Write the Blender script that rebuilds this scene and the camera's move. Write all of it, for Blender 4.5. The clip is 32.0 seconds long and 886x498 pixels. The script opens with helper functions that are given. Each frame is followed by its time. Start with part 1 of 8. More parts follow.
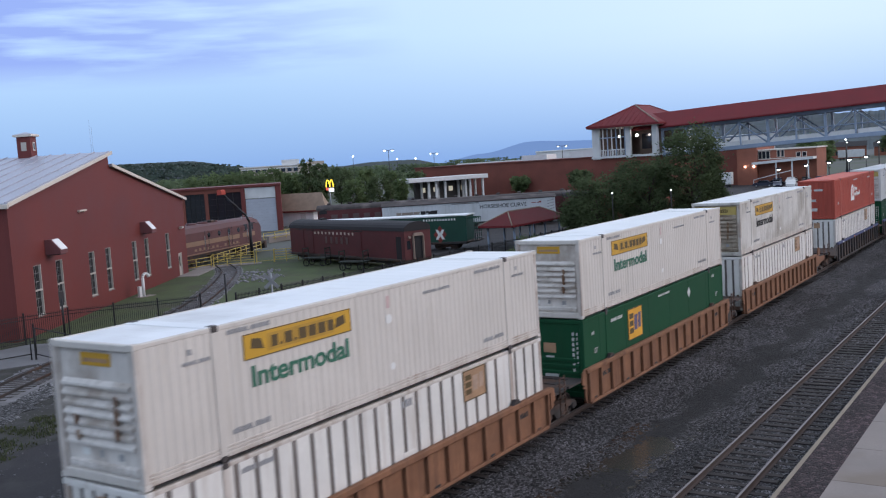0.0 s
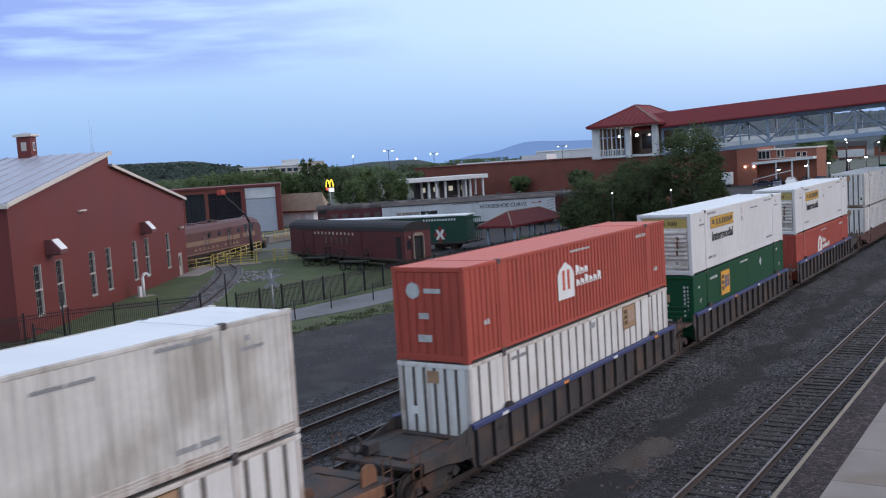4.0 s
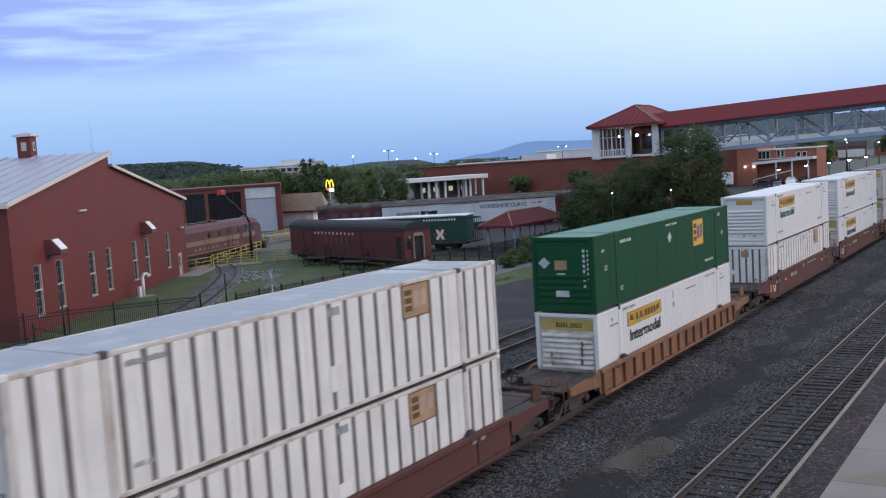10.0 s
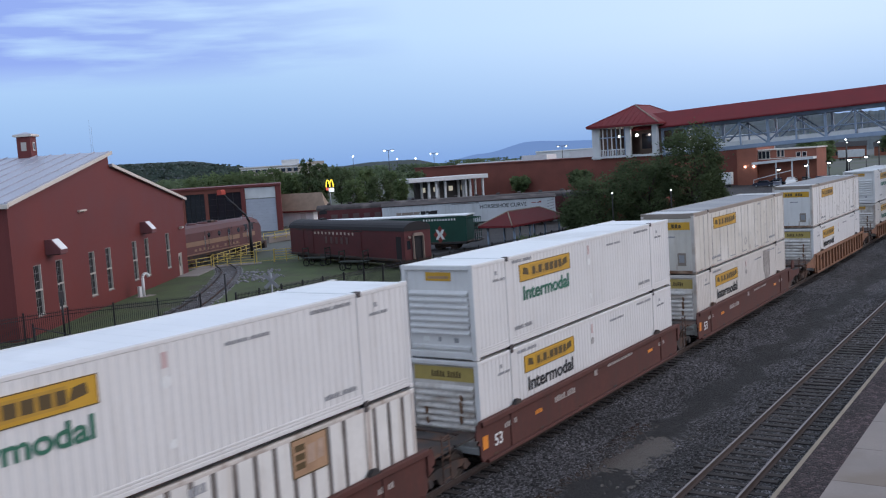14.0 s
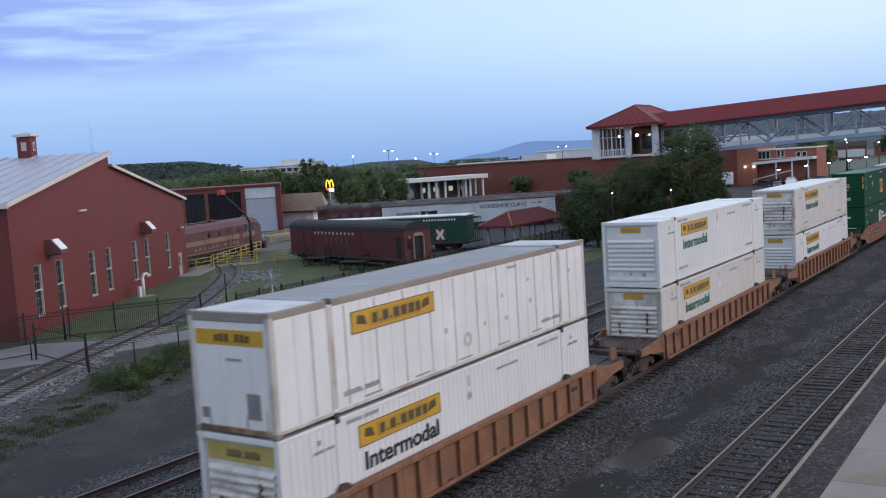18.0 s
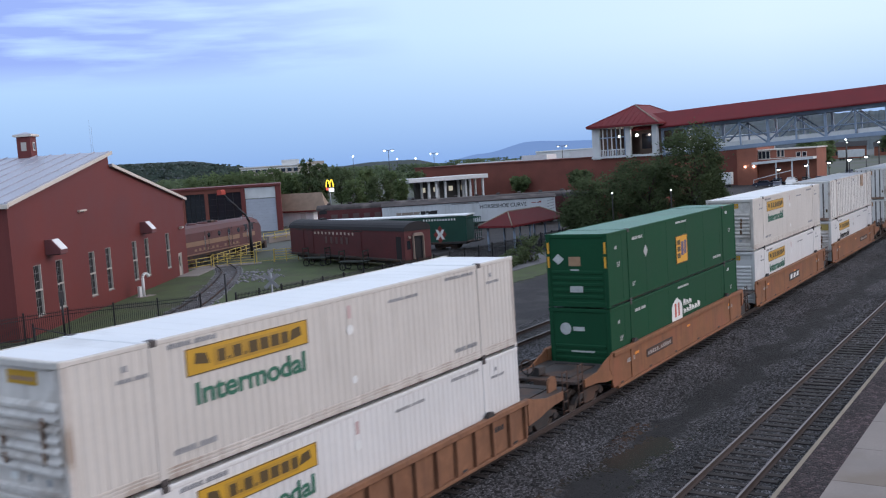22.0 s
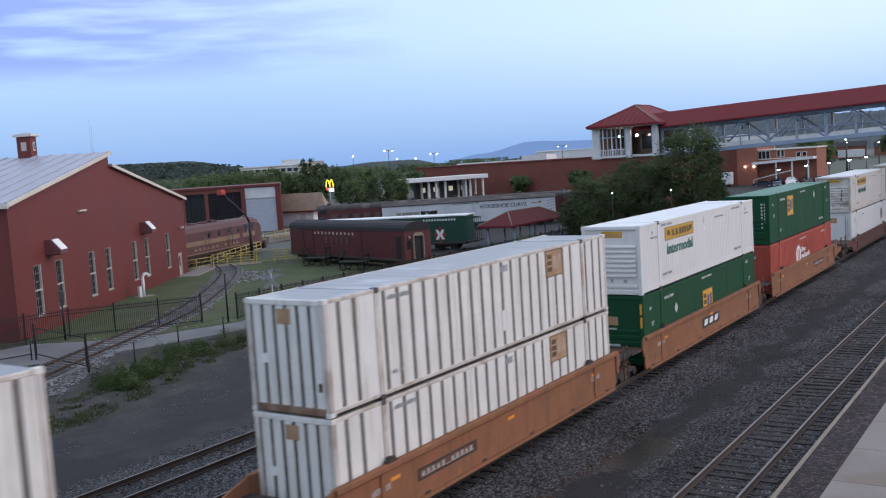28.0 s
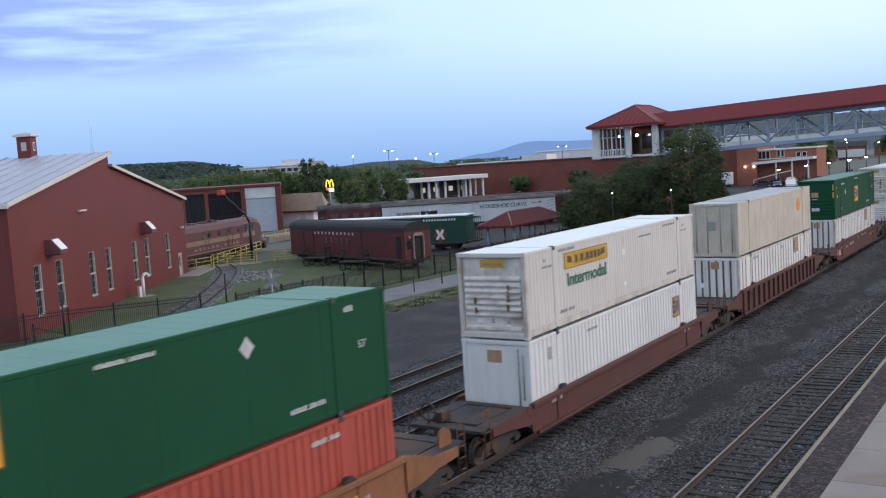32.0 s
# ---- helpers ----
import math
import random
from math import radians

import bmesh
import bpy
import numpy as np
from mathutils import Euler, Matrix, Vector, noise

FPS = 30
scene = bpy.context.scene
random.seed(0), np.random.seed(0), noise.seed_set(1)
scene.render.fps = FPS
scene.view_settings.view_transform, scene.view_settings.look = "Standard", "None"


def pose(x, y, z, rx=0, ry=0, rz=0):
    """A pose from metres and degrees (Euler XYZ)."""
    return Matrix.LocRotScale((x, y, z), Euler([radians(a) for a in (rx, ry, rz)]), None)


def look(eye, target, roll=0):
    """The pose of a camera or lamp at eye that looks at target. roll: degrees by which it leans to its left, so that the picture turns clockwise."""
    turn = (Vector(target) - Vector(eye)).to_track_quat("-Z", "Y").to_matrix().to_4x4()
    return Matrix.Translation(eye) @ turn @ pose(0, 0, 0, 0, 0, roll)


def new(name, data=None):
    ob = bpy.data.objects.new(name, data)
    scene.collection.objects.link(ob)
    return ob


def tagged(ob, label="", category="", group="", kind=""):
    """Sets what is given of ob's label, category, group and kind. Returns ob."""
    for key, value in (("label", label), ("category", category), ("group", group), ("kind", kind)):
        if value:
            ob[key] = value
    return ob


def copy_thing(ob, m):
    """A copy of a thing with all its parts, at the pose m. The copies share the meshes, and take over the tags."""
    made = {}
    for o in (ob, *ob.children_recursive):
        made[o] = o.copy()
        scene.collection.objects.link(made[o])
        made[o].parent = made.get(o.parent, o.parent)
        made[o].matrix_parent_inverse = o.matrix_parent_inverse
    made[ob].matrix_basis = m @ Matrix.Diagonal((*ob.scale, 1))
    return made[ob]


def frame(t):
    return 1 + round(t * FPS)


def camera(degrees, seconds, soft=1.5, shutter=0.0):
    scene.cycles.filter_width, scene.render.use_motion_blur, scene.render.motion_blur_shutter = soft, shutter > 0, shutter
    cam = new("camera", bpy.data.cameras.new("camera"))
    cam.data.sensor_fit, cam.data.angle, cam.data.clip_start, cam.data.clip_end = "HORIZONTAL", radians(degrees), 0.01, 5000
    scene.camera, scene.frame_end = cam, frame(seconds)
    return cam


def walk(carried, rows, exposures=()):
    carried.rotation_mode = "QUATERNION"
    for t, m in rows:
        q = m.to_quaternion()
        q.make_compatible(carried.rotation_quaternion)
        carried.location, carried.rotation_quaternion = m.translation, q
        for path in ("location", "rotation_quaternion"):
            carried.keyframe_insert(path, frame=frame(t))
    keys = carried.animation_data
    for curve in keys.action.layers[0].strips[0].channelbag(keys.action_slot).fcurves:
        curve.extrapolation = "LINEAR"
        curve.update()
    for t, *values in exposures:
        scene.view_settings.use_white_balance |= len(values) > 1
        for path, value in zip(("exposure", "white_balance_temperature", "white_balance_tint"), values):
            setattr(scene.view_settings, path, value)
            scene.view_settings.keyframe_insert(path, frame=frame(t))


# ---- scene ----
# ---- exposure, sky, lamp and ridge glow levels ----
EXPO = 0.44
SKY_STRENGTH = 0.12
SKY_LOW = (1.65, 3.0, 5.9, 1.0)
SKY_MID = (3.8, 5.35, 7.5, 1.0)
SKY_PINK = (5.2, 6.1, 7.6, 1.0)
SKY_TOP = (4.0, 4.7, 6.1, 1.0)
SKY_HIGH = (5.0, 6.1, 7.9, 1.0)
SKY_CLOUD = (2.05, 2.9, 5.9, 1.0)
SUN_POWER = 1.18
LAMP = 0.5
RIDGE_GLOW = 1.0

# ---- the camera stands still ----
cam = camera(49.79, 32.0, soft=1.15, shutter=0.26)
EYE = Vector((0.0, -16.18, 9.30))
YAW, DIP = radians(33.87), radians(5.137)
AHEAD = Vector((math.cos(YAW) * math.cos(DIP), math.sin(YAW) * math.cos(DIP), -math.sin(DIP)))
VIEW = look(EYE, EYE + AHEAD * 50.0, -3.6765)
walk(cam, [(0.0, VIEW), (32.0, VIEW)], exposures=[(t, EXPO + d, k, n) for t, d, k, n in (
    (0.0, 0.0, 6500, 10), (8.0, 0.0, 6500, 10), (10.0, 0.02, 6520, 10), (12.0, 0.09, 6620, 9), (13.0, 0.0, 6500, 10), (14.0, -0.11, 6420, 10), (17.0, 0.0, 6500, 10),
    (19.0, -0.06, 6470, 10), (21.0, -0.10, 6450, 10), (22.0, 0.04, 6540, 10), (23.0, 0.12, 6660, 8), (24.0, 0.16, 6720, 7), (25.0, -0.03, 6480, 10),
    (28.0, 0.06, 6570, 10), (30.0, 0.01, 6500, 10), (31.0, 0.09, 6620, 9), (32.0, 0.14, 6620, 8))])

# ---- sky and light: blue hour, thin cloud, sun already low behind the camera ----
world = bpy.data.worlds.new("dusk_sky")
scene.world = world
world.use_nodes = True
WN, WL = world.node_tree.nodes, world.node_tree.links
WN.clear()
w_out = WN.new("ShaderNodeOutputWorld")
w_bg = WN.new("ShaderNodeBackground")
w_sky = WN.new("ShaderNodeTexSky")
w_sky.sky_type, w_sky.sun_disc = "NISHITA", False
w_sky.sun_elevation, w_sky.sun_rotation = radians(3.0), radians(146.0)
w_sky.altitude, w_sky.air_density, w_sky.dust_density, w_sky.ozone_density = 360.0, 1.0, 0.4, 3.0
w_tc = WN.new("ShaderNodeTexCoord")
w_map = WN.new("ShaderNodeMapping")
w_map.inputs["Location"].default_value = (0.0, 0.0, 0.35)
w_map.inputs["Scale"].default_value = (2.4, 2.4, 21.0)
w_noise = WN.new("ShaderNodeTexNoise")
w_noise.inputs["Scale"].default_value, w_noise.inputs["Detail"].default_value = 2.0, 6.0
w_ramp = WN.new("ShaderNodeValToRGB")
w_ramp.color_ramp.elements[0].position, w_ramp.color_ramp.elements[1].position = 0.40, 0.56
w_sep = WN.new("ShaderNodeSeparateXYZ")
w_band = WN.new("ShaderNodeMapRange")
w_band.inputs["From Min"].default_value, w_band.inputs["From Max"].default_value = 0.092, 0.118
w_side = WN.new("ShaderNodeVectorMath")
w_side.operation = "DOT_PRODUCT"
w_side.inputs[1].default_value = (0.45, 0.89, 0.0)
w_part = WN.new("ShaderNodeMapRange")
w_part.inputs["From Min"].default_value, w_part.inputs["From Max"].default_value = 0.87, 0.975
w_mul2 = WN.new("ShaderNodeMath")
w_mul2.operation = "MULTIPLY"
WL.new(w_tc.outputs["Generated"], w_side.inputs[0])
WL.new(w_side.outputs["Value"], w_part.inputs["Value"])
w_mul = WN.new("ShaderNodeMath")
w_mul.operation = "MULTIPLY"
w_veil = WN.new("ShaderNodeValToRGB")
w_veil.color_ramp.elements[0].position, w_veil.color_ramp.elements[0].color = 0.0, SKY_LOW
w_veil.color_ramp.elements[1].position, w_veil.color_ramp.elements[1].color = 0.32, SKY_HIGH
w_veil.color_ramp.elements.new(0.13).color = SKY_MID
w_veil.color_ramp.elements.new(0.65).color = SKY_TOP
w_lift = WN.new("ShaderNodeMix")
w_lift.data_type = "RGBA"
w_lift.inputs["Factor"].default_value = 0.85
w_cloud = WN.new("ShaderNodeMix")
w_cloud.data_type = "RGBA"
w_cloud.inputs["B"].default_value = SKY_CLOUD
WL.new(w_tc.outputs["Generated"], w_map.inputs["Vector"])
WL.new(w_map.outputs["Vector"], w_noise.inputs["Vector"])
WL.new(w_noise.outputs["Fac"], w_ramp.inputs["Fac"])
WL.new(w_tc.outputs["Generated"], w_sep.inputs["Vector"])
WL.new(w_sep.outputs["Z"], w_band.inputs["Value"])
WL.new(w_sep.outputs["Z"], w_veil.inputs["Fac"])
WL.new(w_ramp.outputs["Color"], w_mul.inputs[0])
WL.new(w_band.outputs["Result"], w_mul.inputs[1])
WL.new(w_veil.outputs["Color"], w_lift.inputs["B"])
WL.new(w_sky.outputs["Color"], w_lift.inputs["A"])
w_east = WN.new("ShaderNodeMapRange")
w_east.inputs["From Min"].default_value, w_east.inputs["From Max"].default_value = 0.95, 0.66
w_rise = WN.new("ShaderNodeMapRange")
w_rise.inputs["From Min"].default_value, w_rise.inputs["From Max"].default_value, w_rise.inputs["To Max"].default_value = 0.01, 0.11, 0.55
w_mul3 = WN.new("ShaderNodeMath")
w_mul3.operation = "MULTIPLY"
w_pink = WN.new("ShaderNodeMix")
w_pink.data_type = "RGBA"
w_pink.inputs["B"].default_value = SKY_PINK
WL.new(w_side.outputs["Value"], w_east.inputs["Value"])
WL.new(w_sep.outputs["Z"], w_rise.inputs["Value"])
WL.new(w_east.outputs["Result"], w_mul3.inputs[0])
WL.new(w_rise.outputs["Result"], w_mul3.inputs[1])
WL.new(w_mul3.outputs["Value"], w_pink.inputs["Factor"])
WL.new(w_lift.outputs["Result"], w_pink.inputs["A"])
WL.new(w_pink.outputs["Result"], w_cloud.inputs["A"])
WL.new(w_mul.outputs["Value"], w_mul2.inputs[0])
WL.new(w_part.outputs["Result"], w_mul2.inputs[1])
WL.new(w_mul2.outputs["Value"], w_cloud.inputs["Factor"])
WL.new(w_cloud.outputs["Result"], w_bg.inputs["Color"])
w_bg.inputs["Strength"].default_value = SKY_STRENGTH
WL.new(w_bg.outputs["Background"], w_out.inputs["Surface"])

sun_data = bpy.data.lights.new("sun", "SUN")
sun_data.energy, sun_data.angle, sun_data.color = SUN_POWER, radians(50.0), (1.0, 0.82, 0.73)
sun = new("sun", sun_data)
sun.matrix_world = look((95.0, -100.0, 48.0), (20.0, 10.0, 0.0))


# ---- materials ----
def surf(name, col, rough=0.6, metal=0.0, var=0.15, big=1.2, fine=25.0, bump=0.15, streak=0.0, dirt=(0.12, 0.08, 0.06), spec=0.4,
         second=None, amount=0.5, stretch=(1, 1, 1)):
    """A worn surface: two scales of noise, streaks of dirt that run down, fine relief."""
    m = bpy.data.materials.new(name)
    m.use_nodes = True
    n, l = m.node_tree.nodes, m.node_tree.links
    b = n["Principled BSDF"]
    b.inputs["Roughness"].default_value, b.inputs["Metallic"].default_value = rough, metal
    b.inputs["Specular IOR Level"].default_value = spec
    tc, info, shift = n.new("ShaderNodeTexCoord"), n.new("ShaderNodeObjectInfo"), n.new("ShaderNodeVectorMath")
    shift.operation = "MULTIPLY_ADD"
    shift.inputs[1].default_value = stretch
    rnd = n.new("ShaderNodeMath")
    rnd.operation, rnd.inputs[1].default_value = "MULTIPLY", 37.0
    l.new(info.outputs["Random"], rnd.inputs[0])
    l.new(tc.outputs["Object"], shift.inputs[0])
    l.new(rnd.outputs[0], shift.inputs[2])
    def noise_of(scale, detail, vec=None):
        t = n.new("ShaderNodeTexNoise")
        t.inputs["Scale"].default_value, t.inputs["Detail"].default_value = scale, detail
        l.new(vec or shift.outputs[0], t.inputs["Vector"])
        return t.outputs["Fac"]
    def mixed(fac, a, c):
        x = n.new("ShaderNodeMix")
        x.data_type = "RGBA"
        l.new(fac, x.inputs["Factor"])
        for s, v in (("A", a), ("B", c)):
            if isinstance(v, tuple):
                x.inputs[s].default_value = (*v[:3], 1.0)
            else:
                l.new(v, x.inputs[s])
        return x.outputs["Result"]
    def ramp(fac, lo, hi, top=1.0):
        r = n.new("ShaderNodeMapRange")
        r.inputs["From Min"].default_value, r.inputs["From Max"].default_value, r.inputs["To Max"].default_value = lo, hi, top
        l.new(fac, r.inputs["Value"])
        return r.outputs["Result"]
    big_f, fine_f = noise_of(1.0 / big, 4.0), noise_of(fine, 3.0)
    low, high = tuple(c * (1 - var) for c in col), tuple(min(1.0, c * (1 + var)) for c in col)
    c = mixed(ramp(big_f, 0.3, 0.7), low, high)
    c = mixed(ramp(fine_f, 0.35, 0.75, 0.35), c, tuple(v * (1 - 1.6 * var) for v in col))
    if second:
        c = mixed(ramp(noise_of(0.6 / big, 6.0), 0.62 - 0.3 * amount, 0.78 - 0.3 * amount), c, second)
    if streak:
        mp = n.new("ShaderNodeMapping")
        mp.inputs["Scale"].default_value = (2.6, 2.6, 0.22)
        l.new(shift.outputs[0], mp.inputs["Vector"])
        c = mixed(ramp(noise_of(1.6, 5.0, mp.outputs["Vector"]), 0.52, 0.80, streak), c, dirt)
    l.new(c, b.inputs["Base Color"])
    if bump:
        bp = n.new("ShaderNodeBump")
        bp.inputs["Strength"].default_value, bp.inputs["Distance"].default_value = min(1.0, bump), 0.02
        l.new(fine_f, bp.inputs["Height"])
        l.new(bp.outputs["Normal"], b.inputs["Normal"])
    rr = n.new("ShaderNodeMapRange")
    rr.inputs["To Min"].default_value, rr.inputs["To Max"].default_value = max(0.02, rough - 0.12), min(1.0, rough + 0.12)
    l.new(big_f, rr.inputs["Value"])
    l.new(rr.outputs["Result"], b.inputs["Roughness"])
    return m


def foliage(name, col, big=1.5, fine=2):
    """Leaves: a dull surface that also lets some light through."""
    m = surf(name, col, 0.95, var=0.45, big=big, fine=fine, bump=0, spec=0.1)
    n, l = m.node_tree.nodes, m.node_tree.links
    b, out = n["Principled BSDF"], n["Material Output"]
    thin, both = n.new("ShaderNodeBsdfTranslucent"), n.new("ShaderNodeMixShader")
    both.inputs["Fac"].default_value = 0.42
    l.new(b.inputs["Base Color"].links[0].from_socket, thin.inputs["Color"])
    l.new(b.outputs["BSDF"], both.inputs[1])
    l.new(thin.outputs["BSDF"], both.inputs[2])
    l.new(both.outputs["Shader"], out.inputs["Surface"])
    return m


def glow(name, col, power):
    m = bpy.data.materials.new(name)
    m.use_nodes = True
    b = m.node_tree.nodes["Principled BSDF"]
    b.inputs["Base Color"].default_value = (*col, 1.0)
    b.inputs["Emission Color"].default_value, b.inputs["Emission Strength"].default_value = (*col, 1.0), power
    return m


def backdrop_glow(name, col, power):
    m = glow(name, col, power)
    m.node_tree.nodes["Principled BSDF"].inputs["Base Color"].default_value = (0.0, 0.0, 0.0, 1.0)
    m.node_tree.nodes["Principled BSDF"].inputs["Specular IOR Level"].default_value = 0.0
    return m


def glassy(name, col, rough=0.05, spec=0.7):
    m = bpy.data.materials.new(name)
    m.use_nodes = True
    b = m.node_tree.nodes["Principled BSDF"]
    b.inputs["Base Color"].default_value = (*col, 1.0)
    b.inputs["Roughness"].default_value, b.inputs["Specular IOR Level"].default_value = rough, spec
    return m


def crushed(name, col, scale, damp=False, tones=(0.30, 4.2)):
    """Broken stone: each piece has its own tone, with dark gaps between."""
    m = surf(name, col, 0.85, var=0.3, big=2.2, fine=5, bump=0.0, second=tuple(c * 0.6 for c in col), amount=0.4)
    n, l = m.node_tree.nodes, m.node_tree.links
    b = n["Principled BSDF"]
    tc, vo, ed = n.new("ShaderNodeTexCoord"), n.new("ShaderNodeTexVoronoi"), n.new("ShaderNodeTexVoronoi")
    ed.feature = "DISTANCE_TO_EDGE"
    sep, tone, gap, both = n.new("ShaderNodeSeparateColor"), n.new("ShaderNodeMapRange"), n.new("ShaderNodeMapRange"), n.new("ShaderNodeMath")
    for v in (vo, ed):
        v.inputs["Scale"].default_value = scale
        l.new(tc.outputs["Object"], v.inputs["Vector"])
    l.new(vo.outputs["Color"], sep.inputs["Color"])
    l.new(sep.outputs["Red"], tone.inputs["Value"])
    tone.inputs["From Min"].default_value, tone.inputs["From Max"].default_value = 0.25, 1.0
    tone.inputs["To Min"].default_value, tone.inputs["To Max"].default_value = tones
    l.new(ed.outputs["Distance"], gap.inputs["Value"])
    gap.inputs["From Max"].default_value, gap.inputs["To Min"].default_value = 0.16, 0.12
    both.operation = "MULTIPLY"
    l.new(tone.outputs["Result"], both.inputs[0])
    l.new(gap.outputs["Result"], both.inputs[1])
    mul = n.new("ShaderNodeVectorMath")
    mul.operation = "SCALE"
    l.new(b.inputs["Base Color"].links[0].from_socket, mul.inputs[0])
    l.new(both.outputs[0], mul.inputs["Scale"])
    l.new(mul.outputs[0], b.inputs["Base Color"])
    if damp:
        # the bed of a lifted track, four metres off, lies in damp dark cinders
        wob, xyz, off = n.new("ShaderNodeTexNoise"), n.new("ShaderNodeSeparateXYZ"), n.new("ShaderNodeMath")
        wob.inputs["Scale"].default_value, wob.inputs["Detail"].default_value = 0.45, 6.0
        l.new(tc.outputs["Object"], wob.inputs["Vector"])
        l.new(tc.outputs["Object"], xyz.inputs["Vector"])
        off.operation = "MULTIPLY_ADD"
        off.inputs[1].default_value = 3.2
        l.new(wob.outputs["Fac"], off.inputs[0])
        l.new(xyz.outputs["Y"], off.inputs[2])
        near, band, mx, rg = n.new("ShaderNodeMath"), n.new("ShaderNodeMapRange"), n.new("ShaderNodeMix"), n.new("ShaderNodeMix")
        near.operation = "SUBTRACT"
        near.inputs[1].default_value = -2.75
        l.new(off.outputs[0], near.inputs[0])
        ab = n.new("ShaderNodeMath")
        ab.operation = "ABSOLUTE"
        l.new(near.outputs[0], ab.inputs[0])
        l.new(ab.outputs[0], band.inputs["Value"])
        band.inputs["From Min"].default_value, band.inputs["From Max"].default_value = 0.45, 0.85
        band.inputs["To Min"].default_value, band.inputs["To Max"].default_value = 0.92, 0.0
        mx.data_type = "RGBA"
        mx.inputs["B"].default_value = (0.010, 0.0095, 0.0108, 1.0)
        l.new(band.outputs["Result"], mx.inputs["Factor"])
        l.new(mul.outputs[0], mx.inputs["A"])
        l.new(mx.outputs["Result"], b.inputs["Base Color"])
        rg.inputs["A"].default_value, rg.inputs["B"].default_value = 0.85, 0.80
        l.new(band.outputs["Result"], rg.inputs["Factor"])
        l.new(rg.outputs["Result"], b.inputs["Roughness"])
    bp = n.new("ShaderNodeBump")
    bp.inputs["Strength"].default_value, bp.inputs["Distance"].default_value = 0.9, 0.03
    l.new(gap.outputs["Result"], bp.inputs["Height"])
    l.new(bp.outputs["Normal"], b.inputs["Normal"])
    return m


RED_WALL = surf("red_metal_siding", (0.140, 0.028, 0.025), 0.6, var=0.10, big=3.0, fine=12, bump=0.08, streak=0.15, dirt=(0.12, 0.03, 0.03))
SEAM_ROOF = surf("pale_standing_seam_metal", (0.38, 0.39, 0.46), 0.4, 0.2, var=0.08, big=3.0, streak=0.1, dirt=(0.3, 0.3, 0.3))
CREAM_TRIM = surf("cream_trim_paint", (0.62, 0.56, 0.50), 0.6, var=0.08)
RED_ROOF = surf("red_painted_metal_roof", (0.16, 0.022, 0.026), 0.65, var=0.12, big=2.0, streak=0.2, dirt=(0.10, 0.02, 0.02), spec=0.2)
BRICK = surf("red_brick_wall", (0.19, 0.060, 0.044), 0.85, var=0.18, big=4.0, fine=9, bump=0.3)
ORANGE_BRICK = surf("orange_brick_wall", (0.27, 0.098, 0.064), 0.85, var=0.15, big=3.0, fine=9, bump=0.3)
PALE_PAINT = surf("pale_painted_wall", (0.62, 0.62, 0.62), 0.6, var=0.08)
TAN_WALL = surf("tan_wall", (0.45, 0.38, 0.32), 0.8, var=0.10)
TAN_ROOF = surf("tan_shingle_roof", (0.26, 0.19, 0.14), 0.85, var=0.15, fine=6)
STEEL_BLUE = surf("blue_grey_steel_paint", (0.27, 0.335, 0.44), 0.5, var=0.10)
DARK_PANE = glassy("dark_window_glass", (0.02, 0.022, 0.028))
WARM_PANE = glow("lit_window_glass", (1.0, 0.90, 0.70), 0.5 * LAMP)
WHITE_FRAME = surf("off_white_window_frame", (0.46, 0.42, 0.38), 0.55, var=0.06)
BLACK_IRON = surf("black_iron", (0.018, 0.018, 0.021), 0.5, 0.2, var=0.2)
GREY_STEEL = surf("grey_galvanised_steel", (0.30, 0.31, 0.33), 0.45, 0.6, var=0.15)
DARK_STEEL = surf("dark_grimy_steel", (0.045, 0.040, 0.040), 0.75, 0.2, var=0.35, big=0.7, second=(0.09, 0.05, 0.035))
RAIL_STEEL = surf("dull_rail_head", (0.22, 0.195, 0.195), 0.55, 0.45, var=0.10)
RAIL_RUST = surf("rusty_rail_web", (0.050, 0.034, 0.030), 0.85, var=0.25)
TIE_WOOD = surf("weathered_creosoted_timber", (0.038, 0.032, 0.031), 0.9, var=0.35, big=0.6, fine=18, bump=0.4, stretch=(1, 0.25, 1))
PATHWAY = surf("worn_path_concrete", (0.15, 0.15, 0.16), 0.9, var=0.15, big=2.0, second=(0.11, 0.11, 0.115), amount=0.4)
BALLAST = crushed("grey_crushed_stone", (0.047, 0.0445, 0.0485), 15.0)
TRACK_STONE = crushed("crushed_stone_with_damp_strip", (0.047, 0.0445, 0.0485), 15.0, damp=True)
MUD = surf("damp_dark_cinders", (0.026, 0.025, 0.028), 0.5, var=0.3, big=1.0, fine=10, bump=0.5, second=(0.042, 0.040, 0.040), amount=0.4)
WATER = glassy("puddle_water", (0.030, 0.027, 0.025), 0.22, 0.24)
YARD = surf("worn_asphalt", (0.022, 0.0195, 0.0225), 0.9, var=0.38, big=1.6, fine=14, bump=0.8, second=(0.040, 0.037, 0.037), amount=0.42)
EARTH = surf("stony_earth", (0.030, 0.029, 0.025), 0.95, var=0.40, big=0.9, fine=7, bump=0.9, second=(0.052, 0.049, 0.049), amount=0.42)
LAWN = surf("mown_grass", (0.064, 0.084, 0.032), 0.95, var=0.28, big=2.2, fine=10, bump=0.6, second=(0.062, 0.062, 0.036), amount=0.35)
FAR_LAND = surf("far_ground", (0.075, 0.085, 0.060), 0.95, var=0.3, big=40.0, fine=0.3, second=(0.10, 0.10, 0.10), amount=0.6)
CONCRETE = surf("pale_concrete", (0.235, 0.205, 0.19), 0.85, var=0.12, big=2.0, fine=15, streak=0.0, second=(0.19, 0.155, 0.13), amount=0.35)
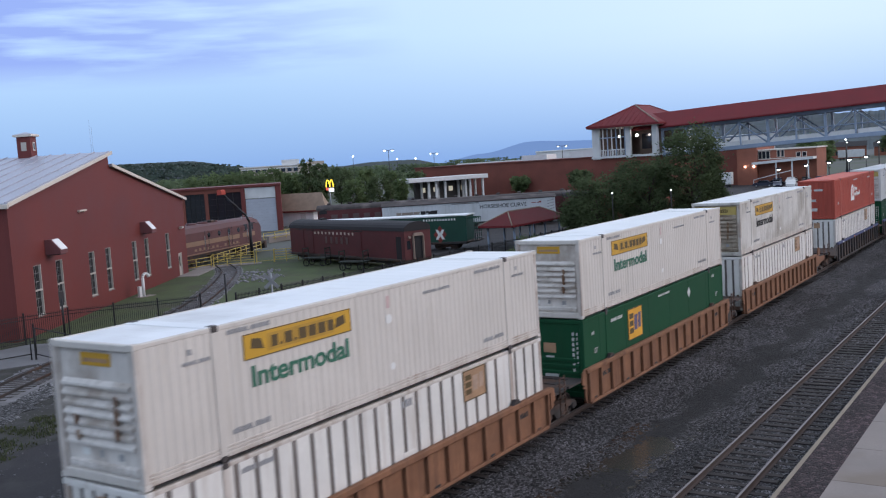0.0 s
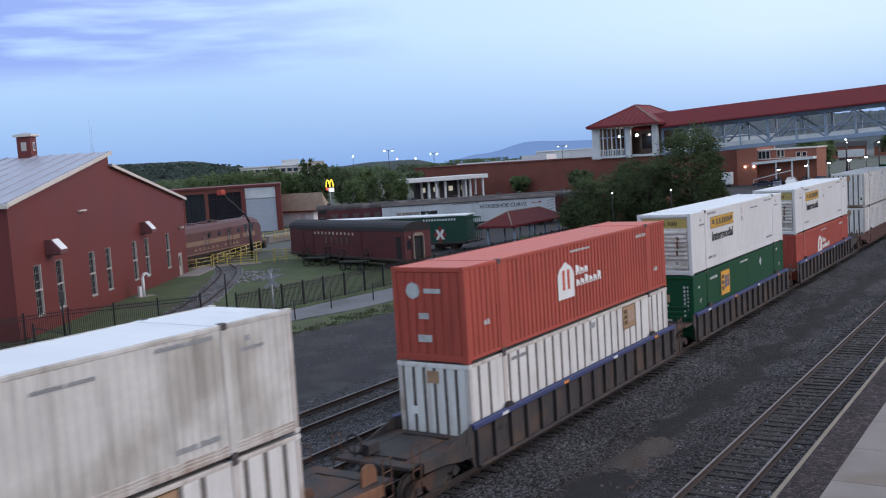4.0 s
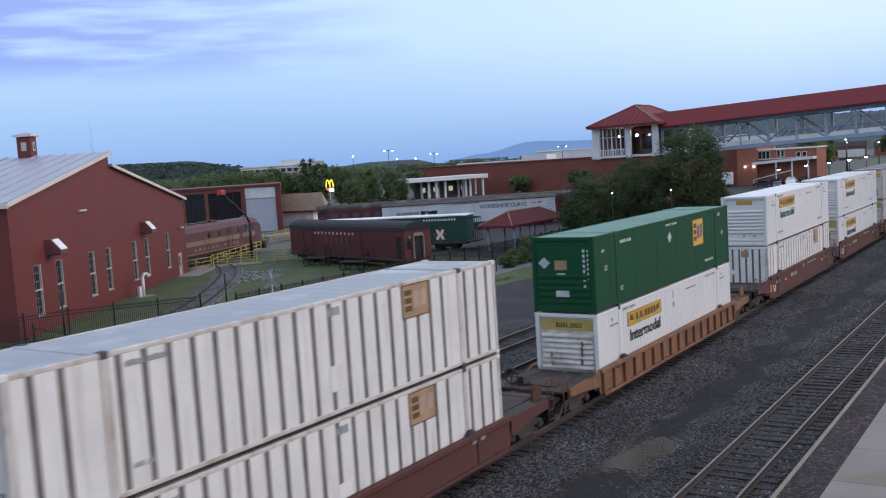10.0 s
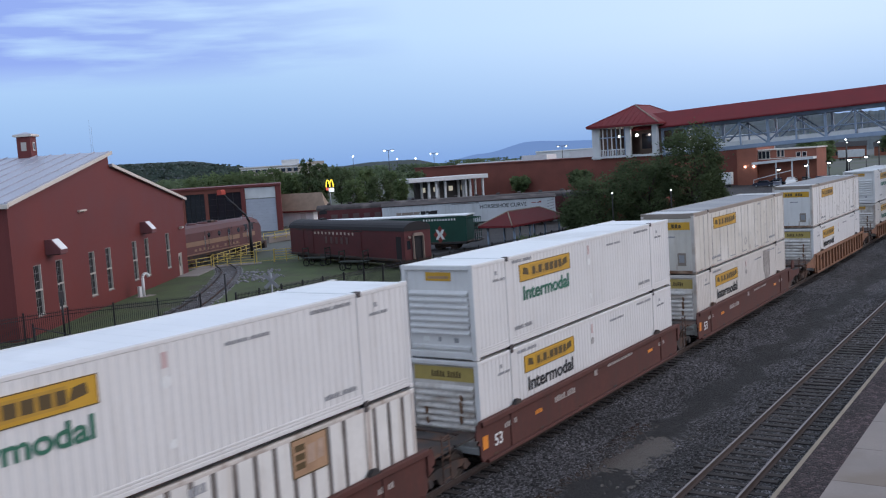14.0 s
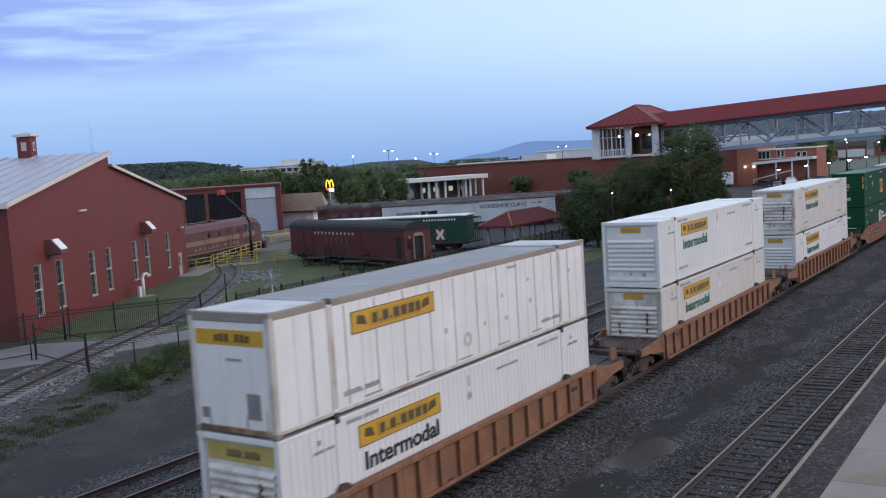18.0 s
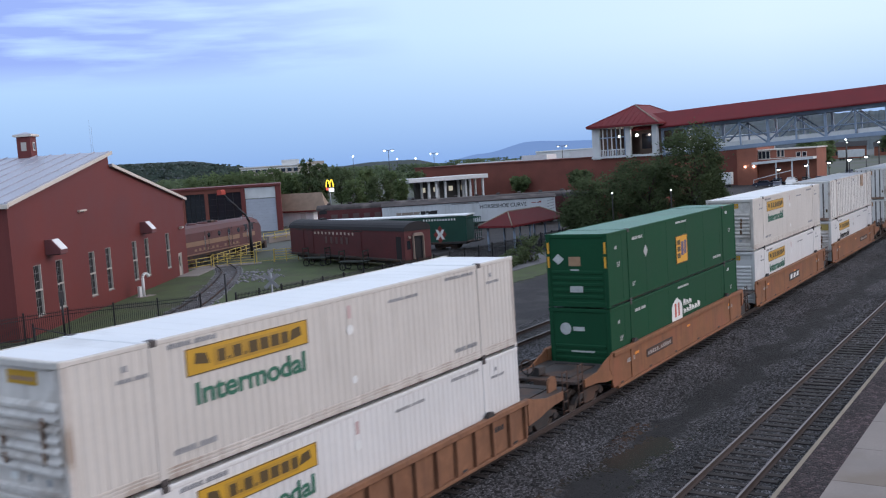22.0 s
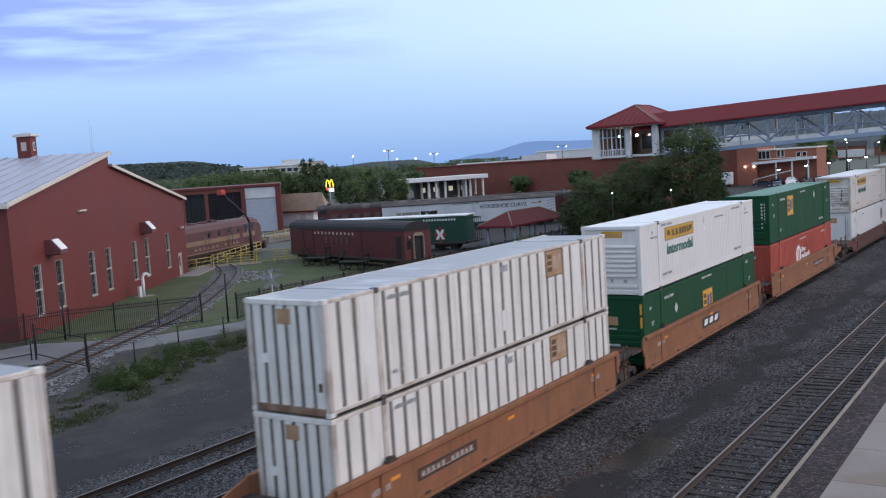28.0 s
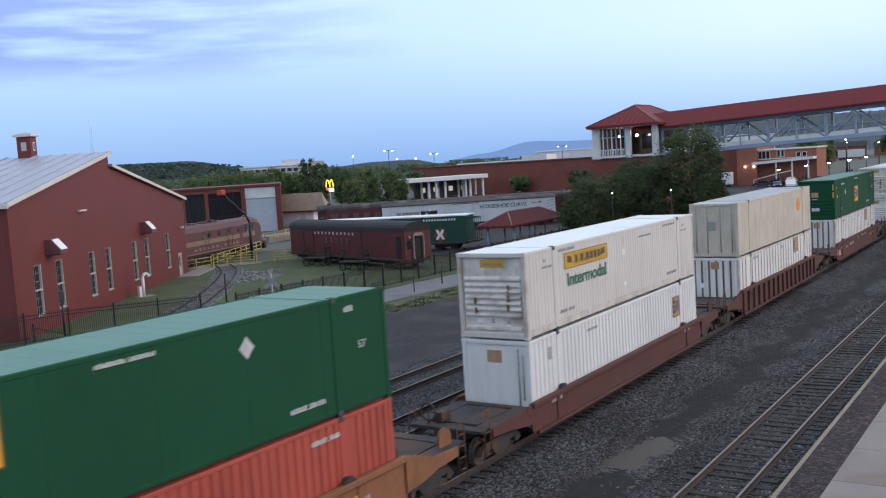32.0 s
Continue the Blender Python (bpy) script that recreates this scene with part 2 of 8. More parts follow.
PAVERS = crushed("dark_red_pavers", (0.052, 0.033, 0.037), 9.0, tones=(0.55, 2.2))
EDGE_TAN = surf("tan_platform_edge", (0.24, 0.20, 0.155), 0.8, var=0.15)
LEAF = foliage("tree_leaves", (0.098, 0.126, 0.062))
LEAF_LIGHT = foliage("light_tree_leaves", (0.128, 0.170, 0.076))
LEAF_MID = foliage("mid_green_leaves", (0.106, 0.140, 0.068))
FAR_LEAF = foliage("far_woods_leaves", (0.112, 0.148, 0.082), 14, 0.2)
WEED = foliage("weeds", (0.058, 0.088, 0.032), 0.6, 4)
BARK = surf("bark", (0.08, 0.06, 0.05), 0.9, var=0.3)
YELLOW_RAIL = surf("yellow_painted_rail", (0.55, 0.41, 0.11), 0.5, var=0.15)
LAMP_GLOW = glow("lit_lamp", (1.0, 0.93, 0.82), 30.0 * LAMP)
COOL_GLOW = glow("cool_lit_lamp", (0.92, 0.96, 1.0), 30.0 * LAMP)


# ---- mesh helpers ----
class Shape:
    """Collects vertices and faces of one mesh."""
    def __init__(self):
        self.v, self.f, self.smooth = [], [], set()

    def face(self, *pts, smooth=False):
        i = len(self.v)
        self.v += [tuple(p) for p in pts]
        if smooth:
            self.smooth.add(len(self.f))
        self.f.append(tuple(range(i, i + len(pts))))
        return self

    def box(self, x0, x1, y0, y1, z0, z1):
        i = len(self.v)
        self.v += [(x, y, z) for z in (z0, z1) for y in (y0, y1) for x in (x0, x1)]
        self.f += [tuple(i + k for k in q) for q in ((0, 2, 3, 1), (4, 5, 7, 6), (0, 1, 5, 4), (2, 6, 7, 3), (0, 4, 6, 2), (1, 3, 7, 5))]
        return self

    def prism(self, pts, axis, lo, hi):
        """A polygon in the two other axes (in x, y, z order), drawn out along the axis."""
        n, i = len(pts), len(self.v)
        for h in (lo, hi):
            for a, b in pts:
                p = [a, b]
                p.insert(axis, h)
                self.v.append(tuple(p))
        self.f.append(tuple(range(i + n - 1, i - 1, -1)))
        self.f.append(tuple(range(i + n, i + 2 * n)))
        for k in range(n):
            j = (k + 1) % n
            self.f.append((i + k, i + j, i + n + j, i + n + k))
        return self

    def slab(self, x0, x1, y0, y1, z0, z1, c=0.02, axis=0):
        """A bar with chamfered long edges."""
        a0, a1, b0, b1 = {0: (y0, y1, z0, z1), 1: (x0, x1, z0, z1), 2: (x0, x1, y0, y1)}[axis]
        lo, hi = {0: (x0, x1), 1: (y0, y1), 2: (z0, z1)}[axis]
        c = min(c, (a1 - a0) * 0.45, (b1 - b0) * 0.45)
        return self.prism([(a0 + c, b0), (a1 - c, b0), (a1, b0 + c), (a1, b1 - c), (a1 - c, b1), (a0 + c, b1), (a0, b1 - c), (a0, b0 + c)], axis, lo, hi)

    def tube(self, p, q, r0, r1=None, n=8, caps=True):
        p, q = Vector(p), Vector(q)
        r1 = r0 if r1 is None else r1
        d = (q - p).normalized()
        a = d.orthogonal().normalized()
        b = d.cross(a)
        i = len(self.v)
        for c, r in ((p, r0), (q, r1)):
            for k in range(n):
                w = 2 * math.pi * k / n
                self.v.append(tuple(c + (a * math.cos(w) + b * math.sin(w)) * r))
        for k in range(n):
            j = (k + 1) % n
            self.smooth.add(len(self.f))
            self.f.append((i + k, i + j, i + n + j, i + n + k))
        if caps:
            self.f.append(tuple(range(i + n - 1, i - 1, -1)))
            self.f.append(tuple(range(i + n, i + 2 * n)))
        return self

    def ball(self, c, r, n=10, squash=1.0):
        rows = n // 2 + 1
        i = len(self.v)
        for a in range(rows + 1):
            th = math.pi * a / rows
            for k in range(n):
                w = 2 * math.pi * k / n
                self.v.append((c[0] + r * math.sin(th) * math.cos(w), c[1] + r * math.sin(th) * math.sin(w), c[2] + r * squash * math.cos(th)))
        for a in range(rows):
            for k in range(n):
                j = (k + 1) % n
                self.smooth.add(len(self.f))
                self.f.append((i + a * n + k, i + (a + 1) * n + k, i + (a + 1) * n + j, i + a * n + j))
        return self

    def lathe(self, prof, axis, at, n=20):
        """A closed outline of (along, radius), turned round an axis through the point at."""
        i, m = len(self.v), len(prof)
        u, w = [k for k in range(3) if k != axis]
        for s, r in prof:
            for k in range(n):
                p = list(at)
                p[axis] += s
                p[u] += r * math.cos(2 * math.pi * k / n)
                p[w] += r * math.sin(2 * math.pi * k / n)
                self.v.append(tuple(p))
        for a in range(m):
            b = (a + 1) % m
            for k in range(n):
                j = (k + 1) % n
                self.f.append((i + a * n + k, i + a * n + j, i + b * n + j, i + b * n + k))
        return self

    def weld(self):
        """Join points that coincide and drop the faces between pieces, so that the shape is one."""
        at, ids = {}, []
        for p in self.v:
            ids.append(at.setdefault(tuple(round(c, 4) for c in p), len(at)))
        seen = {}
        for f in self.f:
            g = tuple(dict.fromkeys(ids[k] for k in f))
            if len(g) > 2:
                seen.setdefault(frozenset(g), []).append(g)
        self.v, self.f, self.smooth = list(at), [g[0] for g in seen.values() if len(g) == 1], set()
        return self

    def mesh(self, name):
        me = bpy.data.meshes.new(name)
        me.from_pydata(self.v, [], self.f)
        if self.smooth:
            flags = [k in self.smooth for k in range(len(self.f))]
            me.polygons.foreach_set("use_smooth", flags)
        me.update()
        return me


def part(name, shape, material, parent=None, label="", m=None):
    """ONE mesh object under a thing or under a part."""
    me = shape.mesh(name) if isinstance(shape, Shape) else shape
    if material and not me.materials:
        me.materials.append(material)
    ob = new(name, me)
    if parent:
        ob.parent = parent
    if m is not None:
        ob.matrix_basis = m
    if label:
        ob["label"] = label
    return ob


def thing(name, label, category, m=None, group="", kind=""):
    ob = new(name)
    ob.empty_display_size = 0.3
    if m is not None:
        ob.matrix_basis = m
    return tagged(ob, label, category, group, kind)


def solid(name, shape, material, label="", category="", group="", kind="", m=None):
    return tagged(part(name, shape, material, m=m), label, category, group, kind)


def words(name, text, size, material, parent, m, width=None, label="", bold=0.0):
    """Lettering in the built-in font, its lower left corner at the pose m; width fits it to a length."""
    cu = bpy.data.curves.new(name, "FONT")
    cu.body, cu.size, cu.extrude, cu.offset = text, size, 0.003, bold
    cu.materials.append(material)
    ob = new(name, cu)
    ob.parent = parent
    if width:
        bpy.context.view_layer.update()
        m = m @ Matrix.Diagonal((width / max(0.01, ob.dimensions.x), 1, 1, 1))
    ob.matrix_basis = m
    if label:
        ob["label"] = label
    return ob


def wall_pose(a, b, z=0.0):
    """A frame whose x runs along the ground from a to b, and whose y points to the left of that line."""
    return pose(a[0], a[1], z, 0, 0, math.degrees(math.atan2(b[1] - a[1], b[0] - a[0])))


# ---- ground ----
G = -0.40
gs = Shape()
STEP = [-3000, -1200, -500, -200, -80, 0, 60, 120, 200, 300, 500, 900, 1500, 2500, 4200]
for ix in range(len(STEP) - 1):
    for iy in range(len(STEP) - 1):
        gs.face((STEP[ix], STEP[iy] - 600, G), (STEP[ix + 1], STEP[iy] - 600, G), (STEP[ix + 1], STEP[iy + 1] - 600, G), (STEP[ix], STEP[iy + 1] - 600, G))
solid("ground", gs, FAR_LAND, kind="structure")


def patch(name, pts, z, material, kind="structure", thick=0.05, rough_edge=0.0, step=1.0, seed=1, label="", category=""):
    """A flat piece of ground with an outline that wavers, slightly thick."""
    rng = random.Random(seed)
    out = []
    for i, p in enumerate(pts):
        q = pts[(i + 1) % len(pts)]
        d = math.dist(p, q)
        n = max(1, int(d / step)) if rough_edge else 1
        for k in range(n):
            f = k / n
            x, y = p[0] + (q[0] - p[0]) * f, p[1] + (q[1] - p[1]) * f
            out.append((x + rng.uniform(-1, 1) * rough_edge, y + rng.uniform(-1, 1) * rough_edge))
    return solid(name, Shape().prism(out, 2, z - thick, z), material, label, category, kind=kind)


def bumpy(name, x0, x1, y0, y1, dx, dy, height, jag, material, seed, kind="structure"):
    """A grid of broken stone: height(x, y) plus a random lift of each point."""
    rng = np.random.default_rng(seed)
    xs, ys = np.arange(x0, x1 + dx / 2, dx), np.arange(y0, y1 + dy / 2, dy)
    nx, ny = len(xs), len(ys)
    gx, gy = np.meshgrid(xs, ys, indexing="ij")
    gz = height(gx, gy) + rng.uniform(-jag, jag, gx.shape) * np.where(np.abs(gy + 4.5) < 0.8, 0.35, 1.0)
    gx = gx + rng.uniform(-0.35, 0.35, gx.shape) * dx
    gy = gy + rng.uniform(-0.35, 0.35, gy.shape) * dy
    co = np.stack([gx, gy, gz], -1).reshape(-1, 3)
    idx = np.arange(nx * ny).reshape(nx, ny)
    quads = np.stack([idx[:-1, :-1], idx[1:, :-1], idx[1:, 1:], idx[:-1, 1:]], -1).reshape(-1, 4)
    me = bpy.data.meshes.new(name)
    me.vertices.add(len(co))
    me.vertices.foreach_set("co", co.ravel())
    me.loops.add(quads.size)
    me.loops.foreach_set("vertex_index", quads.ravel())
    me.polygons.add(len(quads))
    me.polygons.foreach_set("loop_start", np.arange(0, quads.size, 4))
    me.update()
    me.validate()
    me.materials.append(material)
    ob = new(name, me)
    return tagged(ob, kind=kind)


NEAR_TRACK, MAIN_TRACK, MID_TRACK, FAR_TRACK = -7.844, 0.0, 4.17, 8.275
TRACKS = (NEAR_TRACK, MAIN_TRACK, MID_TRACK, FAR_TRACK)


def bed(x, y):
    z = np.full_like(y, -0.355)
    for c in TRACKS:
        d = np.abs(y - c)
        z = np.maximum(z, np.clip(-0.20 - (d - 1.45) * 0.16, -0.36, -0.20))
    hollow = np.clip(1.0 - np.abs(y + 4.5 + 0.3 * np.sin(x * 0.21)) / 1.1, 0.0, 1.0)
    wave = np.sin(x * 0.55 + 0.8) * np.sin(y * 2.1 + x * 0.13) + 0.6 * np.sin(x * 1.3 + y * 3.0) + 0.4 * np.sin(x * 2.9 - y * 1.7)
    edge = np.clip((y - 10.5) / 1.1, 0.0, 1.0)
    return z + 0.014 * np.sin(x * 0.9 + y) * np.sin(y * 1.7) + hollow * (0.012 * wave - 0.012) - 0.05 * edge


bumpy("ballast_near", 14.0, 62.0, -9.60, 11.6, 0.085, 0.085, bed, 0.028, TRACK_STONE, 3)
bumpy("ballast_far", 62.0, 190.0, -9.60, 11.6, 0.4, 0.25, bed, 0.03, TRACK_STONE, 4)
bumpy("ballast_beyond", 190.0, 900.0, -9.60, 11.6, 6.0, 0.6, bed, 0.02, BALLAST, 5)
bumpy("ballast_behind", -500.0, 14.0, -9.60, 11.6, 6.0, 0.6, bed, 0.02, BALLAST, 6)

# rails: head, web and foot in one section
RAIL_SECTION = [(-0.075, -0.172), (0.075, -0.172), (0.075, -0.158), (0.012, -0.135), (0.010, -0.045), (0.036, -0.032), (0.036, -0.004),
                (-0.036, -0.004), (-0.036, -0.032), (-0.010, -0.045), (-0.012, -0.135), (-0.075, -0.158)]
TRACK_NAMES = {NEAR_TRACK: "platform", MAIN_TRACK: "main", MID_TRACK: "middle", FAR_TRACK: "yard"}
tie_mesh = Shape().slab(-0.115, 0.115, -1.30, 1.30, -0.30, -0.165, 0.015, axis=1).mesh("tie")
tie_mesh.materials.append(TIE_WOOD)
plate_mesh = Shape().slab(-0.10, 0.10, -0.15, 0.15, -0.168, -0.160, 0.003).mesh("tie_plate")
plate_mesh.materials.append(RAIL_RUST)
for c in TRACKS:
    track = thing("track_" + TRACK_NAMES[c], "steel rails on timber ties in grey ballast", "railway track", pose(0, c, 0), kind="structure")
    for side in (-0.7525, 0.7525):
        rail = part("rail", Shape().prism([(a + side, b) for a, b in RAIL_SECTION], 0, -500, 900), RAIL_RUST, track)
        part("rail_head", Shape().slab(-500, 900, side - 0.034, side + 0.034, -0.006, 0.0, 0.002), RAIL_STEEL, rail, "polished running surface")
    rng = random.Random(int(c * 10))
    rest = Shape()
    x = -40.0
    while x < 240:
        x += 0.55
        dx, drop = rng.uniform(-0.05, 0.05), rng.uniform(-0.02, 0.01) - (0.0 if c in (NEAR_TRACK, MAIN_TRACK) else 0.03)
        if 20.0 < x < (95.0 if c == NEAR_TRACK else 40.0):
            part("tie", tie_mesh, None, track, m=pose(x + dx, rng.uniform(-0.04, 0.04), drop, 0, 0, rng.uniform(-1, 1)))
        else:
            rest.box(x - 0.115, x + 0.115, -1.3, 1.3, -0.3, -0.165 + drop)
    tagged(part("far_ties", rest, TIE_WOOD, track), kind="stuff")

# shallow water lies in the hollows of a lifted track's bed
for x0, x1, y0, y1, z in ((27.2, 31.3, -6.2, -3.0, -0.365), (22.8, 27.2, -6.4, -3.2, -0.360)):
    solid("puddle", Shape().prism([(x0, y0), (x1, y0), (x1, y1), (x0, y1)], 2, z - 0.006, z), WATER, "shallow puddles on dark cinders", "puddle", kind="structure")

# yard, verge, path, lawn beyond the tracks
patch("yard_asphalt", [(-60, 9.9), (130, 10.2), (130, 21.5), (66, 20.2), (45, 22.6), (36, 22.5), (26, 17.4), (-60, 15)], -0.375, YARD, rough_edge=0.25)
patch("verge", [(-60, 14.5), (26, 16.8), (37, 21.8), (45, 22.0), (66, 19.6), (130, 20.6), (130, 25.2), (64, 24.6), (51, 25.4), (42.5, 27.6), (36, 29.6), (28, 33.0), (-60, 33)], -0.369, EARTH, rough_edge=0.2)
patch("grass_verge", [(40.5, 24.6), (45, 22.8), (66, 20.6), (130, 21.6), (130, 25.0), (64, 24.45), (51, 25.1), (43, 26.8)], -0.345, LAWN, rough_edge=0.25, step=0.6)
patch("path", [(-40, 36.5), (28, 33.2), (36, 29.5), (42.5, 27.7), (51, 25.4), (64, 24.6), (130, 25.2), (130, 29.4), (71, 28.9), (57, 29.7), (44, 30.6), (38, 32.8), (34.5, 38.6), (-40, 44)], -0.335, PATHWAY)
patch("lawn", [(-40, 44), (34.5, 38.8), (38, 33.0), (44, 30.8), (57, 29.9), (71, 29.1), (80, 29.2), (83, 44), (84, 62), (70, 63.5), (20, 60)], -0.325, LAWN)
patch("display_yard", [(80.2, 29.2), (130, 29.6), (130, 60), (84.2, 62), (83.2, 44)], -0.325, YARD)
patch("lot_asphalt", [(130, 13), (240, 20), (240, 150), (150, 150), (128, 100), (84, 62.5), (130, 60)], -0.34, YARD)
# platform
platform = thing("platform", "station platform with concrete deck and paver border", "platform", kind="structure")
part("edge", Shape().slab(-30, 400, -9.64, -9.50, -0.4, 0.20, 0.02), EDGE_TAN, platform, "tan edge course")
part("paver_border", Shape().box(-30, 400, -10.62, -9.642, -0.4, 0.194), PAVERS, platform, "dark red pavers")
for k in range(44):
    x = -10.4 + k * 3.05
    part("slab", Shape().slab(x, x + 3.035, -18.0, -10.63, -0.4, 0.20, 0.012, axis=1), CONCRETE, platform)


# ---- the train ----
WHITE_BOX = surf("white_container_paint", (0.645, 0.63, 0.62), 0.5, var=0.05, big=2.5, fine=8, bump=0.06, streak=0.22, dirt=(0.36, 0.32, 0.28))
CREAM_BOX = surf("aged_cream_container_paint", (0.57, 0.53, 0.49), 0.55, var=0.06, big=2.5, fine=8, bump=0.06, streak=0.3, dirt=(0.27, 0.24, 0.20))
DIRTY_BOX = surf("grimy_white_container_paint", (0.58, 0.555, 0.52), 0.6, var=0.12, big=1.2, fine=6, bump=0.06, streak=0.6, dirt=(0.15, 0.13, 0.11), second=(0.40, 0.37, 0.33), amount=0.5)
PLATE_BOX = surf("white_plate_container_paint", (0.69, 0.67, 0.65), 0.45, var=0.06, big=1.5, fine=5, bump=0.04, streak=0.3, dirt=(0.40, 0.35, 0.31))
STRIPE_BOX = surf("chalky_white_container_paint", (0.66, 0.64, 0.61), 0.6, var=0.08, big=1.2, fine=8, bump=0.06, streak=0.5, dirt=(0.34, 0.26, 0.20))
GROOVE = surf("grey_brown_groove", (0.155, 0.137, 0.128), 0.8, var=0.3, big=0.6, streak=0.3, dirt=(0.22, 0.15, 0.11))
GREEN_BOX = surf("dark_green_container_paint", (0.0085, 0.060, 0.027), 0.7, var=0.10, big=2.0, fine=8, bump=0.05, streak=0.2, dirt=(0.02, 0.06, 0.035), spec=0.15)
ORANGE_BOX = surf("orange_red_container_paint", (0.38, 0.072, 0.050), 0.65, var=0.12, big=2.0, fine=8, bump=0.06, streak=0.5, dirt=(0.17, 0.048, 0.038), spec=0.25)
# white, green and orange roofs take a paler colour than the box sides
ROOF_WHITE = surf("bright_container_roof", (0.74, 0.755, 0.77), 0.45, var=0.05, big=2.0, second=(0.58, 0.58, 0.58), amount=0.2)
ROOF_GREY = surf("grey_container_roof", (0.34, 0.35, 0.37), 0.45, 0.2, var=0.10, big=1.5, second=(0.52, 0.53, 0.55), amount=0.3)
ROOF_GREEN = surf("paler_green_container_roof", (0.11, 0.235, 0.185), 0.55, var=0.10, big=2.0, second=(0.09, 0.19, 0.15), amount=0.3)
ROOF_RED = surf("paler_orange_container_roof", (0.56, 0.13, 0.09), 0.55, var=0.10, big=2.0)
RAIL_GREY = surf("tan_grey_top_rail", (0.27, 0.225, 0.19), 0.55, 0.2, var=0.15)
YELLOW_SIGN = surf("yellow_sign_film", (0.52, 0.29, 0.025), 0.45, var=0.08, big=0.8)
FADED_SIGN = surf("faded_yellow_sign_film", (0.42, 0.32, 0.10), 0.55, var=0.15, big=0.6)
SIGN_BROWN = surf("dull_ochre_film", (0.42, 0.235, 0.03), 0.5, var=0.15, big=0.4)
DARK_INK = surf("dark_sign_ink", (0.085, 0.055, 0.02), 0.6, var=0.1)
GREEN_INK = surf("green_lettering_film", (0.03, 0.14, 0.09), 0.5, var=0.1)
PINK_INK = surf("faded_pink_film", (0.52, 0.38, 0.37), 0.65, var=0.1)
SMUDGE = surf("dark_smudge", (0.33, 0.31, 0.30), 0.7, var=0.2, big=0.2)
SEAM_GRIME = surf("grey_seam_grime", (0.46, 0.44, 0.42), 0.7, var=0.25, big=0.4, streak=0.5, dirt=(0.26, 0.22, 0.19))
DRIP = surf("grey_brown_drip_stain", (0.33, 0.30, 0.28), 0.75, var=0.3, big=0.3, streak=0.8, dirt=(0.16, 0.14, 0.13))
PLATE_ROOF = surf("dull_grey_plate_roof", (0.26, 0.265, 0.28), 0.6, 0.1, var=0.12, big=1.5, second=(0.31, 0.31, 0.32), amount=0.3)
PLATE_WORN = surf("yellowed_plate_container_paint", (0.56, 0.525, 0.47), 0.55, var=0.10, big=1.5, fine=5, bump=0.04, streak=0.3, dirt=(0.34, 0.28, 0.22), second=(0.66, 0.63, 0.59), amount=0.4)
SHEET_WHITE = surf("chalky_roof_sheet", (0.52, 0.53, 0.545), 0.6, var=0.12, big=0.8, second=(0.40, 0.41, 0.42), amount=0.4)
PALE_SMUDGE = surf("pale_scuffed_paint", (0.70, 0.70, 0.69), 0.6, var=0.08, big=0.2)
GREY_INK = surf("faded_grey_ink", (0.30, 0.30, 0.31), 0.7, var=0.15)
WHITE_INK = surf("white_lettering_film", (0.72, 0.72, 0.70), 0.5, var=0.08)
BROWN_SIGN = surf("faded_ochre_sign", (0.36, 0.22, 0.13), 0.6, var=0.2, big=0.5)
FADED_TAN = surf("faded_tan_film", (0.40, 0.28, 0.21), 0.65, var=0.2, big=0.3)
OCHRE_SIGN = surf("ochre_sign", (0.66, 0.33, 0.03), 0.5, var=0.12, big=0.5)
TAN_BOX = surf("stained_cream_container_paint", (0.50, 0.44, 0.36), 0.6, var=0.12, big=1.2, fine=6, bump=0.06, streak=0.6, dirt=(0.24, 0.17, 0.11))
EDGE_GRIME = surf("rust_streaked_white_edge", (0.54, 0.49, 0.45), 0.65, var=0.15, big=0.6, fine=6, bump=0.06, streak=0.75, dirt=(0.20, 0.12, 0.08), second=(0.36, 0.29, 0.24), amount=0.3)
LOCK_STEEL = surf("grimy_lock_steel", (0.075, 0.065, 0.065), 0.7, 0.2, var=0.25)
PALE_INK = surf("dulled_white_ink", (0.46, 0.47, 0.46), 0.65, var=0.2, big=0.3)
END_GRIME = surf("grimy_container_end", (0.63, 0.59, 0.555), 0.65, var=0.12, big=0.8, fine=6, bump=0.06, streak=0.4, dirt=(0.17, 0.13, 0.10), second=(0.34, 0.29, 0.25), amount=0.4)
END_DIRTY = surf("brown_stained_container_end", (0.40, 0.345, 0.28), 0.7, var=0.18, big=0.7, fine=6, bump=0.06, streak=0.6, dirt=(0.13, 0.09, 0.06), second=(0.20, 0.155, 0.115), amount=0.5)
RUST_STAIN = surf("brown_rust_stain", (0.16, 0.085, 0.05), 0.8, var=0.3, big=0.3, second=(0.30, 0.21, 0.15), amount=0.5)
BLUE_INK = surf("dull_blue_ink", (0.10, 0.085, 0.17), 0.6, var=0.15)
RED_INK = surf("red_ink", (0.50, 0.06, 0.03), 0.6, var=0.15)
BLACK_RUBBER = surf("black_fitting", (0.02, 0.02, 0.022), 0.7, var=0.2)
CAR_TAN = surf("weathered_orange_tan_car_paint", (0.215, 0.100, 0.054), 0.8, var=0.22, big=0.7, fine=6, bump=0.1, streak=0.7, dirt=(0.09, 0.045, 0.03), second=(0.17, 0.075, 0.04), amount=0.45)
CAR_ORANGE = surf("orange_yellow_car_paint", (0.225, 0.094, 0.043), 0.78, var=0.20, big=1.0, fine=6, bump=0.1, streak=0.65, dirt=(0.11, 0.055, 0.035), second=(0.24, 0.09, 0.045), amount=0.4)
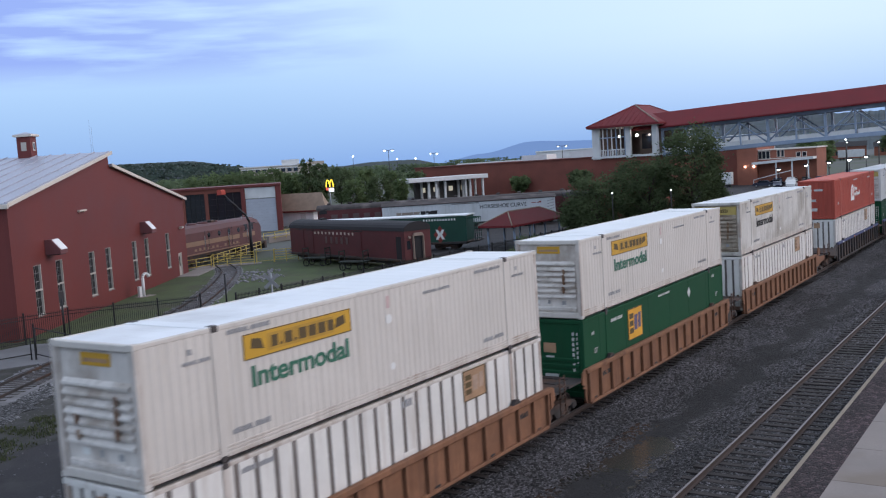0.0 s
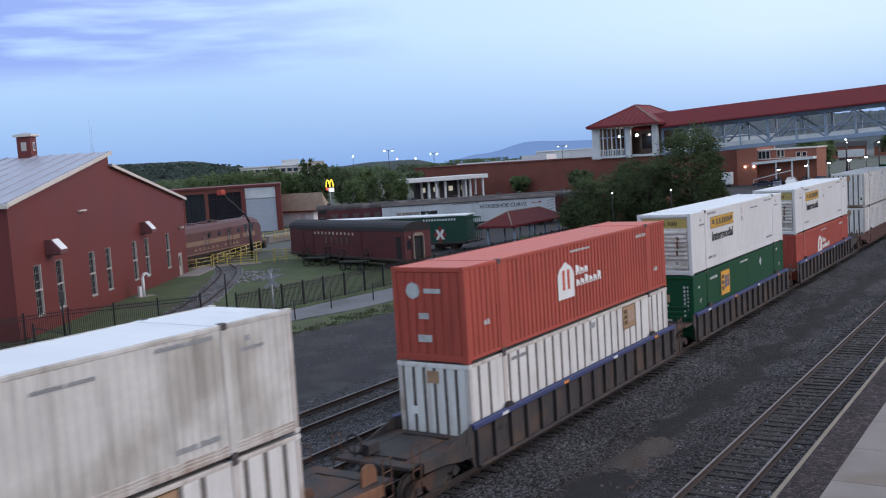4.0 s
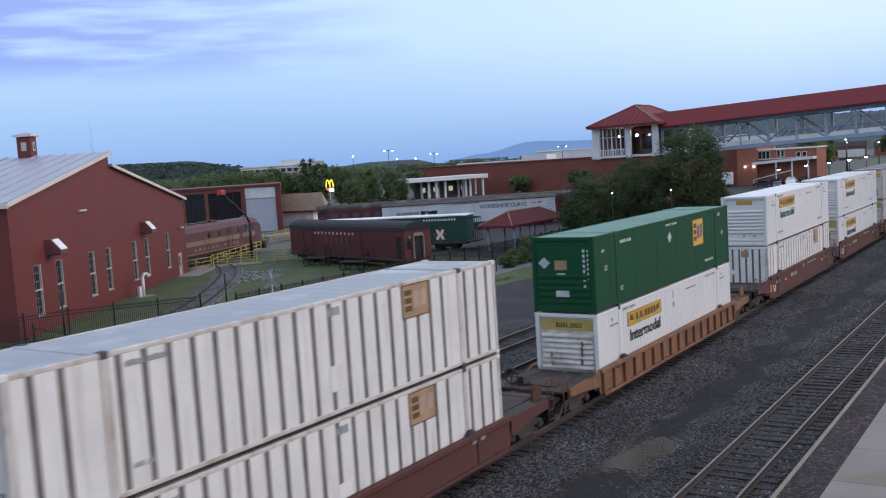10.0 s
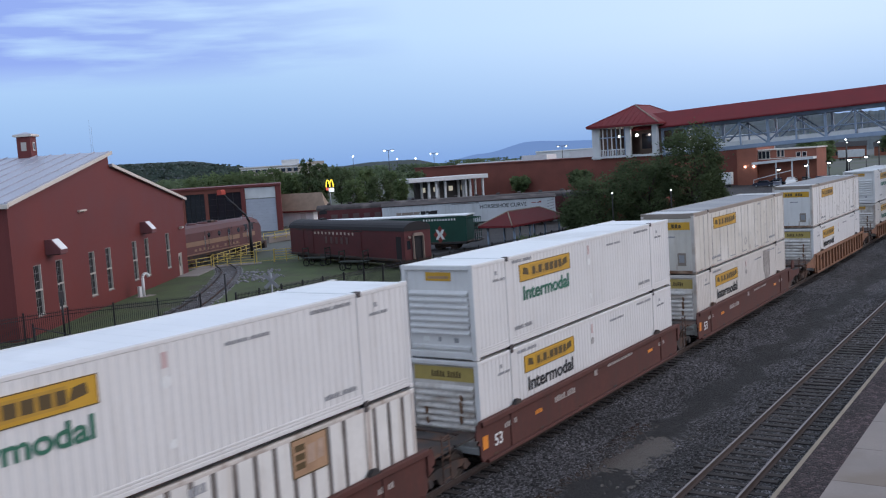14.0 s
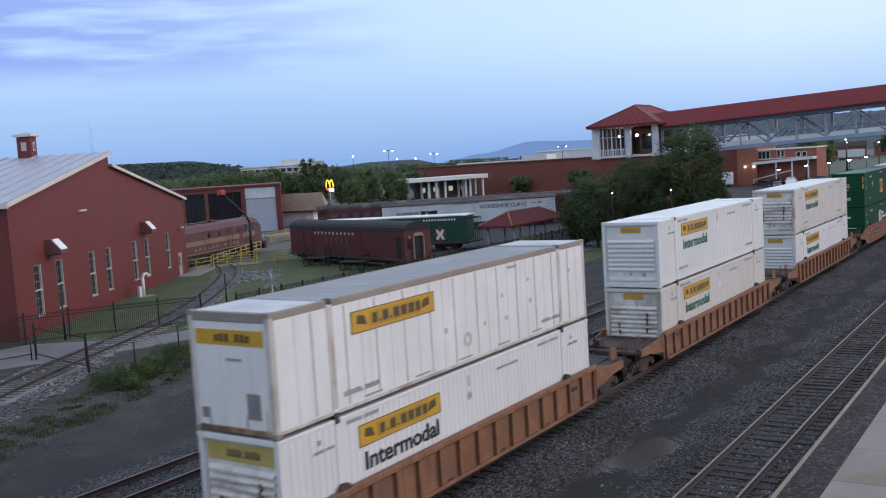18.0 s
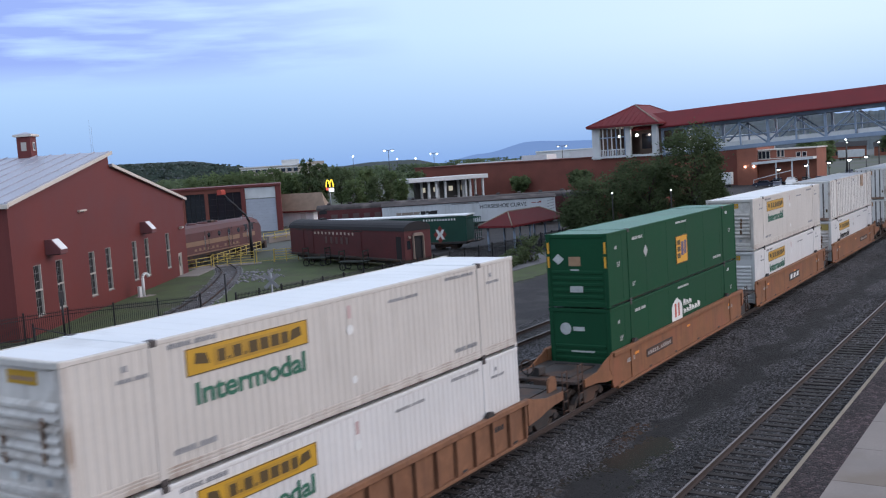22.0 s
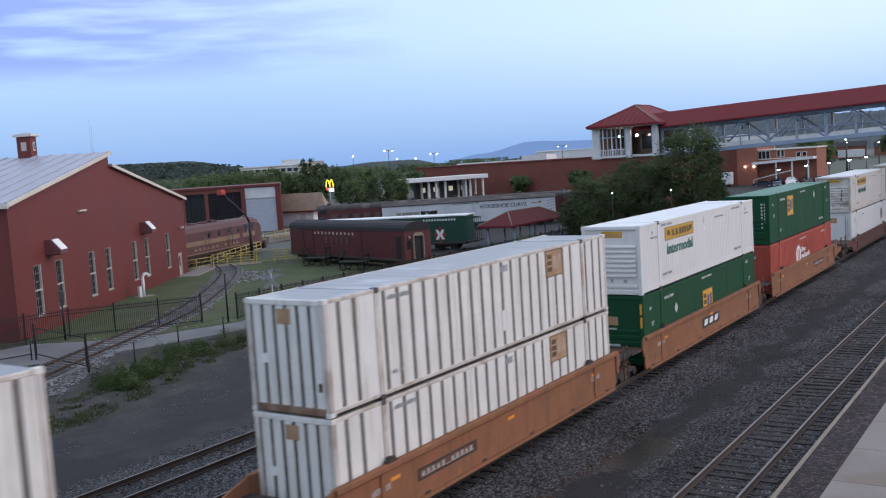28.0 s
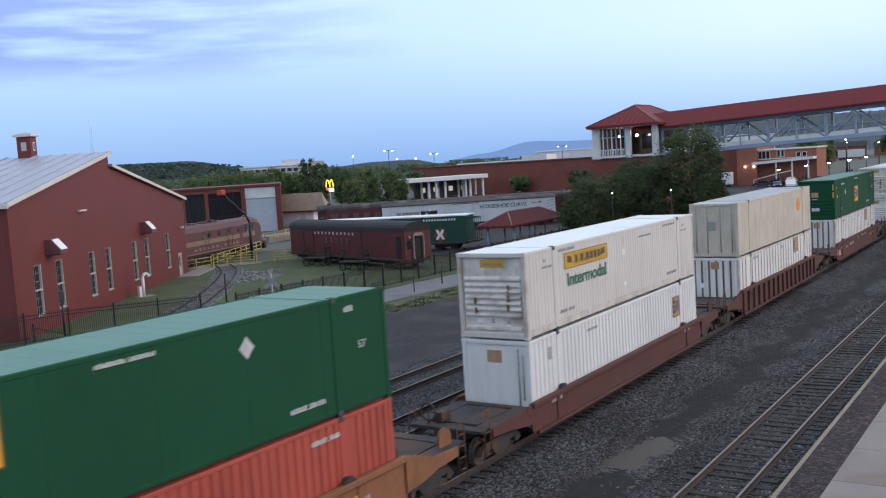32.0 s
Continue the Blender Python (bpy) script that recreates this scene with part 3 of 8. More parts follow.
CAR_BROWN = surf("oxide_brown_car_paint", (0.086, 0.029, 0.023), 0.8, var=0.2, big=1.2, fine=6, bump=0.1, streak=0.55, dirt=(0.06, 0.03, 0.025))
CAR_BLUE = surf("grimy_brown_grey_car_paint", (0.043, 0.037, 0.038), 0.8, var=0.25, big=0.8, fine=6, bump=0.1, streak=0.6, dirt=(0.10, 0.065, 0.045), second=(0.085, 0.055, 0.04), amount=0.4)
CHORD_BLUE = surf("navy_top_chord", (0.033, 0.045, 0.130), 0.6, var=0.15)
ORANGE_MARK = surf("orange_reflector", (0.70, 0.24, 0.03), 0.5, var=0.1)

FADED_INK = surf("faded_white_ink", (0.34, 0.30, 0.28), 0.7, var=0.25, big=0.2)
RUSTY = surf("rusty_dark_steel", (0.085, 0.045, 0.032), 0.85, var=0.3, big=0.6, second=(0.13, 0.07, 0.045), amount=0.4)
RUST_SILL = surf("rust_stained_sill", (0.30, 0.20, 0.15), 0.75, var=0.25, big=0.5, second=(0.16, 0.09, 0.06), amount=0.5)

LEN, WID, TALL = 16.15, 1.30, 2.868
POSTS = (2.05, 14.1)
FACE_Y = pose(0, 0, 0, 90, 0, 0)


def ribbed(u0, u1, pitch, groove, depth, flat_at=()):
    """Outline of a corrugated wall: (u, inset) pairs; flat where flat_at says."""
    pts, u = [(u0, 0.0)], u0 + pitch * 0.5
    while u + groove < u1:
        if not any(a - 0.12 < u + groove and u < b + 0.12 for a, b in flat_at):
            s = groove * 0.28
            pts += [(u, 0.0), (u + s, depth), (u + groove - s, depth), (u + groove, 0.0)]
        u += pitch
    return pts + [(u1, 0.0)]


def side_wall(line, y, z0, z1):
    """Walls follow the outline; y is the outer plane, the inset goes inwards."""
    s, sign = Shape(), (1 if y < 0 else -1)
    for (a, d), (b, e) in zip(line, line[1:]):
        s.face((a, y + sign * d, z0), (b, y + sign * e, z0), (b, y + sign * e, z1), (a, y + sign * d, z1))
    y2 = y + sign * 0.06
    s.face((line[0][0], y2, z0), (line[-1][0], y2, z0), (line[-1][0], y2, z1), (line[0][0], y2, z1))
    return s


def comb(u, z, w, h, n, axis, lo, hi, foot=0.10, gap=0.26):
    """One flat piece whose upper edge is notched into n blocks: a line of writing that cannot be read."""
    pts, step = [(u, z), (u + w, z)], w / n
    for k in range(n - 1, -1, -1):
        a, b = u + k * step, u + (k + 1 - gap) * step
        if n > 5 and k == n // 2:
            continue
        top = z + h * (1.0 if (k * 7) % 3 else 0.86)
        pts += [(b, z + foot * h), (b, top), (a, top), (a, z + foot * h)]
    return Shape().prism(pts, axis, lo, hi)


def mark(parent, u, z, w, h, material=GREY_INK, y=-WID, name="mark", skew=0.0):
    """A small painted bar on the near side; writing that cannot be read."""
    return part(name, comb(u, z, w, h, max(1, int(w / (h * 0.75))), 1, y - 0.004, y + 0.002), material, parent)


def end_mark(parent, y, z, w, h, material, name="mark", x=0.0):
    return part(name, Shape().box(x - 0.006, x + 0.003, y - w / 2, y + w / 2, z, z + h), material, parent)


def sign_bars(parent, u0, u1, z0, z1, ink, y=-WID):
    """The dark shapes of a wide haulier's sign: two corner scrolls and a row of blocks between thin rules."""
    w, h = u1 - u0, z1 - z0
    yo, yi = y - 0.012, y - 0.004
    for sgn in (0, 1):
        a = u0 + 0.06 * w if sgn == 0 else u1 - 0.06 * w
        d = (0.11 if sgn == 0 else -0.11) * w
        part("scroll", Shape().prism([(a, z0 + 0.42 * h), (a + d, z0 + 0.30 * h), (a + 0.8 * d, z0 + 0.72 * h), (a + 0.1 * d, z0 + 0.80 * h)], 1, yo, yi), ink, parent)
    part("cartouche", Shape().box(u0 + 0.20 * w, u0 + 0.82 * w, y - 0.008, yi, z0 + 0.16 * h, z0 + 0.84 * h), SIGN_BROWN, parent, "dull ochre cartouche")
    blocks, a = Shape(), u0 + 0.235 * w
    for k, f in enumerate((0.055, 0.02, 0.065, 0.02, 0.07, 0.07, 0.07, 0.06)):
        tall_ = 0.12 if k in (1, 3) else 0.46
        blocks.box(a, a + f * w, yo, yi, z0 + 0.27 * h, z0 + (0.27 + tall_) * h)
        a += (f + 0.022) * w
    part("sign_block", blocks, ink, parent)
    rim = Shape()
    for p in ((u0, u1, z0, z0 + 0.035 * h), (u0, u1, z1 - 0.035 * h, z1), (u0, u0 + 0.006 * w, z0 + 0.035 * h, z1 - 0.035 * h), (u1 - 0.006 * w, u1, z0 + 0.035 * h, z1 - 0.035 * h)):
        rim.box(p[0], p[1], y - 0.009, yi, p[2], p[3])
    part("sign_rule", rim, ink, parent)


def square_sign(parent, u, z, w, h, ground, y=-WID, ink=DARK_INK, ink2=BLUE_INK):
    """A square leasing sign: ochre field, dark rim, three dark and two blue blocks."""
    sq = part("square_sign", Shape().box(u, u + w, y - 0.006, y + 0.003, z, z + h), ground, parent, "ochre square sign")
    x0, z0, yo, yi = u + 0.10 * w, z + 0.20 * h, y - 0.011, y - 0.004
    a, q = 0.26 * w, 0.64 * h
    part("sign_block", Shape().box(x0, x0 + a, yo, yi, z0, z0 + 0.26 * q).box(x0, x0 + a, yo, yi, z0 + 0.37 * q, z0 + 0.63 * q).box(x0, x0 + a, yo, yi, z0 + 0.74 * q, z0 + q), ink, sq)
    for p in ((u, u + w, z, z + 0.03 * h), (u, u + w, z + 0.97 * h, z + h), (u, u + 0.03 * w, z + 0.03 * h, z + 0.97 * h), (u + 0.97 * w, u + w, z + 0.03 * h, z + 0.97 * h)):
        part("rim", Shape().box(p[0], p[1], y - 0.010, y - 0.004, p[2], p[3]), ink, sq)
    s = Shape().prism([(u + 0.41 * w, z + 0.27 * h), (u + 0.63 * w, z + 0.27 * h), (u + 0.66 * w, z + 0.76 * h), (u + 0.44 * w, z + 0.76 * h)], 1, y - 0.010, y - 0.004)
    s.prism([(u + 0.69 * w, z + 0.30 * h), (u + 0.87 * w, z + 0.30 * h), (u + 0.90 * w, z + 0.79 * h), (u + 0.72 * w, z + 0.79 * h)], 1, y - 0.010, y - 0.004)
    part("sign_block", s, ink2, sq)
    return sq


def shield(parent, u, z, w, h, white, inner, y=-WID):
    """A house-shaped white badge with two inner bars and a line of white blocks beside it."""
    out = [(u, z), (u + w, z), (u + w, z + 0.66 * h), (u + 0.86 * w, z + 0.82 * h), (u + 0.5 * w, z + h), (u + 0.14 * w, z + 0.82 * h), (u, z + 0.66 * h)]
    b = part("badge", Shape().prism(out, 1, y - 0.006, y + 0.003), white, parent, "white house-shaped badge")
    s = Shape().box(u + 0.28 * w, u + 0.42 * w, y - 0.010, y - 0.004, z + 0.24 * h, z + 0.78 * h).box(u + 0.58 * w, u + 0.72 * w, y - 0.010, y - 0.004, z + 0.24 * h, z + 0.78 * h)
    part("badge_bar", s, inner, b)
    for row, (n, zz) in enumerate(((3, 0.56), (6, 0.24))):
        s = Shape()
        for k in range(n):
            a = u + (1.14 + k * 0.29) * w
            top_ = z + (zz + (0.27 if (k + row) % 3 == 0 else 0.19)) * h
            s.prism([(a, z + zz * h), (a + 0.08 * w, z + zz * h), (a + 0.08 * w, z + (zz + 0.07) * h), (a + 0.15 * w, z + (zz + 0.07) * h), (a + 0.15 * w, z + zz * h), (a + 0.22 * w, z + zz * h), (a + 0.22 * w, top_ - 0.05 * h), (a + 0.08 * w, top_), (a, top_)], 1, y - 0.006, y + 0.003)
        part("word_block", s, white, parent, "white lettering blocks")


def frame_parts(root, body, roof, rail, cast, top_h=0.12, sill=None):
    """Posts, castings, rails, roof, floor and rear doors that every container has."""
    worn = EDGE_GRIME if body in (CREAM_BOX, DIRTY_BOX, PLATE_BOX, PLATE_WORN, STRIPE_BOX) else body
    for y in (-1, 1):
        for x0 in (0.0, LEN - 0.16):
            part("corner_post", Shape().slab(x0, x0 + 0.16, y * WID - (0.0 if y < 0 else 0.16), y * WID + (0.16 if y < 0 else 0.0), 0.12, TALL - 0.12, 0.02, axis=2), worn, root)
            for z0 in (0.0, TALL - 0.12):
                part("corner_casting", Shape().slab(x0 - 0.006, x0 + 0.17, y * WID - (0.004 if y < 0 else 0.16), y * WID + (0.16 if y < 0 else 0.004), z0, z0 + 0.12, 0.012), cast, root)
        for p in POSTS:
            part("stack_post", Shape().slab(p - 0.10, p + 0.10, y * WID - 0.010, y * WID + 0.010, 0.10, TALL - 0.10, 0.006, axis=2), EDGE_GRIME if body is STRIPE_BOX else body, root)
            for z0 in (-0.02, TALL - 0.14):
                part("lock_fitting", Shape().slab(p - 0.085, p + 0.085, y * (WID - 0.07) - 0.09, y * (WID - 0.07) + 0.09, z0, z0 + 0.15, 0.02), LOCK_STEEL, root, "dark stacking fitting")
        part("top_rail", Shape().slab(0.16, LEN - 0.16, y * (WID - 0.06) - 0.058, y * (WID - 0.06) + 0.058, TALL - top_h, TALL - 0.012, 0.02), rail, root)
        rail_ = Shape().slab(0.16, LEN - 0.16, y * (WID - 0.06) - 0.056, y * (WID - 0.06) + 0.056, 0.06, 0.17, 0.02)
        if body in (WHITE_BOX, CREAM_BOX, DIRTY_BOX):
            rail_.slab(0.16, LEN - 0.16, *sorted((y * (WID - 0.02), y * (WID - 0.004))), 0.185, 0.235, 0.006)
            rail_.slab(0.16, LEN - 0.16, *sorted((y * (WID - 0.02), y * (WID - 0.002))), 0.26, 0.31, 0.006)
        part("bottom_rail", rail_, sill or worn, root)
        part("door", Shape().slab(LEN - 0.06, LEN - 0.01, min(0.01 * y, y * 1.14), max(0.01 * y, y * 1.14), 0.14, TALL - 0.14, 0.01, axis=2), body, root)
    prof = [(0.05, TALL - 0.08), (LEN - 0.05, TALL - 0.08), (LEN - 0.05, TALL - 0.027)]
    n = 26
    for k in range(n - 1, -1, -1):
        a, b = 0.10 + k * (LEN - 0.2) / n, 0.10 + (k + 1) * (LEN - 0.2) / n
        prof += [(b - 0.02, TALL - 0.027), (b - 0.05, TALL - 0.022), (a + 0.05, TALL - 0.022), (a + 0.02, TALL - 0.027)]
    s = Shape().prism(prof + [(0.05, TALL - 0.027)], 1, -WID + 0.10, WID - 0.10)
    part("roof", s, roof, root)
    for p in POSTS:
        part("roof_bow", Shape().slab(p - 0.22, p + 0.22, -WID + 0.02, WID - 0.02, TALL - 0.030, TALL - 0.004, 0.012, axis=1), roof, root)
    part("floor_frame", Shape().box(0.05, LEN - 0.05, -WID + 0.05, WID - 0.05, 0.03, 0.12), DARK_STEEL, root)


def end_frame(root, body, sill=None):
    part("end_sill", Shape().slab(0.0, 0.12, -WID + 0.16, WID - 0.16, 0.02, 0.22, 0.02, axis=1), sill or body, root)
    part("end_header", Shape().slab(0.0, 0.12, -WID + 0.16, WID - 0.16, TALL - 0.16, TALL - 0.01, 0.02, axis=1), body, root)


def louvre_end(root, body, small=True, sign=YELLOW_SIGN):
    """Bulkhead with a row of pressed horizontal ribs under a yellow sign."""
    end_frame(root, body)
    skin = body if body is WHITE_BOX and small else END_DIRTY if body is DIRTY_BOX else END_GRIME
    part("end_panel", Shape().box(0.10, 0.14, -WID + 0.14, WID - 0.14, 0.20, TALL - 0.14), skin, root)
    for k in range(7):
        z = 0.74 + k * 0.20
        if z > (2.15 if small else 1.95):
            break
        s = Shape().prism([(0.10, z), (0.10, z + 0.15), (0.012, z + 0.07), (0.008, z + 0.02)], 1, -1.06, 1.06)
        part("rib", s, skin, root)
    part("rib", Shape().prism([(0.10, 0.27), (0.10, 0.42), (0.030, 0.39), (0.030, 0.30)], 1, -1.06, 1.06), skin, root)
    if skin is not body:
        st = Shape()
        for y, z, h_ in ((-0.62, 1.28, 0.34), (-0.60, 0.96, 0.22), (-0.64, 1.66, 0.16), (0.66, 1.18, 0.2), (0.64, 0.88, 0.16)):
            st.prism([(y - 0.05, z), (y + 0.01, z - 0.05), (y + 0.05, z + 0.02), (y + 0.06, z + h_), (y - 0.04, z + h_ * 0.9)], 0, -0.002, 0.03)
        part("rust_stain", st, RUST_STAIN, root, "rust stains below the hinges")
    if small:
        fs = part("end_sign", Shape().box(0.085, 0.102, -0.48, 0.44, TALL - 0.49, TALL - 0.23), sign, root, "small yellow sign")
        part("sign_rule", Shape().box(0.080, 0.090, -0.40, 0.36, TALL - 0.42, TALL - 0.34), BROWN_SIGN, fs)
    else:
        fs = part("end_sign", Shape().box(0.085, 0.102, -1.08, 1.08, TALL - 0.66, TALL - 0.22), sign, root, "wide yellow sign")
        part("sign_block", comb(-0.62, TALL - 0.54, 1.10, 0.19, 11, 0, 0.078, 0.090, foot=0.10, gap=0.4), DARK_INK, fs)
    for y, z, w in ((0.55, 0.52, 0.22), (0.05, 0.52, 0.10), (-0.55, 0.50, 0.16)):
        end_mark(root, y, z, w, 0.14, GREY_INK if y != 0.55 else WHITE_INK, x=0.098)


def haulier_box(body, label, small=True, lettered=True, sign=YELLOW_SIGN, end_sign=None, dirty_rail=None, ink=GREEN_INK):
    """White corrugated 53-foot container with a yellow haulier's sign and green lettering."""
    root = thing("shipping_container", label, "container")
    line = ribbed(0.16, LEN - 0.16, 0.235, 0.085, 0.013, [(p - 0.12, p + 0.12) for p in POSTS])
    part("side_panel", side_wall(line, -WID + 0.012, 0.16, TALL - 0.10), body, root)
    part("side_panel", side_wall(line, WID - 0.012, 0.16, TALL - 0.10), body, root)
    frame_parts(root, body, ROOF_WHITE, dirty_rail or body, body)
    louvre_end(root, body, small, end_sign or sign)
    z0, z1 = (1.97, 2.53) if small else (1.91, 2.47)
    pn = part("side_sign", Shape().slab(2.83, 6.46, -WID - 0.004, -WID + 0.014, z0, z1, 0.003), sign, root, "yellow haulier's sign")
    sign_bars(pn, 2.83, 6.46, z0, z1, DARK_INK)
    if lettered:
        words("lettering", "Intermodal", 0.64, ink, root, Matrix.Translation((2.98, -WID - 0.005, z0 - 0.60)) @ FACE_Y, 3.30, "dark green lettering", 0.014)
    mark(root, 2.35, 0.50, 1.15, 0.12)
    mark(root, 12.6, 0.48, 1.2, 0.12)
    mark(root, 2.4, 2.62, 1.3, 0.10)
    mark(root, 12.3, 2.60, 1.5, 0.09)
    mark(root, 1.15, 2.20, 0.75, 0.08)
    mark(root, 1.30, 2.40, 0.16, 0.14)
    mark(root, 14.5, 2.20, 0.75, 0.08)
    mark(root, 14.7, 2.40, 0.16, 0.14)
    part("mark", Shape().box(7.93, 8.07, -WID - 0.003, -WID + 0.003, 2.28, 2.60), PINK_INK, root, "faded pink mark")
    part("mark", Shape().lathe([(-0.003, 0.001), (-0.003, 0.13), (0.003, 0.13), (0.003, 0.001)], 1, (8.0, -WID - 0.001, 2.0), 9), SMUDGE if not small else PALE_SMUDGE, root)
    part("mark", Shape().lathe([(-0.003, 0.001), (-0.003, 0.10), (0.003, 0.10), (0.003, 0.001)], 1, (8.05, -WID - 0.001, 0.75), 9), PALE_SMUDGE, root)
    mark(root, 9.6, 2.40, 1.35, 0.08)
    return root


def plate_box(label, worn=False):
    """Smooth plate container with grey top rails, riveted seams, a yellow side sign and a wide yellow front sign."""
    body = PLATE_WORN if worn else PLATE_BOX
    root = thing("shipping_container", label, "container")
    for k in range(1, 13):
        u = 0.16 + 1.22 * k
        if min(abs(u - p) for p in POSTS) > 0.3:
            w = 0.055 if worn else 0.022
            part("panel_seam", Shape().slab(u - w, u + w, -WID - 0.001, -WID + 0.016, 0.19, TALL - 0.22, 0.004, axis=2), SEAM_GRIME, root)
    for p in POSTS:
        part("post_grime", Shape().prism([(p - 0.11, 0.2), (p + 0.07, 0.2), (p + 0.10, TALL - 0.4), (p + 0.09, TALL - 0.16), (p - 0.09, TALL - 0.16), (p - 0.05, 1.3)], 1, -WID - 0.013, -WID + 0.002), EDGE_GRIME, root)
    for a, b in ((0.14, POSTS[0] - 0.25), (POSTS[1] + 0.25, LEN - 0.14)):
        part("roof_sheet", Shape().slab(a, b, -WID + 0.13, WID - 0.13, TALL - 0.03, TALL - 0.014, 0.004), SHEET_WHITE, root, "white roof sheet")
    for y in (-WID + 0.012, WID - 0.012):
        part("side_panel", side_wall(ribbed(0.16, LEN - 0.16, 1.22, 0.035, 0.012), y, 0.16, TALL - 0.10), body, root)
    frame_parts(root, body, PLATE_ROOF, RAIL_GREY, RAIL_GREY, top_h=0.20)
    part("end_panel", Shape().box(0.02, 0.09, -WID + 0.14, WID - 0.14, 0.10, TALL - 0.20), body, root)
    part("end_header", Shape().slab(-0.004, 0.10, -WID + 0.15, WID - 0.15, TALL - 0.24, TALL - 0.01, 0.02, axis=1), RAIL_GREY, root)
    fs = part("end_sign", Shape().box(0.008, 0.025, -1.08, 1.08, TALL - 0.78, TALL - 0.42), YELLOW_SIGN, root, "wide yellow sign")
    part("sign_block", comb(-0.66, TALL - 0.70, 1.16, 0.19, 7, 0, 0.0, 0.012, foot=0.06), DARK_INK, fs)
    hatch = part("hatch", Shape().slab(0.0, 0.025, -0.85, -0.45, 0.40, 1.00, 0.008), RAIL_GREY, root, "grey document hatch")
    part("hatch_panel", Shape().box(-0.006, 0.004, -0.78, -0.52, 0.55, 0.90), GREY_STEEL, hatch)
    end_mark(root, 0.95, 0.32, 0.24, 0.26, RAIL_GREY, x=0.018)
    part("end_sill", Shape().slab(0.0, 0.06, -WID + 0.15, WID - 0.15, 0.02, 0.17, 0.02, axis=1), RUST_STAIN, root, "rusty bottom sill")
    for y, w, h in ((-1.05, 0.05, 0.5), (-0.4, 0.06, 0.34), (0.3, 0.04, 0.26), (0.8, 0.05, 0.42)):
        part("rust_run", Shape().prism([(y - w, 0.16), (y + w, 0.16), (y + 0.3 * w, 0.16 + h), (y - 0.3 * w, 0.16 + h)], 0, 0.014, 0.024), EDGE_GRIME, root)
    end_mark(root, -0.1, 1.72, 0.5, 0.07, GREY_INK, x=0.018)
    pn = part("side_sign", Shape().slab(2.83, 6.46, -WID - 0.004, -WID + 0.014, 1.86, 2.42, 0.003), YELLOW_SIGN, root, "yellow haulier's sign")
    sign_bars(pn, 2.83, 6.46, 1.86, 2.42, DARK_INK)
    mark(root, 2.4, 0.42, 1.4, 0.13)
    mark(root, 12.7, 0.42, 1.3, 0.12)
    for k in range(5):
        part("slot", Shape().box(3.2 + k * 2.2, 3.9 + k * 2.2, -WID - 0.002, -WID + 0.01, 0.22, 0.27), GREY_INK, root)
    mark(root, 10.6, 2.5, 0.6, 0.08)
    for u, z, r in ((9.1, 1.05, 0.05), (10.2, 1.72, 0.05), (10.4, 1.0, 0.06), (11.9, 2.0, 0.05), (12.0, 1.3, 0.06), (14.9, 1.9, 0.05), (7.0, 1.2, 0.06)):
        part("dent", Shape().lathe([(-0.002, 0.001), (-0.002, r * 1.5), (0.004, r * 1.5), (0.004, 0.001)], 1, (u, -WID + 0.009, z), 9), SEAM_GRIME, root)
    part("round_mark", Shape().lathe([(-0.003, 0.12), (-0.003, 0.22), (0.003, 0.22), (0.003, 0.12)], 1, (8.1, -WID + 0.006, 0.75), 14), SEAM_GRIME, root, "worn ring mark")
    if worn:
        part("rust_bloom", Shape().prism([(8.7, 0.2), (9.1, 0.2), (9.05, 0.42), (8.9, 0.50), (8.75, 0.38)], 1, -WID - 0.002, -WID + 0.012), EDGE_GRIME, root, "small rust bloom")
    return root


def striped_box(label, sign_at=11.3, tone=None):
    """Chalky white container with wide flat ribs and darker grooves between them, and an ochre square sign."""
    body = tone or STRIPE_BOX
    root = thing("shipping_container", label, "container")
    pitch, groove = 0.603, 0.17
    for y in (-WID + 0.012, WID - 0.012):
        line = ribbed(0.16, LEN - 0.16, pitch, groove, 0.045, [(p - 0.1, p + 0.1) for p in POSTS])
        wall = part("side_panel", side_wall(line, y, 0.16, TALL - 0.10), body, root)
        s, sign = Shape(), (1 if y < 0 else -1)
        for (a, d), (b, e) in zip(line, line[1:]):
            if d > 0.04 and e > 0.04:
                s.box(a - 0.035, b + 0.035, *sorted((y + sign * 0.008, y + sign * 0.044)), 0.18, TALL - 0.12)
        part("groove", s, GROOVE, wall, "grey-brown grooves")
    frame_parts(root, body, ROOF_GREY if tone is None else ROOF_WHITE, EDGE_GRIME if tone is None else body, body)
    end_frame(root, body, RUST_SILL)
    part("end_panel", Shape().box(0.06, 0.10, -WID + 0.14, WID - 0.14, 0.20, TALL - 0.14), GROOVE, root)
    for k in range(6):
        a = -1.13 + k * 0.385
        part("rib", Shape().slab(0.015, 0.062, a, a + 0.27, 0.21, TALL - 0.15, 0.015, axis=2), body, root)
    end_mark(root, 0.02, TALL - 0.62, 0.44, 0.38, BROWN_SIGN, "end_sign", x=0.012)
    end_mark(root, 0.75, 1.25, 0.22, 0.24, WHITE_INK, x=0.012)
    end_mark(root, -1.02, 0.62, 0.12, 0.22, DARK_INK, x=0.012)
    square_sign(root, sign_at, 1.86, 1.25, 0.90, BROWN_SIGN, ink2=FADED_TAN)
    mark(root, 2.5, 2.50, 1.0, 0.12)
    mark(root, 8.3, 2.45, 0.5, 0.20)
    part("patch_plate", Shape().slab(8.25, 8.75, -WID - 0.003, -WID + 0.012, 0.62, 1.25, 0.004), body, root)
    mark(root, 2.5, 0.55, 0.5, 0.10)
    return root


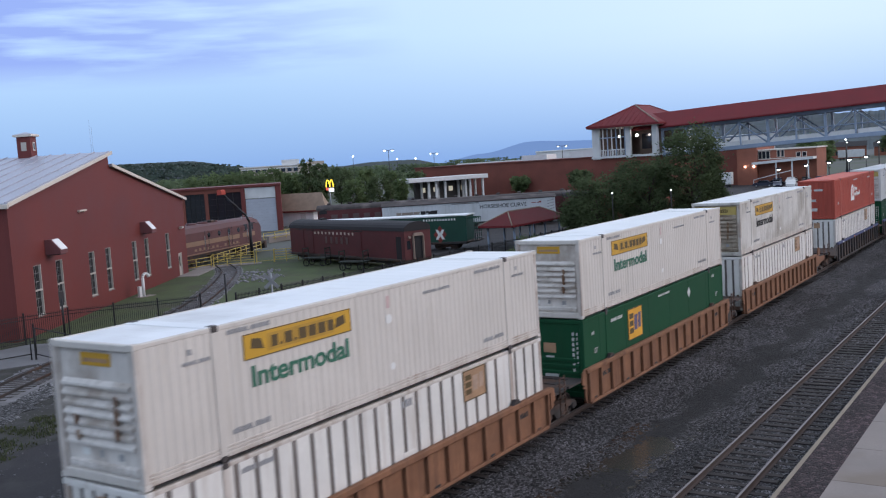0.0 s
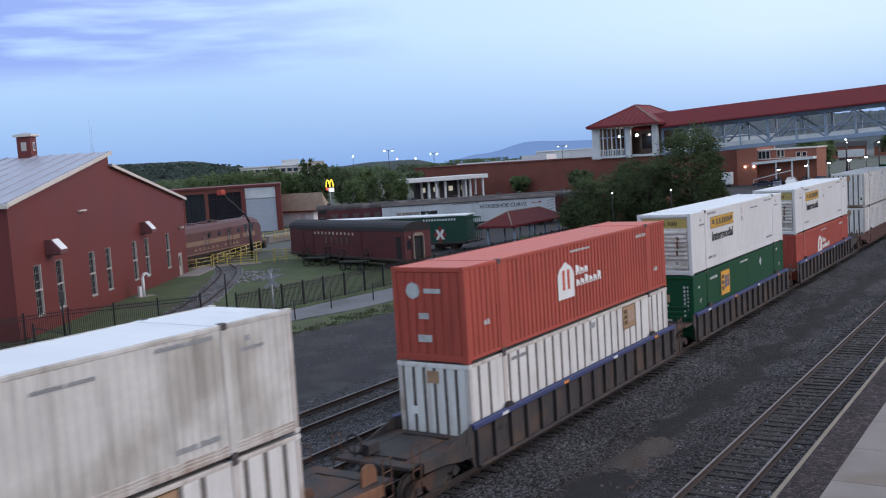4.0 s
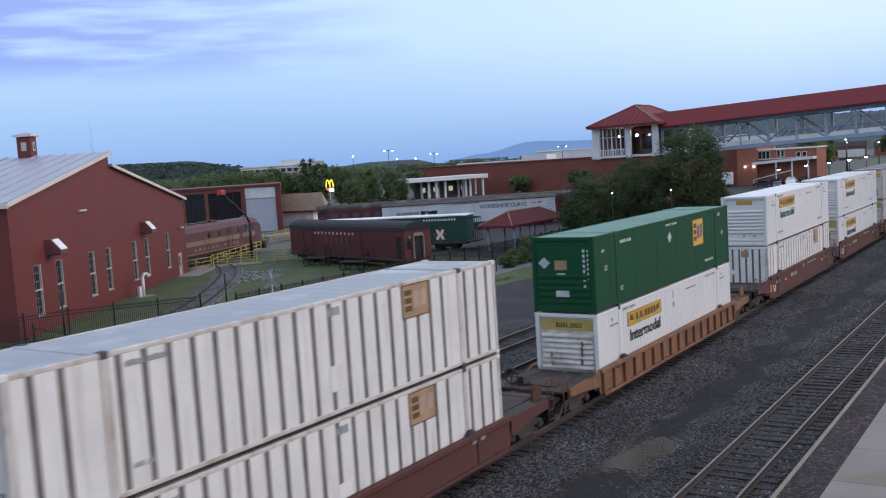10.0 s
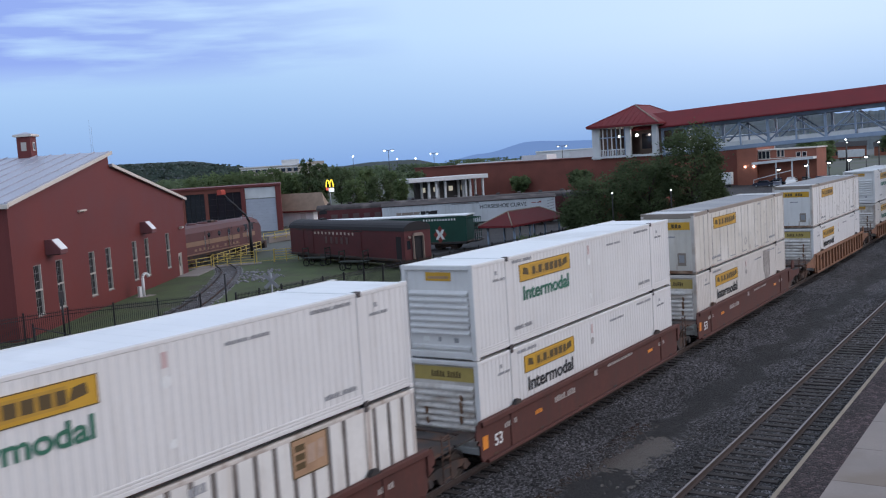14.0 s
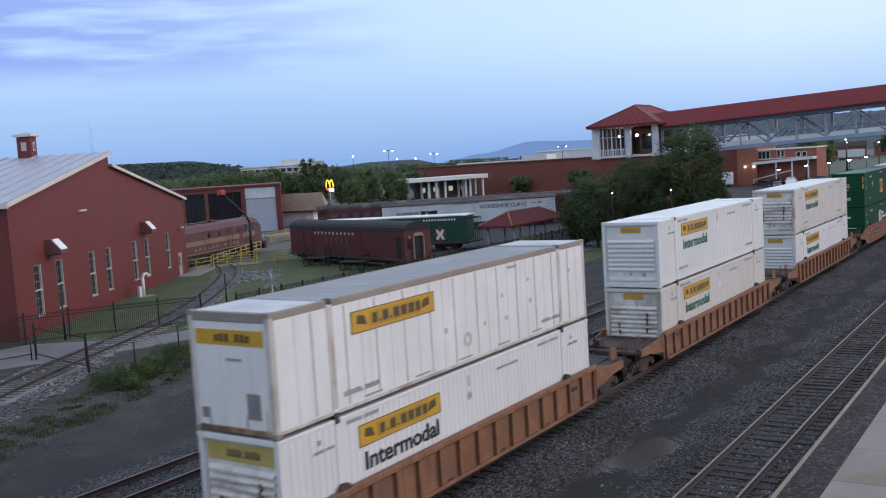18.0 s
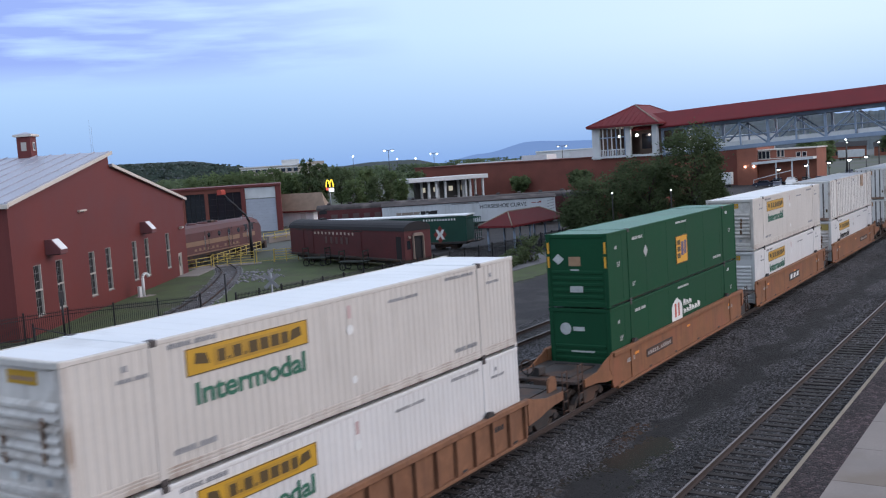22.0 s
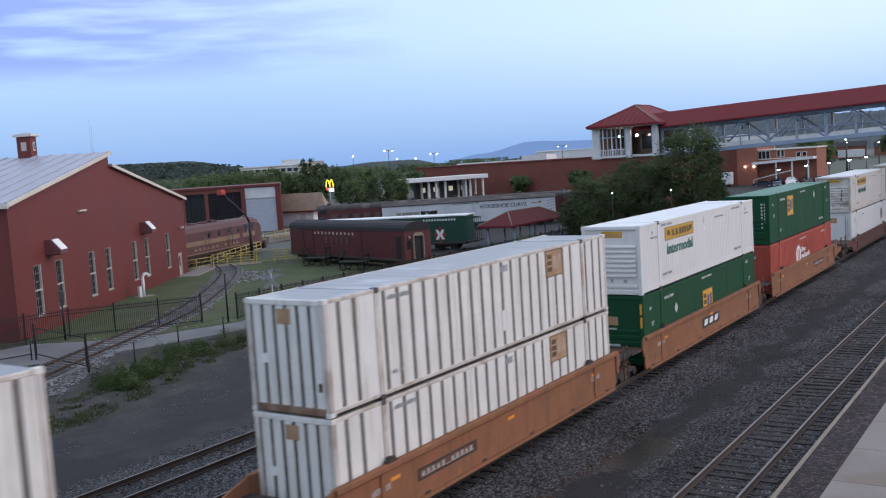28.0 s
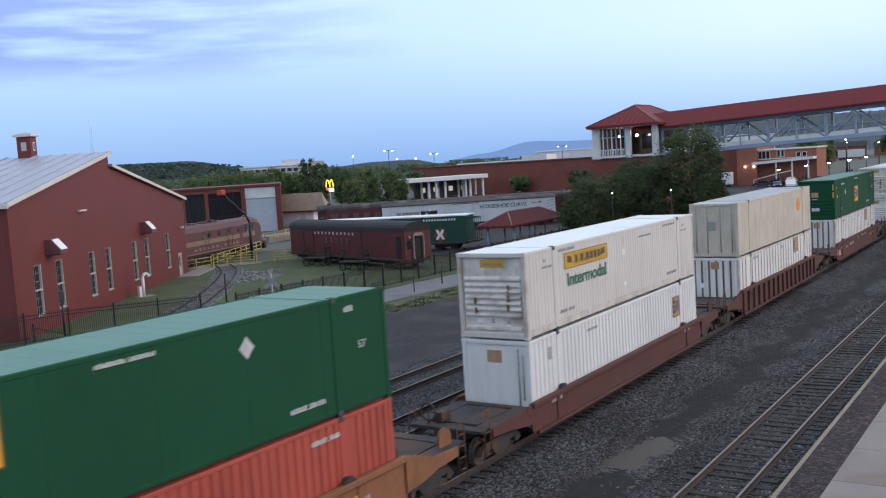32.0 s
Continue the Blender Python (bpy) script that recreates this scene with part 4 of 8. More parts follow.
def leased_box(kind, label, sign_at=None):
    """Dark green, orange or white leased containers."""
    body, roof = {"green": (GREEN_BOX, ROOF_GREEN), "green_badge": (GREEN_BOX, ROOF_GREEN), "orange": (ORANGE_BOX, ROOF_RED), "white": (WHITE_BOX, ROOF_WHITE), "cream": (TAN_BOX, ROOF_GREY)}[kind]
    root = thing("shipping_container", label, "container")
    pitch, groove, depth = {"orange": (0.28, 0.12, 0.034), "white": (0.30, 0.10, 0.03), "cream": (1.22, 0.03, 0.01)}.get(kind, (2.44, 0.03, 0.006))
    for y in (-WID + 0.012, WID - 0.012):
        part("side_panel", side_wall(ribbed(0.16, LEN - 0.16, pitch, groove, depth, [(p - 0.1, p + 0.1) for p in POSTS]), y, 0.16, TALL - 0.10), body, root)
    frame_parts(root, body, roof, body, body)
    end_frame(root, body)
    part("end_panel", Shape().box(0.04, 0.09, -WID + 0.14, WID - 0.14, 0.20, TALL - 0.14), body, root)
    light = PALE_INK
    if kind.startswith("green"):
        for k in range(5):
            z = 0.34 + k * 0.24
            part("rib", Shape().prism([(0.04, z), (0.04, z + 0.15), (0.005, z + 0.12), (0.005, z + 0.03)], 1, -1.06, 1.06), body, root)
        mark(root, 0.7, 2.2, 0.22, 0.12, light)
        words("length_mark", "53'", 0.26, light, root, Matrix.Translation((0.85, -WID - 0.002, 1.50)) @ FACE_Y, None, "white length mark", 0.004)
        mark(root, 2.45, 2.38, 1.1, 0.12, light)
        words("length_mark", "53'", 0.24, light, root, Matrix.Translation((2.32, -WID + 0.010, 0.55)) @ FACE_Y, None, "white length mark", 0.004)
        mark(root, 14.5, 2.46, 0.35, 0.14, light)
        words("length_mark", "53'", 0.26, light, root, Matrix.Translation((14.95, -WID - 0.002, 1.50)) @ FACE_Y, None, "white length mark", 0.004)
        mark(root, 7.4, 2.58, 1.4, 0.09, light)
        mark(root, 12.4, 0.44, 1.2, 0.12, light)
    if kind == "green":
        su, sz, du, dz = sign_at
        s = Shape().prism([(du - 0.22, dz), (du, dz - 0.25), (du + 0.22, dz), (du, dz + 0.25)], 1, -WID - 0.004, -WID + 0.002)
        part("diamond", s, light, root, "white diamond mark")
        square_sign(root, su, sz, 1.46, 1.25, OCHRE_SIGN)
        end_mark(root, 0.10, 1.62, 0.50, 0.36, BROWN_SIGN, "end_sign", x=0.035)
        s = Shape().prism([(0.55, 1.88), (0.79, 1.66), (1.03, 1.88), (0.79, 2.10)], 0, 0.028, 0.045)
        part("diamond", s, light, root, "white diamond mark")
        if su > 6 and su < 9:
            for y in (-1.20, 1.20):
                for z in (1.55, 2.10):
                    end_mark(root, y, z, 0.09, 0.44, OCHRE_SIGN, "reflector", x=0.0)
        for k in range(8 if su < 6 or su > 9 else 0):
            end_mark(root, -0.86, 0.95 + k * 0.19, 0.09, 0.12, light, x=0.035)
            end_mark(root, -1.02, 1.10 + k * 0.17, 0.06, 0.10, light, x=0.035)
        end_mark(root, 0.05, 0.60, 0.55, 0.24, light, x=0.0)
        end_mark(root, 0.10, 1.36, 0.34, 0.14, light, x=0.035)
    if kind == "green_badge":
        shield(root, 6.55, 1.12, 1.30, 1.10, WHITE_INK, RED_INK)
        end_mark(root, 0.0, 0.42, 0.4, 0.12, light, x=0.0)
        s = Shape().lathe([(0.0, 0.001), (0.0, 0.24), (0.012, 0.24), (0.012, 0.001)], 0, (0.028, 0.62, 2.05), 16)
        part("round_mark", s, light, root)
        end_mark(root, 0.05, 1.98, 0.48, 0.16, light, x=0.035)
        end_mark(root, -0.1, 1.15, 1.0, 0.06, light, x=0.0)
    if kind == "orange":
        for k in range(7):
            a = -1.06 + k * 0.31
            part("rib", Shape().slab(0.012, 0.042, a, a + 0.2, 0.22, TALL - 0.16, 0.014, axis=2), body, root)
        shield(root, 5.95, 0.95, 1.25, 1.28, WHITE_INK, RED_INK)
        mark(root, 7.0, 2.50, 1.6, 0.08, light)
        mark(root, 13.0, 2.42, 1.2, 0.12, light)
        mark(root, 1.0, 1.0, 0.35, 0.16, light)
        mark(root, 14.8, 0.85, 0.4, 0.16, light)
        s = Shape().lathe([(0.0, 0.001), (0.0, 0.26), (0.012, 0.26), (0.012, 0.001)], 0, (0.003, 0.55, 2.15), 8)
        part("round_mark", s, light, root)
        end_mark(root, -0.15, 2.08, 0.6, 0.14, light, x=0.010)
        end_mark(root, 0.2, 1.30, 0.36, 0.18, light, x=0.010)
        end_mark(root, 0.2, 0.60, 0.5, 0.22, light, x=0.010)
    if kind == "white":
        square_sign(root, 13.1, 1.40, 0.85, 0.90, BROWN_SIGN)
        end_mark(root, 0.05, 2.1, 0.55, 0.42, BROWN_SIGN, "end_sign", x=0.035)
        part("lock_rod", Shape().tube((0.02, -0.85, 0.25), (0.02, -0.85, 2.6), 0.025), GREY_STEEL, root)
        part("lock_rod", Shape().tube((0.02, -1.02, 0.9), (0.02, -1.02, 2.4), 0.02), GREY_STEEL, root)
        mark(root, 1.3, 2.0, 0.3, 0.5)
        mark(root, 4.4, 2.4, 0.9, 0.10)
    if kind == "cream":
        for a in (-0.95, -0.35, 0.35, 0.95):
            part("lock_rod", Shape().tube((0.02, a, 0.2), (0.02, a, 2.7), 0.022), GREY_STEEL, root)
        s = Shape().lathe([(0.0, 0.001), (0.0, 0.42), (0.006, 0.42), (0.006, 0.001)], 1, (12.9, -WID - 0.006, 1.9), 20)
        part("round_mark", s, ORANGE_MARK, root)
        end_mark(root, 0.1, 1.4, 0.4, 0.5, GREY_INK, x=0.035)
    return root


# ---- well cars ----
def wheelset(parent, x):
    prof = [(-0.07, 0.09), (-0.07, 0.44), (-0.03, 0.455), (-0.02, 0.42), (0.07, 0.415), (0.07, 0.36), (0.03, 0.33), (0.03, 0.16), (0.07, 0.14), (0.07, 0.09)]
    s = Shape()
    for y, sg in ((-0.76, -1), (0.76, 1)):
        s.lathe([(sg * a, r) for a, r in prof], 1, (0, y, 0), 20)
    s.tube((0, -1.02, 0), (0, 1.02, 0), 0.085, n=10)
    return part("wheelset", s, WHEEL_STEEL, parent, "worn steel wheels on an axle", m=pose(x, 0, 0.42))


WHEEL_STEEL = surf("worn_wheel_steel", (0.10, 0.080, 0.070), 0.6, 0.5, var=0.3)
WHEELS = []


def bogie(root, x):
    s = Shape()
    for y in (-1.0, 1.0):
        s.prism([(x - 1.25, 0.36), (x - 1.05, 0.60), (x - 0.45, 0.72), (x + 0.45, 0.72), (x + 1.05, 0.60), (x + 1.25, 0.36), (x + 1.05, 0.30), (x + 0.95, 0.44), (x + 0.55, 0.46), (x + 0.35, 0.22), (x - 0.35, 0.22), (x - 0.55, 0.46), (x - 0.95, 0.44), (x - 1.05, 0.30)], 1, y - 0.09, y + 0.09)
    s.slab(x - 0.22, x + 0.22, -1.0, 1.0, 0.40, 0.74, 0.03, axis=1)
    b = part("truck", s, DARK_STEEL, root, "dark cast steel truck")
    for y in (-1.02, 1.02):
        for a in (-0.16, 0.0, 0.16):
            part("spring", Shape().tube((x + a, y, 0.26), (x + a, y, 0.46), 0.06, n=8), WHEEL_STEEL, b)
        for a in (-0.9, 0.9):
            part("bearing", Shape().tube((x + a, y - 0.13, 0.42), (x + a, y + 0.13, 0.42), 0.11, n=10), DARK_STEEL, b)
    for a in (-0.9, 0.9):
        WHEELS.append((wheelset(b, x + a), x + a))


def well_unit(root, u, style, paint, chord, top, first, last):
    """One well between u and u + 16.15: sides, stakes, floor beams and the end decks over the trucks."""
    yo = 1.47
    zb = 0.36
    a, b = u - 0.25, u + LEN + 0.25
    for sg in (-1, 1):
        s = Shape()
        y0, y1 = sorted((sg * (yo - 0.14), sg * (yo - 0.08)))
        s.prism([(a + 0.12, zb), (b - 0.12, zb), (b, zb + 0.2), (b, top - 0.02), (a, top - 0.02), (a, zb + 0.2)], 1, y0, y1)
        wall = part("well_side", s, paint, root)
        part("top_chord", Shape().slab(a, b, *sorted((sg * (yo - 0.13), sg * (yo + 0.05))), top - 0.16, top, 0.02), chord, wall)
        part("bottom_chord", Shape().slab(a + 0.3, b - 0.3, *sorted((sg * (yo - 0.30), sg * (yo + 0.03))), zb - 0.06, zb + 0.04, 0.015), paint, wall)
        if style == "ribbed":
            n = 17
            for k in range(n):
                x = a + 0.25 + (b - a - 0.5) * k / (n - 1)
                part("stake", Shape().slab(x - 0.05, x + 0.05, *sorted((sg * (yo - 0.08), sg * (yo + 0.03))), zb + 0.04, top - 0.16, 0.012, axis=2), paint, wall)
        else:
            for x in (a + 1.9, b - 1.9):
                part("stake", Shape().slab(x - 0.10, x + 0.10, *sorted((sg * (yo - 0.08), sg * (yo - 0.04))), zb + 0.04, top - 0.16, 0.012, axis=2), paint, wall)
        for x in (u + POSTS[0], u + POSTS[1]):
            part("guide", Shape().prism([(x - 0.24, top), (x + 0.24, top), (x + 0.12, top + 0.13), (x - 0.08, top + 0.15)], 1, *sorted((sg * (yo - 0.13), sg * (yo - 0.01)))), DARK_STEEL, wall, "dark loading guide")
    for k in range(6):
        x = u + 0.6 + k * (LEN - 1.2) / 5
        part("floor_beam", Shape().slab(x - 0.12, x + 0.12, -yo + 0.06, yo - 0.06, zb - 0.04, zb + 0.10, 0.015, axis=1), DARK_STEEL, root)
    # marks on the near side
    yy = -yo + 0.075
    for x, w in ((u + 1.2, 0.8), (u + 14.2, 0.7)):
        mark(root, x, 1.05, w, 0.16, FADED_INK if style != "ribbed" else BLACK_RUBBER, y=yy)
    if style == "plate_dark":
        words("length_mark", "53", 0.52, WHITE_INK, root, Matrix.Translation((u + 0.55, yy - 0.003, 0.66)) @ FACE_Y, None, "white length mark", 0.01)
        part("reflector", Shape().box(u - 0.12, u + 0.18, yy - 0.005, yy, 0.72, 1.12), ORANGE_MARK, root)
        mark(root, u + 4.6, 1.0, 1.6, 0.20, FADED_INK, y=yy)
        mark(root, u + 3.2, 0.95, 0.5, 0.14, ORANGE_MARK, y=yy)
        mark(root, u + 7.8, 1.2, 0.35, 0.28, FADED_INK, y=yy)
        mark(root, u + 9.0, 1.28, 2.4, 0.10, FADED_INK, y=yy)
        part("reflector", Shape().box(u + 13.0, u + 13.5, yy - 0.005, yy, 1.0, 1.12), ORANGE_MARK, root)
    if style == "plate":
        if first or last:
            b0 = u + (3.2 if first else 10.2)
            pl = part("name_board", Shape().box(b0, b0 + 3.0, yy - 0.006, yy, 0.84, 1.17), BLACK_RUBBER, root, "black-rimmed number board")
            part("board_face", Shape().box(b0 + 0.06, b0 + 2.94, yy - 0.010, yy - 0.005, 0.88, 1.13), RUSTY, pl)
            part("name_block", comb(b0 + 0.16, 0.93, 2.68, 0.15, 11, 1, yy - 0.014, yy - 0.009, gap=0.4), FADED_INK, pl)
        else:
            pl = part("name_board", Shape().box(u + 6.95, u + 9.45, yy - 0.006, yy, 0.76, 1.22), BLACK_RUBBER, root, "black herald board")
            for k in range(3):
                a = u + 7.12 + k * 0.76
                part("name_block", Shape().prism([(a + 0.04, 0.86), (a + 0.50, 0.86), (a + 0.62, 1.13), (a + 0.16, 1.13)], 1, yy - 0.012, yy - 0.005), WHITE_INK, pl)
            part("worn_patch", Shape().box(u + 0.9, u + 1.5, yy - 0.005, yy, 0.62, 0.92), CAR_TAN, root)
        for k in range(3):
            part("reflector", Shape().box(u + 2.0 + k * 6.1, u + 2.4 + k * 6.1, yy - 0.005, yy, 1.22, 1.32), ORANGE_MARK, root)
    if chord is CHORD_BLUE:
        for k in range(4):
            part("reflector", Shape().box(u + 1.4 + k * 4.2, u + 1.75 + k * 4.2, -yo - 0.058, -yo - 0.05, top - 0.13, top - 0.04), ORANGE_MARK if k % 2 else WHITE_INK, root)


def end_deck(root, u, direction, paint, outer, top):
    """Deck over a truck, from the well's end outwards, with hatch openings and, at a car's outer end, ladder, brake wheel and coupler."""
    reach = 3.0 if outer else 1.72
    d = direction
    def bx(s, a, b, *r, **k):
        return s.slab(*sorted((u + d * a, u + d * b)), *r, **k)
    z = min(1.28, top - 0.12)
    deck = part("end_deck", bx(bx(bx(bx(Shape(), 0.0, 0.28, -1.42, 1.42, z - 0.08, z, c=0.01), reach - 0.45, reach, -1.30, 1.30, z - 0.10, z - 0.01, c=0.01), 0.28, reach - 0.45, -1.38, -0.85, z - 0.08, z, c=0.01), 0.28, reach - 0.45, 0.85, 1.38, z - 0.08, z, c=0.01), DARK_STEEL, root, "grimy steel end deck")
    part("centre_sill", bx(Shape(), -0.1, reach + 0.05, -0.36, 0.36, 0.70, z - 0.03, c=0.03), DARK_STEEL, deck)
    part("deck_plate", bx(Shape(), 0.5, reach - 0.6, -0.80, 0.80, z - 0.06, z + 0.012, c=0.01), DARK_STEEL, deck)
    for y in (-1.42, 1.42):
        wl = 0.34 if outer else 0.30
        part("end_wing", Shape().prism([(u - d * 0.02, 0.86), (u - d * 0.02, top), (u + d * wl * 0.75, top - 0.08), (u + d * wl, max(z, top - 0.32)), (u + d * wl, z - 0.16), (u + d * wl * 0.45, z - 0.22), (u + d * 0.25, 0.98)], 1, y - 0.03, y + 0.03), paint, deck)
    if not outer and d > 0:
        for y in (-1.40, 1.40):
            s = Shape()
            for x in (0.75, 1.12):
                s.tube((u + x, y, 0.40), (u + x, y, z + 0.50), 0.022, n=6)
            for k in range(5):
                s.tube((u + 0.75, y, 0.5 + k * 0.30), (u + 1.12, y, 0.5 + k * 0.30), 0.018, n=6)
            part("ladder", s, RUSTY, deck, "rusty grab ladder")
    if outer:
        for y in (-1.38, 1.38):
            s = Shape()
            for x in (reach - 0.42, reach - 0.06):
                s.tube((u + d * x, y, 0.40), (u + d * x, y, z + 0.62), 0.022, n=6)
            for k in range(5):
                s.tube((u + d * (reach - 0.42), y, 0.5 + k * 0.34), (u + d * (reach - 0.06), y, 0.5 + k * 0.34), 0.018, n=6)
            part("ladder", s, RUSTY, deck, "rusty grab ladder")
        if d > 0:
            prof = [(reach - 0.95, z - 0.30), (reach - 0.35, z - 0.30), (reach - 0.35, z + 0.30), (reach - 0.44, z + 0.46), (reach - 0.65, z + 0.53), (reach - 0.86, z + 0.46), (reach - 0.95, z + 0.30)]
            part("brake_stand", Shape().prism([(u + x_, z_) for x_, z_ in prof], 1, -1.12, -1.04), paint, deck, "rounded upright end plate")
            part("tank", Shape().tube((u + 0.7, -0.55, z + 0.18), (u + 0.7, 0.75, z + 0.18), 0.17, n=12), RUSTY, deck, "rusty air tank")
        for y in (-1.40, 1.40):
            beam = [(0.0, 0.72), (0.0, top - 0.05), (0.55, top - 0.16), (1.35, z + 0.02), (reach - 0.5, z - 0.02), (reach - 0.5, z - 0.30), (1.5, z - 0.36), (0.75, 0.78)]
            part("end_sill", Shape().prism([(u + d * a_, b_) for a_, b_ in beam], 1, y - 0.035, y + 0.035), paint, deck, "tapered side sill")
        part("coupler", Shape().slab(*sorted((u + d * reach, u + d * (reach + 0.62))), -0.14, 0.14, 0.72, 0.98, 0.03), DARK_STEEL, deck)
        part("coupler_head", Shape().slab(*sorted((u + d * (reach + 0.40), u + d * (reach + 0.72))), -0.24, 0.22, 0.66, 1.04, 0.06), DARK_STEEL, deck)
        part("air_hose", Shape().tube((u + d * (reach - 0.05), -0.45, 0.75), (u + d * (reach + 0.5), -0.40, 0.42), 0.03, n=6), BLACK_RUBBER, deck)
        if d < 0:
            s = Shape().lathe([(-0.02, 0.24), (-0.02, 0.30), (0.02, 0.30), (0.02, 0.24)], 0, (u + d * (reach - 0.25), 0.75, z + 0.35), 14)
            s.tube((u + d * (reach - 0.25), 0.75, z - 0.05), (u + d * (reach - 0.25), 0.75, z + 0.35), 0.03, n=6)
            s.tube((u + d * (reach - 0.25), 0.47, z + 0.35), (u + d * (reach - 0.25), 1.03, z + 0.35), 0.015, n=6)
            part("brake_wheel", s, DARK_STEEL, deck)
            part("cable_box", bx(Shape(), reach - 0.9, reach - 0.4, 0.35, 0.62, z, z + 0.32, c=0.04), DARK_STEEL, deck)


def well_car(offsets, style, paint, chord, top, label):
    root = thing("well_car", label, "railcar", group="well cars of the train")
    root_x = offsets[0]
    us = [o - root_x for o in offsets]
    for i, u in enumerate(us):
        first, last = i == 0, i == len(us) - 1
        well_unit(root, u, style, paint, chord, top, first, last)
        end_deck(root, u - 0.25, -1, paint, first, top)
        end_deck(root, u + LEN + 0.25, 1, paint, last, top)
    bogie(root, us[0] - 1.75)
    for a, b in zip(us, us[1:]):
        bogie(root, (a + LEN + b) / 2)
    bogie(root, us[-1] + LEN + 1.75)
    return root


def travelled(t):
    """Metres that the train has gone since the start: it gathers a little speed."""
    late = min(max(t - 8.0, 0.0), 2.0)
    return 12.53 * t + 0.0125 * t * t + 0.10 * min(t, 8.0) + 0.1 * (late - late * late / 4.0) - 0.06 * max(0.0, t - 28.0)


# prototypes, used for the first of each kind and copied for the rest
BOX_LABELS = {
    "haulier": "white corrugated container with yellow sign and green lettering",
    "haulier_wide": "white corrugated container with wide yellow sign on its front",
    "haulier_cream": "aged cream corrugated container with yellow sign and green lettering",
    "haulier_dirty": "grimy white corrugated container with yellow sign and green lettering",
    "haulier_stained": "white corrugated container with dark drip stains on its side",
    "plate_worn": "yellowed white plate container with dark seams and grey rails",
    "plate": "white plate container with grey top rails and yellow signs",
    "striped": "chalky white container with dark grooves and ochre square sign",
    "green": "dark green container with ochre square sign and white marks",
    "green_front": "dark green container with ochre square sign near its front post",
    "green_rear": "dark green container with ochre square sign near its rear post",
    "green_badge": "dark green container with white house-shaped badge",
    "orange": "orange-red corrugated container with white house-shaped badge",
    "white": "white ribbed container with ochre square sign at its rear",
    "cream": "plain cream container with a round orange mark",
}
MADE = {}
# place of the square sign and of the diamond on each kind of green container
GREEN_SIGNS = {"green": (7.38, 0.78, 3.82, 1.8), "green_front": (4.08, 1.33, 11.2, 2.24), "green_rear": (10.81, 1.32, 7.83, 2.08)}


def box_of(kind):
    if kind in MADE:
        return copy_thing(MADE[kind], Matrix())
    label = BOX_LABELS[kind]
    if kind == "haulier":
        ob = haulier_box(WHITE_BOX, label)
    elif kind == "haulier_wide":
        ob = haulier_box(WHITE_BOX, label, small=False, end_sign=FADED_SIGN, ink=BLACK_RUBBER)
    elif kind == "haulier_cream":
        ob = haulier_box(CREAM_BOX, label)
    elif kind == "haulier_dirty":
        ob = haulier_box(DIRTY_BOX, label, small=False, end_sign=FADED_SIGN, ink=BLACK_RUBBER)
    elif kind == "haulier_stained":
        ob = haulier_box(CREAM_BOX, label, small=False, end_sign=FADED_SIGN, ink=BLACK_RUBBER)
        for k, (w, low) in enumerate(((0.07, 1.5), (0.11, 0.9), (0.09, 0.62), (0.12, 0.74), (0.10, 0.55), (0.08, 1.2))):
            u = 11.45 + k * 0.235
            part("drip_stain", Shape().prism([(u - 0.25 * w, low), (u + 0.3 * w, low), (u + w, low + 0.6), (u + w, TALL - 0.14), (u - w, TALL - 0.14), (u - 0.9 * w, low + 0.8)], 1, -WID - 0.003, -WID + 0.016), DRIP, ob)
    elif kind in ("plate", "plate_worn"):
        ob = plate_box(label, kind == "plate_worn")
    elif kind == "striped":
        ob = striped_box(label)
    elif kind in GREEN_SIGNS:
        ob = leased_box("green", label, GREEN_SIGNS[kind])
    else:
        ob = leased_box(kind, label)
    tagged(ob, group="containers on the train")
    MADE[kind] = ob
    return ob


# car: style, paint, chord, top of its sides; then (place, lower box, upper box) of each well, from the head of the train
RIBBED_TAN = ("ribbed", CAR_TAN, CAR_TAN, 1.62, "weathered orange-tan ribbed well car carrying stacked containers")
RIBBED_SHALLOW = ("ribbed", CAR_TAN, CAR_TAN, 1.34, "shallow orange-tan ribbed well car carrying stacked containers")
RIBBED_MIDDLE = ("ribbed", CAR_TAN, CAR_TAN, 1.52, "weathered orange-tan ribbed well car carrying stacked containers")
RIBBED_BLUE = ("ribbed", CAR_BLUE, CHORD_BLUE, 1.66, "grimy ribbed well car with navy blue top chord")
RIBBED_BROWN = ("ribbed", CAR_BROWN, CAR_BROWN, 1.66, "brown ribbed well car carrying stacked containers")
PLATE_BROWN = ("plate_dark", CAR_BROWN, CAR_BROWN, 1.62, "oxide brown smooth-sided well car carrying stacked containers")
PLATE_LOW = ("plate_low", CAR_BROWN, CAR_BROWN, 1.38, "low oxide brown well car carrying stacked containers")
PLATE_ORANGE = ("plate", CAR_ORANGE, CAR_ORANGE, 1.74, "orange-yellow smooth-sided well car carrying stacked containers")
